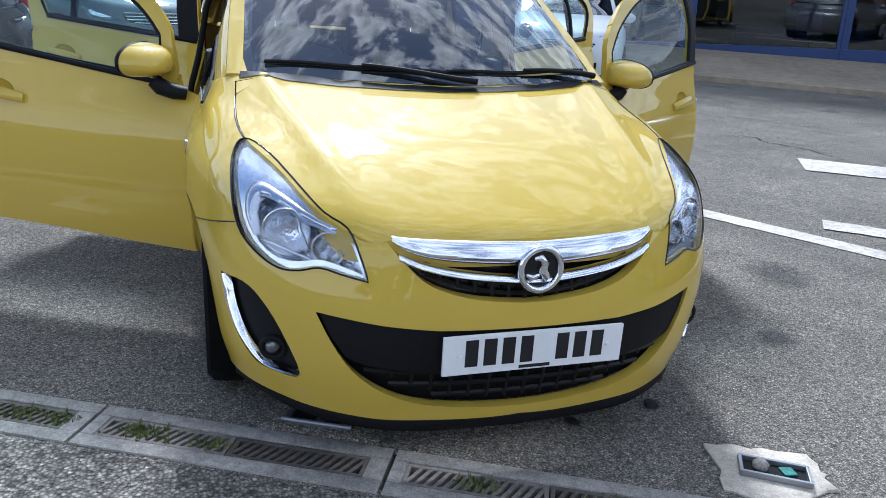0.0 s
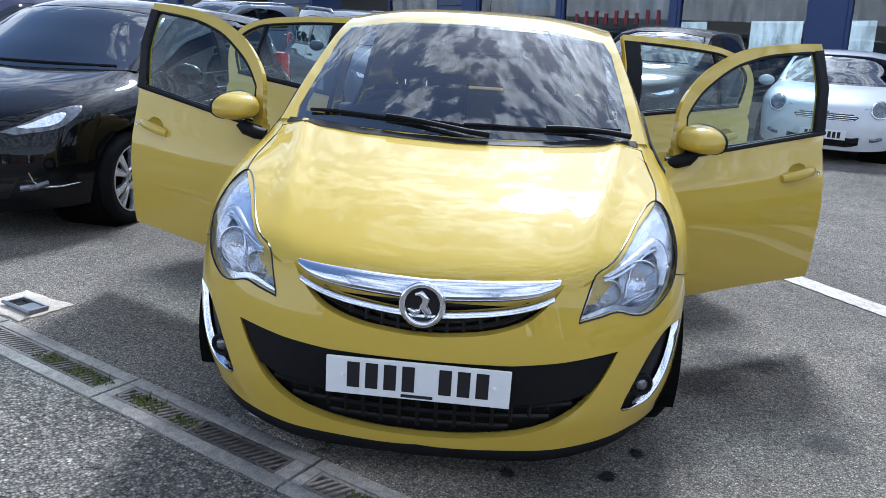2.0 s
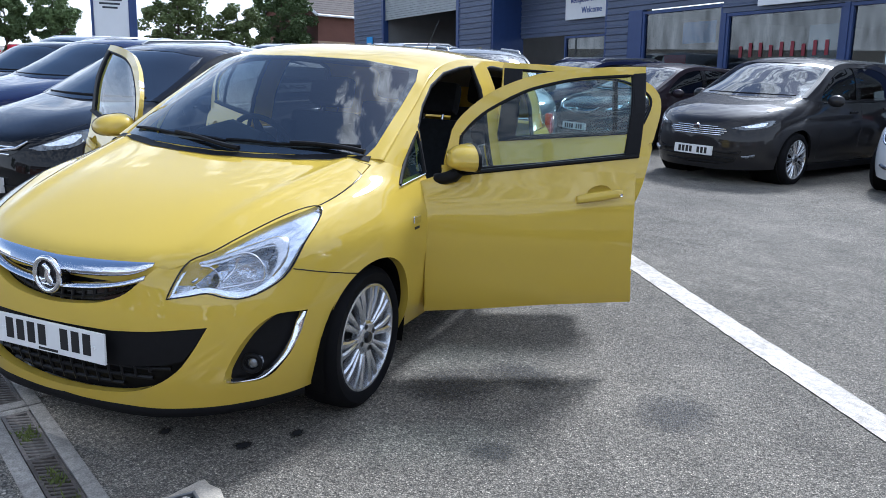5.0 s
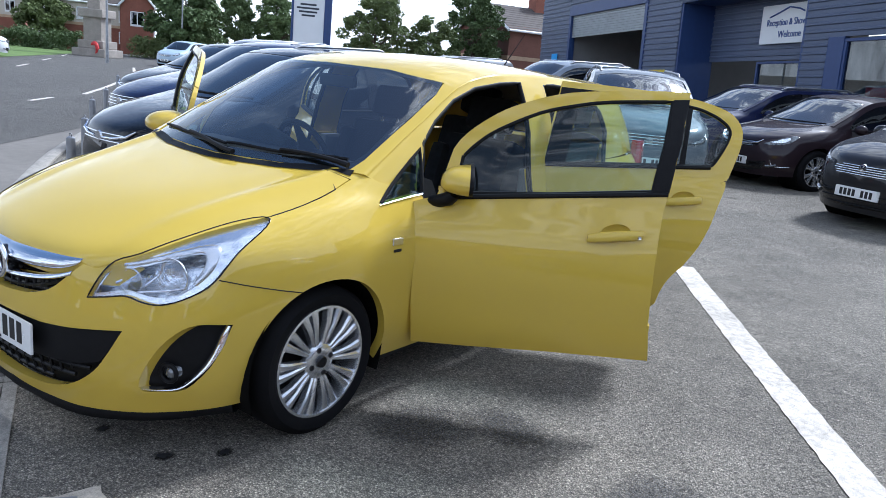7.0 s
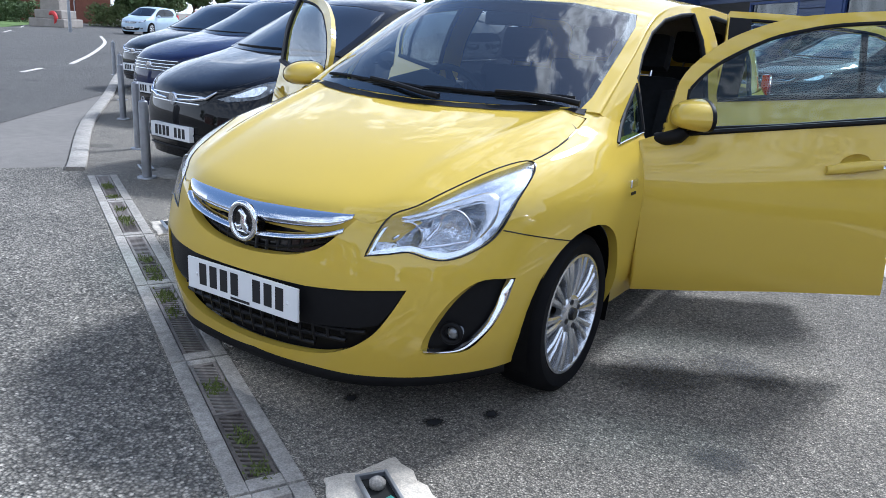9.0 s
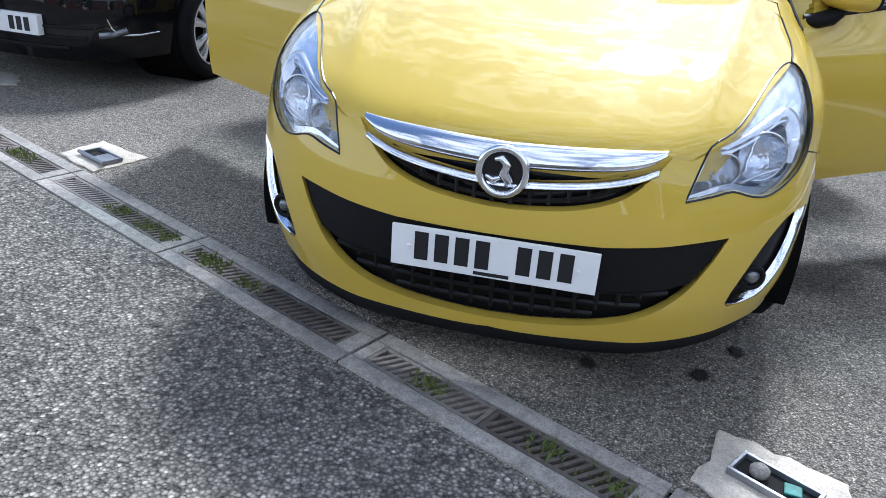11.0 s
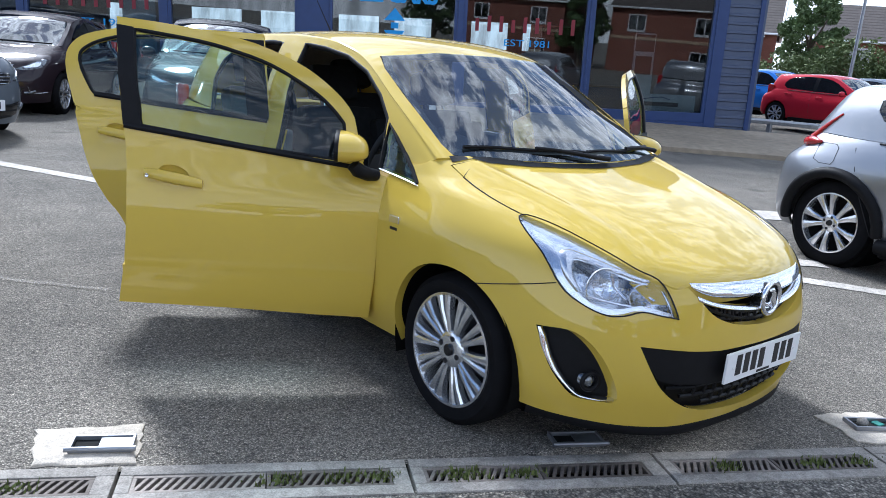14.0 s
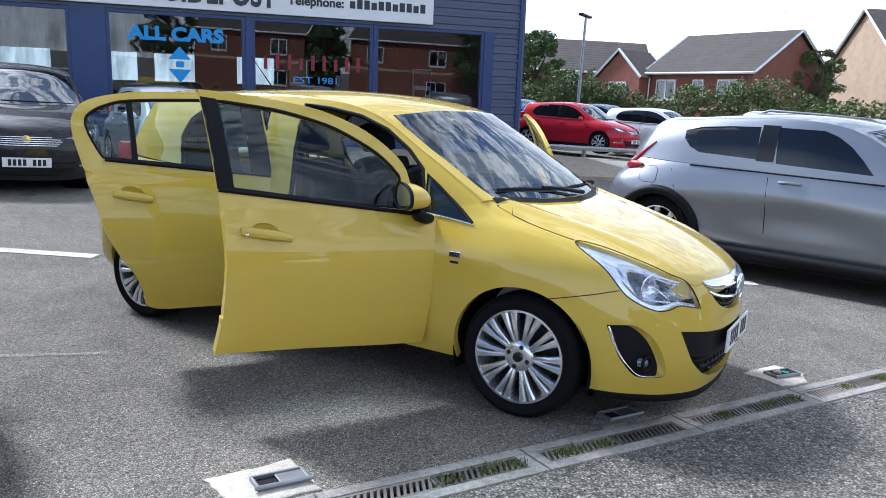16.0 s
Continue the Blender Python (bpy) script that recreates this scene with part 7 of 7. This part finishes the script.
mini = parked_car("parked_mini", .97, .93, .94, .05, .02, round_lamps=True, bars_n=4,
                  grille=mirrored([(0, .66), (.30, .65), (.38, .61), (.33, .565), (0, .56)]),
                  intake=mirrored([(0, .33), (.30, .34), (.42, .36), (.42, .26), (.30, .225), (0, .225)]))
put(mini, spot(4.0, 7.95, -24), P_WHITE, "white small car with round headlamps and chrome grille", False)

suv = parked_car("parked_crossover", 1.02, 1.07, 1.075, .06, -.03, arches=True, bars_n=3, hunched=True, style="six",
                 glass=([(1.60, 1.01), (1.70, 1.125), (1.80, 1.222), (1.92, 1.30), (2.03, 1.340), (2.39, 1.345), (2.36, 1.04)],
                        [(2.52, 1.063), (2.545, 1.342), (2.80, 1.335), (3.06, 1.315), (3.22, 1.275), (3.21, 1.20), (3.14, 1.13), (3.045, 1.085)]))
put(suv, Matrix.Translation((4.03, -2.22, 0)) @ Matrix.Rotation(radians(-10), 4, "Z"), P_SILVER, "silver crossover with black wheel-arch trims", False)
put(estate, spot(9.3, -2.4, -10) @ Matrix.Diagonal((1, .98, 1.10, 1)), P_SILVER, "silver estate car with roof rails further along")


# ---- trees, hedges, houses and street furniture ----
LEAF = material("leaves", (.095, .140, .050), .75, grain=[(1.5, .3)], random_value=.15)
LEAF_LIGHT = material("leaves_light", (.125, .160, .055), .75, grain=[(1.5, .3)])
BARK = material("bark", (.09, .07, .05), .9, grain=[(9, .3)], bump=[(30, .01)])


def leaf_cloud(acc, rng, centre, radii, n, size):
    """Adds n small leaves, four corners each, scattered through an uneven ball."""
    p = rng.normal(size=(n, 3))
    p /= np.linalg.norm(p, axis=1, keepdims=True)
    p *= rng.uniform(.25, 1.0, (n, 1)) ** .5
    q = np.array(centre) + p * np.array(radii)
    a = rng.normal(size=(n, 3)) * (1, 1, .7)
    a /= np.linalg.norm(a, axis=1, keepdims=True)
    b = np.cross(a, rng.normal(size=(n, 3)))
    b /= np.linalg.norm(b, axis=1, keepdims=True)
    sz = size * rng.uniform(.6, 1.4, (n, 1))
    acc.append(np.stack((q - a * sz, q - b * sz * .55, q + a * sz, q + b * sz * .55), 1))


def leaves_mesh(name, acc):
    v = np.concatenate(acc).reshape(-1, 3)
    me = bpy.data.meshes.new(name)
    me.from_pydata(v.tolist(), [], np.arange(len(v)).reshape(-1, 4).tolist())
    return me


def tree(x, y, z, h, r, seed, mat, label="leafy green tree", trunk=.35, clumps=26, leaf=.22):
    rnd = random.Random(seed)
    t = new("tree")
    t.matrix_basis = Matrix.Translation((x, y, z))
    tagged(t, label, "tree", "background trees")
    bm = bmesh.new()
    add_tube(bm, [(0, 0, -.3), (rnd.uniform(-.1, .1), rnd.uniform(-.1, .1), h * trunk), (rnd.uniform(-.2, .2), rnd.uniform(-.2, .2), h * .8)], [h * .028, h * .02, h * .006], 8)
    for k in range(9):
        a, z0 = rnd.uniform(0, 6.3), h * rnd.uniform(trunk * .8, .65)
        add_tube(bm, [(0, 0, z0), (math.cos(a) * r * .4, math.sin(a) * r * .4, z0 + h * .10), (math.cos(a) * r * .8, math.sin(a) * r * .8, z0 + h * .2)], [h * .012, h * .008, h * .003], 6)
    part("trunk", bm, BARK, t)
    acc, rng = [], np.random.default_rng(seed)
    for k in range(clumps * 3):
        a, f = rnd.uniform(0, 6.3), rnd.uniform(0, 1)
        zc = h * (trunk + .06 + (.90 - trunk) * f)
        rr = r * (1 - abs(f - .42) ** 1.7 * 1.25) * rnd.uniform(.15, 1.0) ** .6
        cr = r * rnd.uniform(.13, .30)
        leaf_cloud(acc, rng, (math.cos(a) * rr, math.sin(a) * rr, zc), (cr, cr, cr * .75), 170, leaf * .48)
    link_data("crown", leaves_mesh("crown", acc), mat, t)
    return t


tree(34.6, 16.9, 0, 6.0, 1.55, 3, LEAF, "round green tree beyond the hedge", .25, 34, .16)
tree(45.8, 4.2, .5, 6.0, 1.5, 4, LEAF_LIGHT, "slim pale green tree beside the houses", .15, 22, .14)
tree(-61.9, 30.4, 0, 4.1, 2.2, 5, LEAF_LIGHT, "green tree beside the far houses", .1, 30, .3)
tree(-50.7, 35.8, 0, 6.1, 2.9, 6, LEAF, "large dark green tree beyond the road", .1, 44, .3)
tree(-47.5, 34.0, 0, 3.7, 2.0, 16, LEAF, "broad green tree beyond the road", .05, 34, .3)
tree(-68.2, 54.2, 1.0, 5.5, 2.3, 7, LEAF, "dark tree on the skyline", .1, 30, .3)
tree(-65.5, 57.5, 1.0, 6.0, 2.5, 8, LEAF, "dark tree on the skyline", .1, 30, .3)
tree(-24.2, 28.4, .3, 4.2, 1.75, 9, LEAF_LIGHT, "ragged pale green tree behind the parked cars", .2, 26, .16)
tree(-22.4, 30.6, .3, 3.5, 1.3, 10, LEAF_LIGHT, "small green tree behind the parked cars", .1, 20, .16)
tree(-23.0, 35.2, .4, 5.1, 1.75, 12, LEAF, "dark green tree behind the parked cars", .1, 34, .18)


def hedge(name, pts, width, h, z, seed, mat, n, label):
    rnd = random.Random(seed)
    acc, rng = [], np.random.default_rng(seed)
    p = [Vector((x, y, 0)) for x, y in pts]
    for i in range(n):
        k = rnd.uniform(0, len(p) - 1.001)
        q = p[int(k)].lerp(p[int(k) + 1], k % 1)
        hh = h * (1 + .14 * math.sin(k * 5.1) + .10 * math.sin(k * 13.7))
        leaf_cloud(acc, rng, (q.x + rnd.uniform(-width, width) / 2, q.y + rnd.uniform(-width, width) / 2, z + hh * rnd.uniform(0, 1) ** .7), (.24, .24, .18), 12, .075)
    tagged(link_data(name, leaves_mesh(name, acc), mat), label, "hedge", kind="stuff")


hedge("hedge", [(22.5, 21.0), (27.0, 14.0), (28.4, 10.0), (29.8, 3.6), (31.5, -4.0), (33, -12)], 1.4, 2.75, .1, 21, LEAF_LIGHT, 5200, "long green hedge beyond the car lot")
hedge("hedge", [(-53.5, 29.2), (-56.5, 27.0), (-58.5, 26.0)], 1.2, 1.2, 0, 22, LEAF, 700, "clipped hedge beyond the road")
hedge("hedge", [(-51.0, 31.6), (-48.0, 33.6)], 1.0, 1.3, 0, 23, LEAF_LIGHT, 500, "clipped hedge beyond the road")

BRICK_RED = material("house_brick", (.215, .085, .058), .9, grain=[(2, .12), (14, .15), (60, .15)], bump=[(25, .004)], random_value=.12)
BRICK_PALE = material("house_brick_band", (.42, .30, .20), .9, grain=[(2, .12), (14, .15)])
ROOF_TILE = material("roof_tile", (.085, .070, .062), .85, grain=[(1.2, .15), (8, .2)], random_value=.15)
RENDER = material("cream_render", (.52, .47, .40), .9, grain=[(1, .08), (12, .1)])
UPVC = material("white_frame", (.75, .76, .77), .4, grain=[(4, .04)])
PANE = glass_material("house_pane", (.25, .28, .30), 2.2)
ROOM_DARK = material("room_dark", (.10, .10, .10), .9)


def house(x, y, z, turn_deg, w, d, eave, ridge, wins, front_gable=None, wall=BRICK_RED, label="red brick house with a tiled roof", upper=None):
    """A gabled house: its front lies along local x towards -y, the ridge runs along x."""
    hs = new("house")
    hs.matrix_basis = Matrix.Translation((x, y, z)) @ Matrix.Rotation(radians(turn_deg), 4, "Z")
    tagged(hs, label, "house", "houses beyond the lot")
    bm = prism([(-d / 2, -.5), (-d / 2, eave), (0, ridge - .12), (d / 2, eave), (d / 2, -.5)], 0, -w / 2, w / 2)
    part("wall", bm, wall, hs)
    if upper:
        part("upper_wall", box((-w / 2 - .02, -d / 2 - .02, eave * .5), (w / 2 + .02, d / 2 + .02, eave - .02)), upper, hs)
    part("brick_band", box((-w / 2 - .015, -d / 2 - .025, eave * .50), (w / 2 + .015, d / 2 + .015, eave * .50 + .22)), BRICK_PALE, hs)
    # roof slopes of overlapping tile courses
    sl = math.hypot(d / 2 + .3, ridge - eave)
    for s in (-1, 1):
        n = int(sl / .33)
        rows = []
        for i in range(n + 1):
            f = i / n
            yy, zz = s * (d / 2 + .3) * (1 - f), eave - .18 + (ridge - eave + .18) * f
            rows.append([(-w / 2 - .25, yy, zz + .05), (w / 2 + .25, yy, zz + .05)])
            if i < n:
                rows.append([(-w / 2 - .25, yy * (1 - .9 / n / max(.05, (1 - f))) if f < .97 else yy * .5, zz + .03 + (ridge - eave) / n), (w / 2 + .25, yy * (1 - .9 / n / max(.05, (1 - f))) if f < .97 else yy * .5, zz + .03 + (ridge - eave) / n)])
        part("roof", grid_bm(np.array(rows)[::s]), ROOF_TILE, hs)
        for e in (-1, 1):
            part("barge_board", tube([(e * (w / 2 + .26), s * (d / 2 + .3), eave - .15), (e * (w / 2 + .26), 0, ridge)], .09, 4), UPVC, hs)
        part("gutter", tube([(-w / 2 - .25, s * (d / 2 + .32), eave - .15), (w / 2 + .25, s * (d / 2 + .32), eave - .15)], .07, 6), UPVC, hs)
    for wx, wz, ww, wh in wins:
        house_window(hs, wx, -d / 2 - .02, wz, ww, wh)
    if front_gable:
        gx, gw, gd, ge, gr = front_gable
        bm = prism([(gx - gw / 2, -.5), (gx - gw / 2, ge), (gx, gr - .1), (gx + gw / 2, ge), (gx + gw / 2, -.5)], 1, -d / 2 - gd, -d / 2 + .5)
        part("gable_wall", bm, wall, hs)
        for s in (-1, 1):
            part("gable_roof", grid_bm(np.array([[(gx + s * (gw / 2 + .25), yy, ge - .12), (gx, yy, gr + .05)] for yy in (-d / 2 - gd - .2, -d / 2 + 1.8)])[::s]), ROOF_TILE, hs)
            part("barge_board", tube([(gx + s * (gw / 2 + .25), -d / 2 - gd - .2, ge - .12), (gx, -d / 2 - gd - .2, gr + .03)], .09, 4), UPVC, hs)
        house_window(hs, gx, -d / 2 - gd - .02, ge - .95, gw * .42, 1.1)
        part("down_pipe", tube([(gx + gw / 2 + .1, -d / 2 - .1, -.2), (gx + gw / 2 + .1, -d / 2 - .1, ge)], .05, 6), UPVC, hs)
    return hs


def house_window(hs, wx, wy, wz, ww, wh):
    w = part("window", box((wx - ww / 2, wy - .03, wz - wh / 2 - .1), (wx + ww / 2, wy + .05, wz - wh / 2), .01), UPVC, hs)
    f = .07
    for lo, hi in (((wx - ww / 2, wz - wh / 2), (wx - ww / 2 + f, wz + wh / 2)), ((wx + ww / 2 - f, wz - wh / 2), (wx + ww / 2, wz + wh / 2)), ((wx - f / 2, wz - wh / 2), (wx + f / 2, wz + wh / 2)),
                   ((wx - ww / 2, wz - wh / 2), (wx + ww / 2, wz - wh / 2 + f)), ((wx - ww / 2, wz + wh / 2 - f), (wx + ww / 2, wz + wh / 2))):
        part("frame", box((lo[0], wy - .05, lo[1]), (hi[0], wy + .03, hi[1])), UPVC, w)
    part("pane", box((wx - ww / 2 + .02, wy - .02, wz - wh / 2 + .02), (wx + ww / 2 - .02, wy - .012, wz + wh / 2 - .02)), PANE, w)
    # sheet behind the pane: a white blind, else grey painted as the unlit room
    part("pane_backing", box((wx - ww / 2 + .02, wy + .0, wz - wh / 2 + .02), (wx + ww / 2 - .02, wy + .012, wz + wh / 2 - .02)), UPVC if int(wx * 7) % 2 else ROOM_DARK, w)


# to the east: the house with its front towards the lot
house(46.6, 8.9, .2, -116, 7.6, 7.4, 4.5, 7.0, [(-2.2, 3.4, 1.5, 1.2), (.2, 3.4, .8, 1.2), (2.4, 3.4, 1.7, 1.2)], (-5.4, 3.6, .9, 4.2, 5.8))
house(51.5, 20.5, .2, -62, 8, 7.4, 4.7, 7.0, [(-1.5, 3.6, 1.2, 1.2), (2, 3.6, 1.2, 1.2)])
house(72.0, 7.0, 1.0, -80, 14, 8, 4.8, 6.6, [(-4, 3.6, 1.4, 1.2), (0, 3.6, 1.2, 1.2), (4, 3.6, 1.4, 1.2)], (0, 4, 1, 4.4, 6.2), RENDER, "pale rendered house with a brown roof")
house(56.5, -.6, .5, -62, 7.5, 8, 6.2, 9.2, [(0, 3.6, 1.4, 1.2)], None, BRICK_PALE, "buff brick house with a tiled roof")
house(44.5, 33.0, .2, -62, 16, 7.5, 4.8, 7.2, [(-5, 3.7, 1.4, 1.2), (-1, 3.7, 1.2, 1.2), (3, 3.7, 1.4, 1.2)], (5, 4, 1, 4.5, 6.4))
# to the west, beyond the road
house(-62.8, 36.2, 0, 62, 7.0, 7.0, 4.0, 5.6, [(1.5, 3.0, 1.4, .9), (-1.8, 3.0, 1.2, .9), (1.5, 1.3, 1.4, .9)], (2.2, 2.6, .6, 3.9, 5.5), BRICK_RED, "brick and cream rendered house beyond the road", RENDER)
house(-73.5, 29.5, 0, 62, 9.0, 7.0, 4.2, 6.0, [(1.5, 3.1, 1.2, .9), (3.4, 3.1, .8, .9)], None, BRICK_RED, "brick and rendered house beyond the road", RENDER)
# across the road to the south, mirrored in the glass
for hx, hy, ht in ((-16, -34, 176), (-3, -36, 180), (10, -36, 184), (23, -33, 190), (36, -28, 204)):
    house(hx, hy, 0, ht, 9.5, 7.5, 4.9, 7.4, [(-2.6, 3.7, 1.4, 1.2), (2.6, 3.7, 1.4, 1.2), (-2.6, 1.3, 1.6, 1.2)], None, BRICK_RED, "red brick house across the road")
for tx, ty, th, sd in ((-23, -30, 7.5, 31), (-9.5, -31, 6.0, 32), (3.5, -31, 7.0, 33), (17, -31, 6.2, 34), (29.5, -27, 7.0, 35)):
    tree(tx, ty, 0, th, th * .36, sd, LEAF, "leafy green tree across the road", .2, 14, .30)
# brick gable beside the workshop
bh = house(-22.6, 41.8, .4, 62, 8, 6.4, 3.5, 4.9, [], None, material("dark_brick", (.16, .075, .055), .9, grain=[(2, .1), (14, .15)], bump=[(25, .004)]), "dark red brick house with a chimney")
ch = part("chimney", box((-.9, -.5, 4.3), (.1, .4, 5.9), .03), BRICK_RED, bh)
for e in (-.65, -.15):
    part("chimney_pot", spin([(5.9, .12), (6.15, .10)], (e, 0, 0), 12, "z"), BRICK_PALE, ch)

STONE = material("grey_stone", (.28, .25, .22), .9, grain=[(3, .15), (20, .15)], bump=[(20, .01)])
mn = new("stone_monument")
mn.matrix_basis = Matrix.Translation((-45.3, 25.6, 0)) @ Matrix.Rotation(radians(30), 4, "Z")
tagged(mn, "grey stone monument on a stepped base", "monument")
for nm, a, b in (("base", 1.1, .5), ("step", .85, 1.0), ("pedestal", .6, 2.6), ("cornice", .8, 2.9), ("shaft", .42, 5.2)):
    part(nm, box((-a, -a, b - (.5 if nm != "shaft" else 2.4) - (1.2 if nm == "pedestal" else 0)), (a, a, b), .06), STONE, mn)
for i, (x, y) in enumerate(((-46.5, 26.2), (-44.6, 25.0), (-45.9, 25.2))):
    wr = new("wreath")
    wr.matrix_basis = Matrix.Translation((x, y, .5))
    tagged(wr, "red wreath laid at the monument", "wreath", "wreaths")
    part("ring", tube([(.35 * math.cos(a), 0, .35 * math.sin(a)) for a in np.linspace(0, math.tau, 17)[:-1]], .12, 8, True), RED_THING, wr, smooth=60)


def lamp_post(x, y, z, h, label, arm=True):
    p = new("street_lamp")
    p.matrix_basis = Matrix.Translation((x, y, z))
    tagged(p, label, "street lamp", "street lamps")
    part("pole", tube([(0, 0, -.3), (0, 0, h * .3), (0, 0, h)], [.09, .06, .045], 10), STEEL, p, smooth=60)
    if arm:
        part("lantern", box((-.55, -.09, h - .02), (.45, .09, h + .07), .03), DARK_METAL, p)
    return p


lamp_post(24.0, 10.25, .2, 5.0, "tall thin street lamp with a flat lantern")
lamp_post(-36.3, 21.1, 0, 8, "grey street lamp post beyond the road", False)
lamp_post(-46.7, 32.7, 0, 8, "grey street lamp post beyond the road", False)
# totem sign of the dealership
tt = new("totem_sign")
tt.matrix_basis = Matrix.Translation((-17.6, 17.9, .3)) @ Matrix.Rotation(radians(42), 4, "Z")
tagged(tt, "tall white and navy totem sign", "sign")
part("panel", box((-.62, -.12, .3), (.42, .12, 5.4), .02), SIGN_WHITE, tt)
part("edge_post", box((.42, -.15, 0), (.66, .15, 5.5), .02), NAVY_FRAME, tt)
part("edge_post", box((-.70, -.15, 0), (-.62, .15, 5.5), .02), NAVY_FRAME, tt)
me = text_mesh("Welcome", .26, SIGN_DARK)
me.transform(Matrix.Translation((-.52, -.13, 3.0)) @ Matrix.Rotation(radians(90), 4, "X"))
wob = new("lettering", me)
wob.parent = tt
for k, (h0, w0) in enumerate(((2.72, .30), (2.60, .42), (2.48, .34), (2.36, .25), (3.5, .4), (3.62, .5))):
    part("lettering_bar", box((-.10 - w0, -.128, h0), (-.10 + w0 * .8, -.12, h0 + .06)), SIGN_DARK, tt)
# low barrier between the lot and the cars beyond it
br = new("barrier")
tagged(br, "low grey steel barrier at the lot's edge", "barrier")
a, b = Vector((14.6, 9.6, .35)), Vector((21.5, 4.0, .30))
part("rail", tube([a + Vector((0, 0, .28)), b + Vector((0, 0, .28))], .07, 6), STEEL, br)
for k in range(6):
    q = a.lerp(b, k / 5)
    part("rail_post", box((q.x - .05, q.y - .05, q.z - .4), (q.x + .05, q.y + .05, q.z + .28), .01), STEEL, br)
flat_strip("apron_edge", [(14.9, 8.0), (17.0, 6.2), (20, 4.2)], 3.2, .05, CONCRETE, "concrete hardstanding beside the showroom", "pavement")
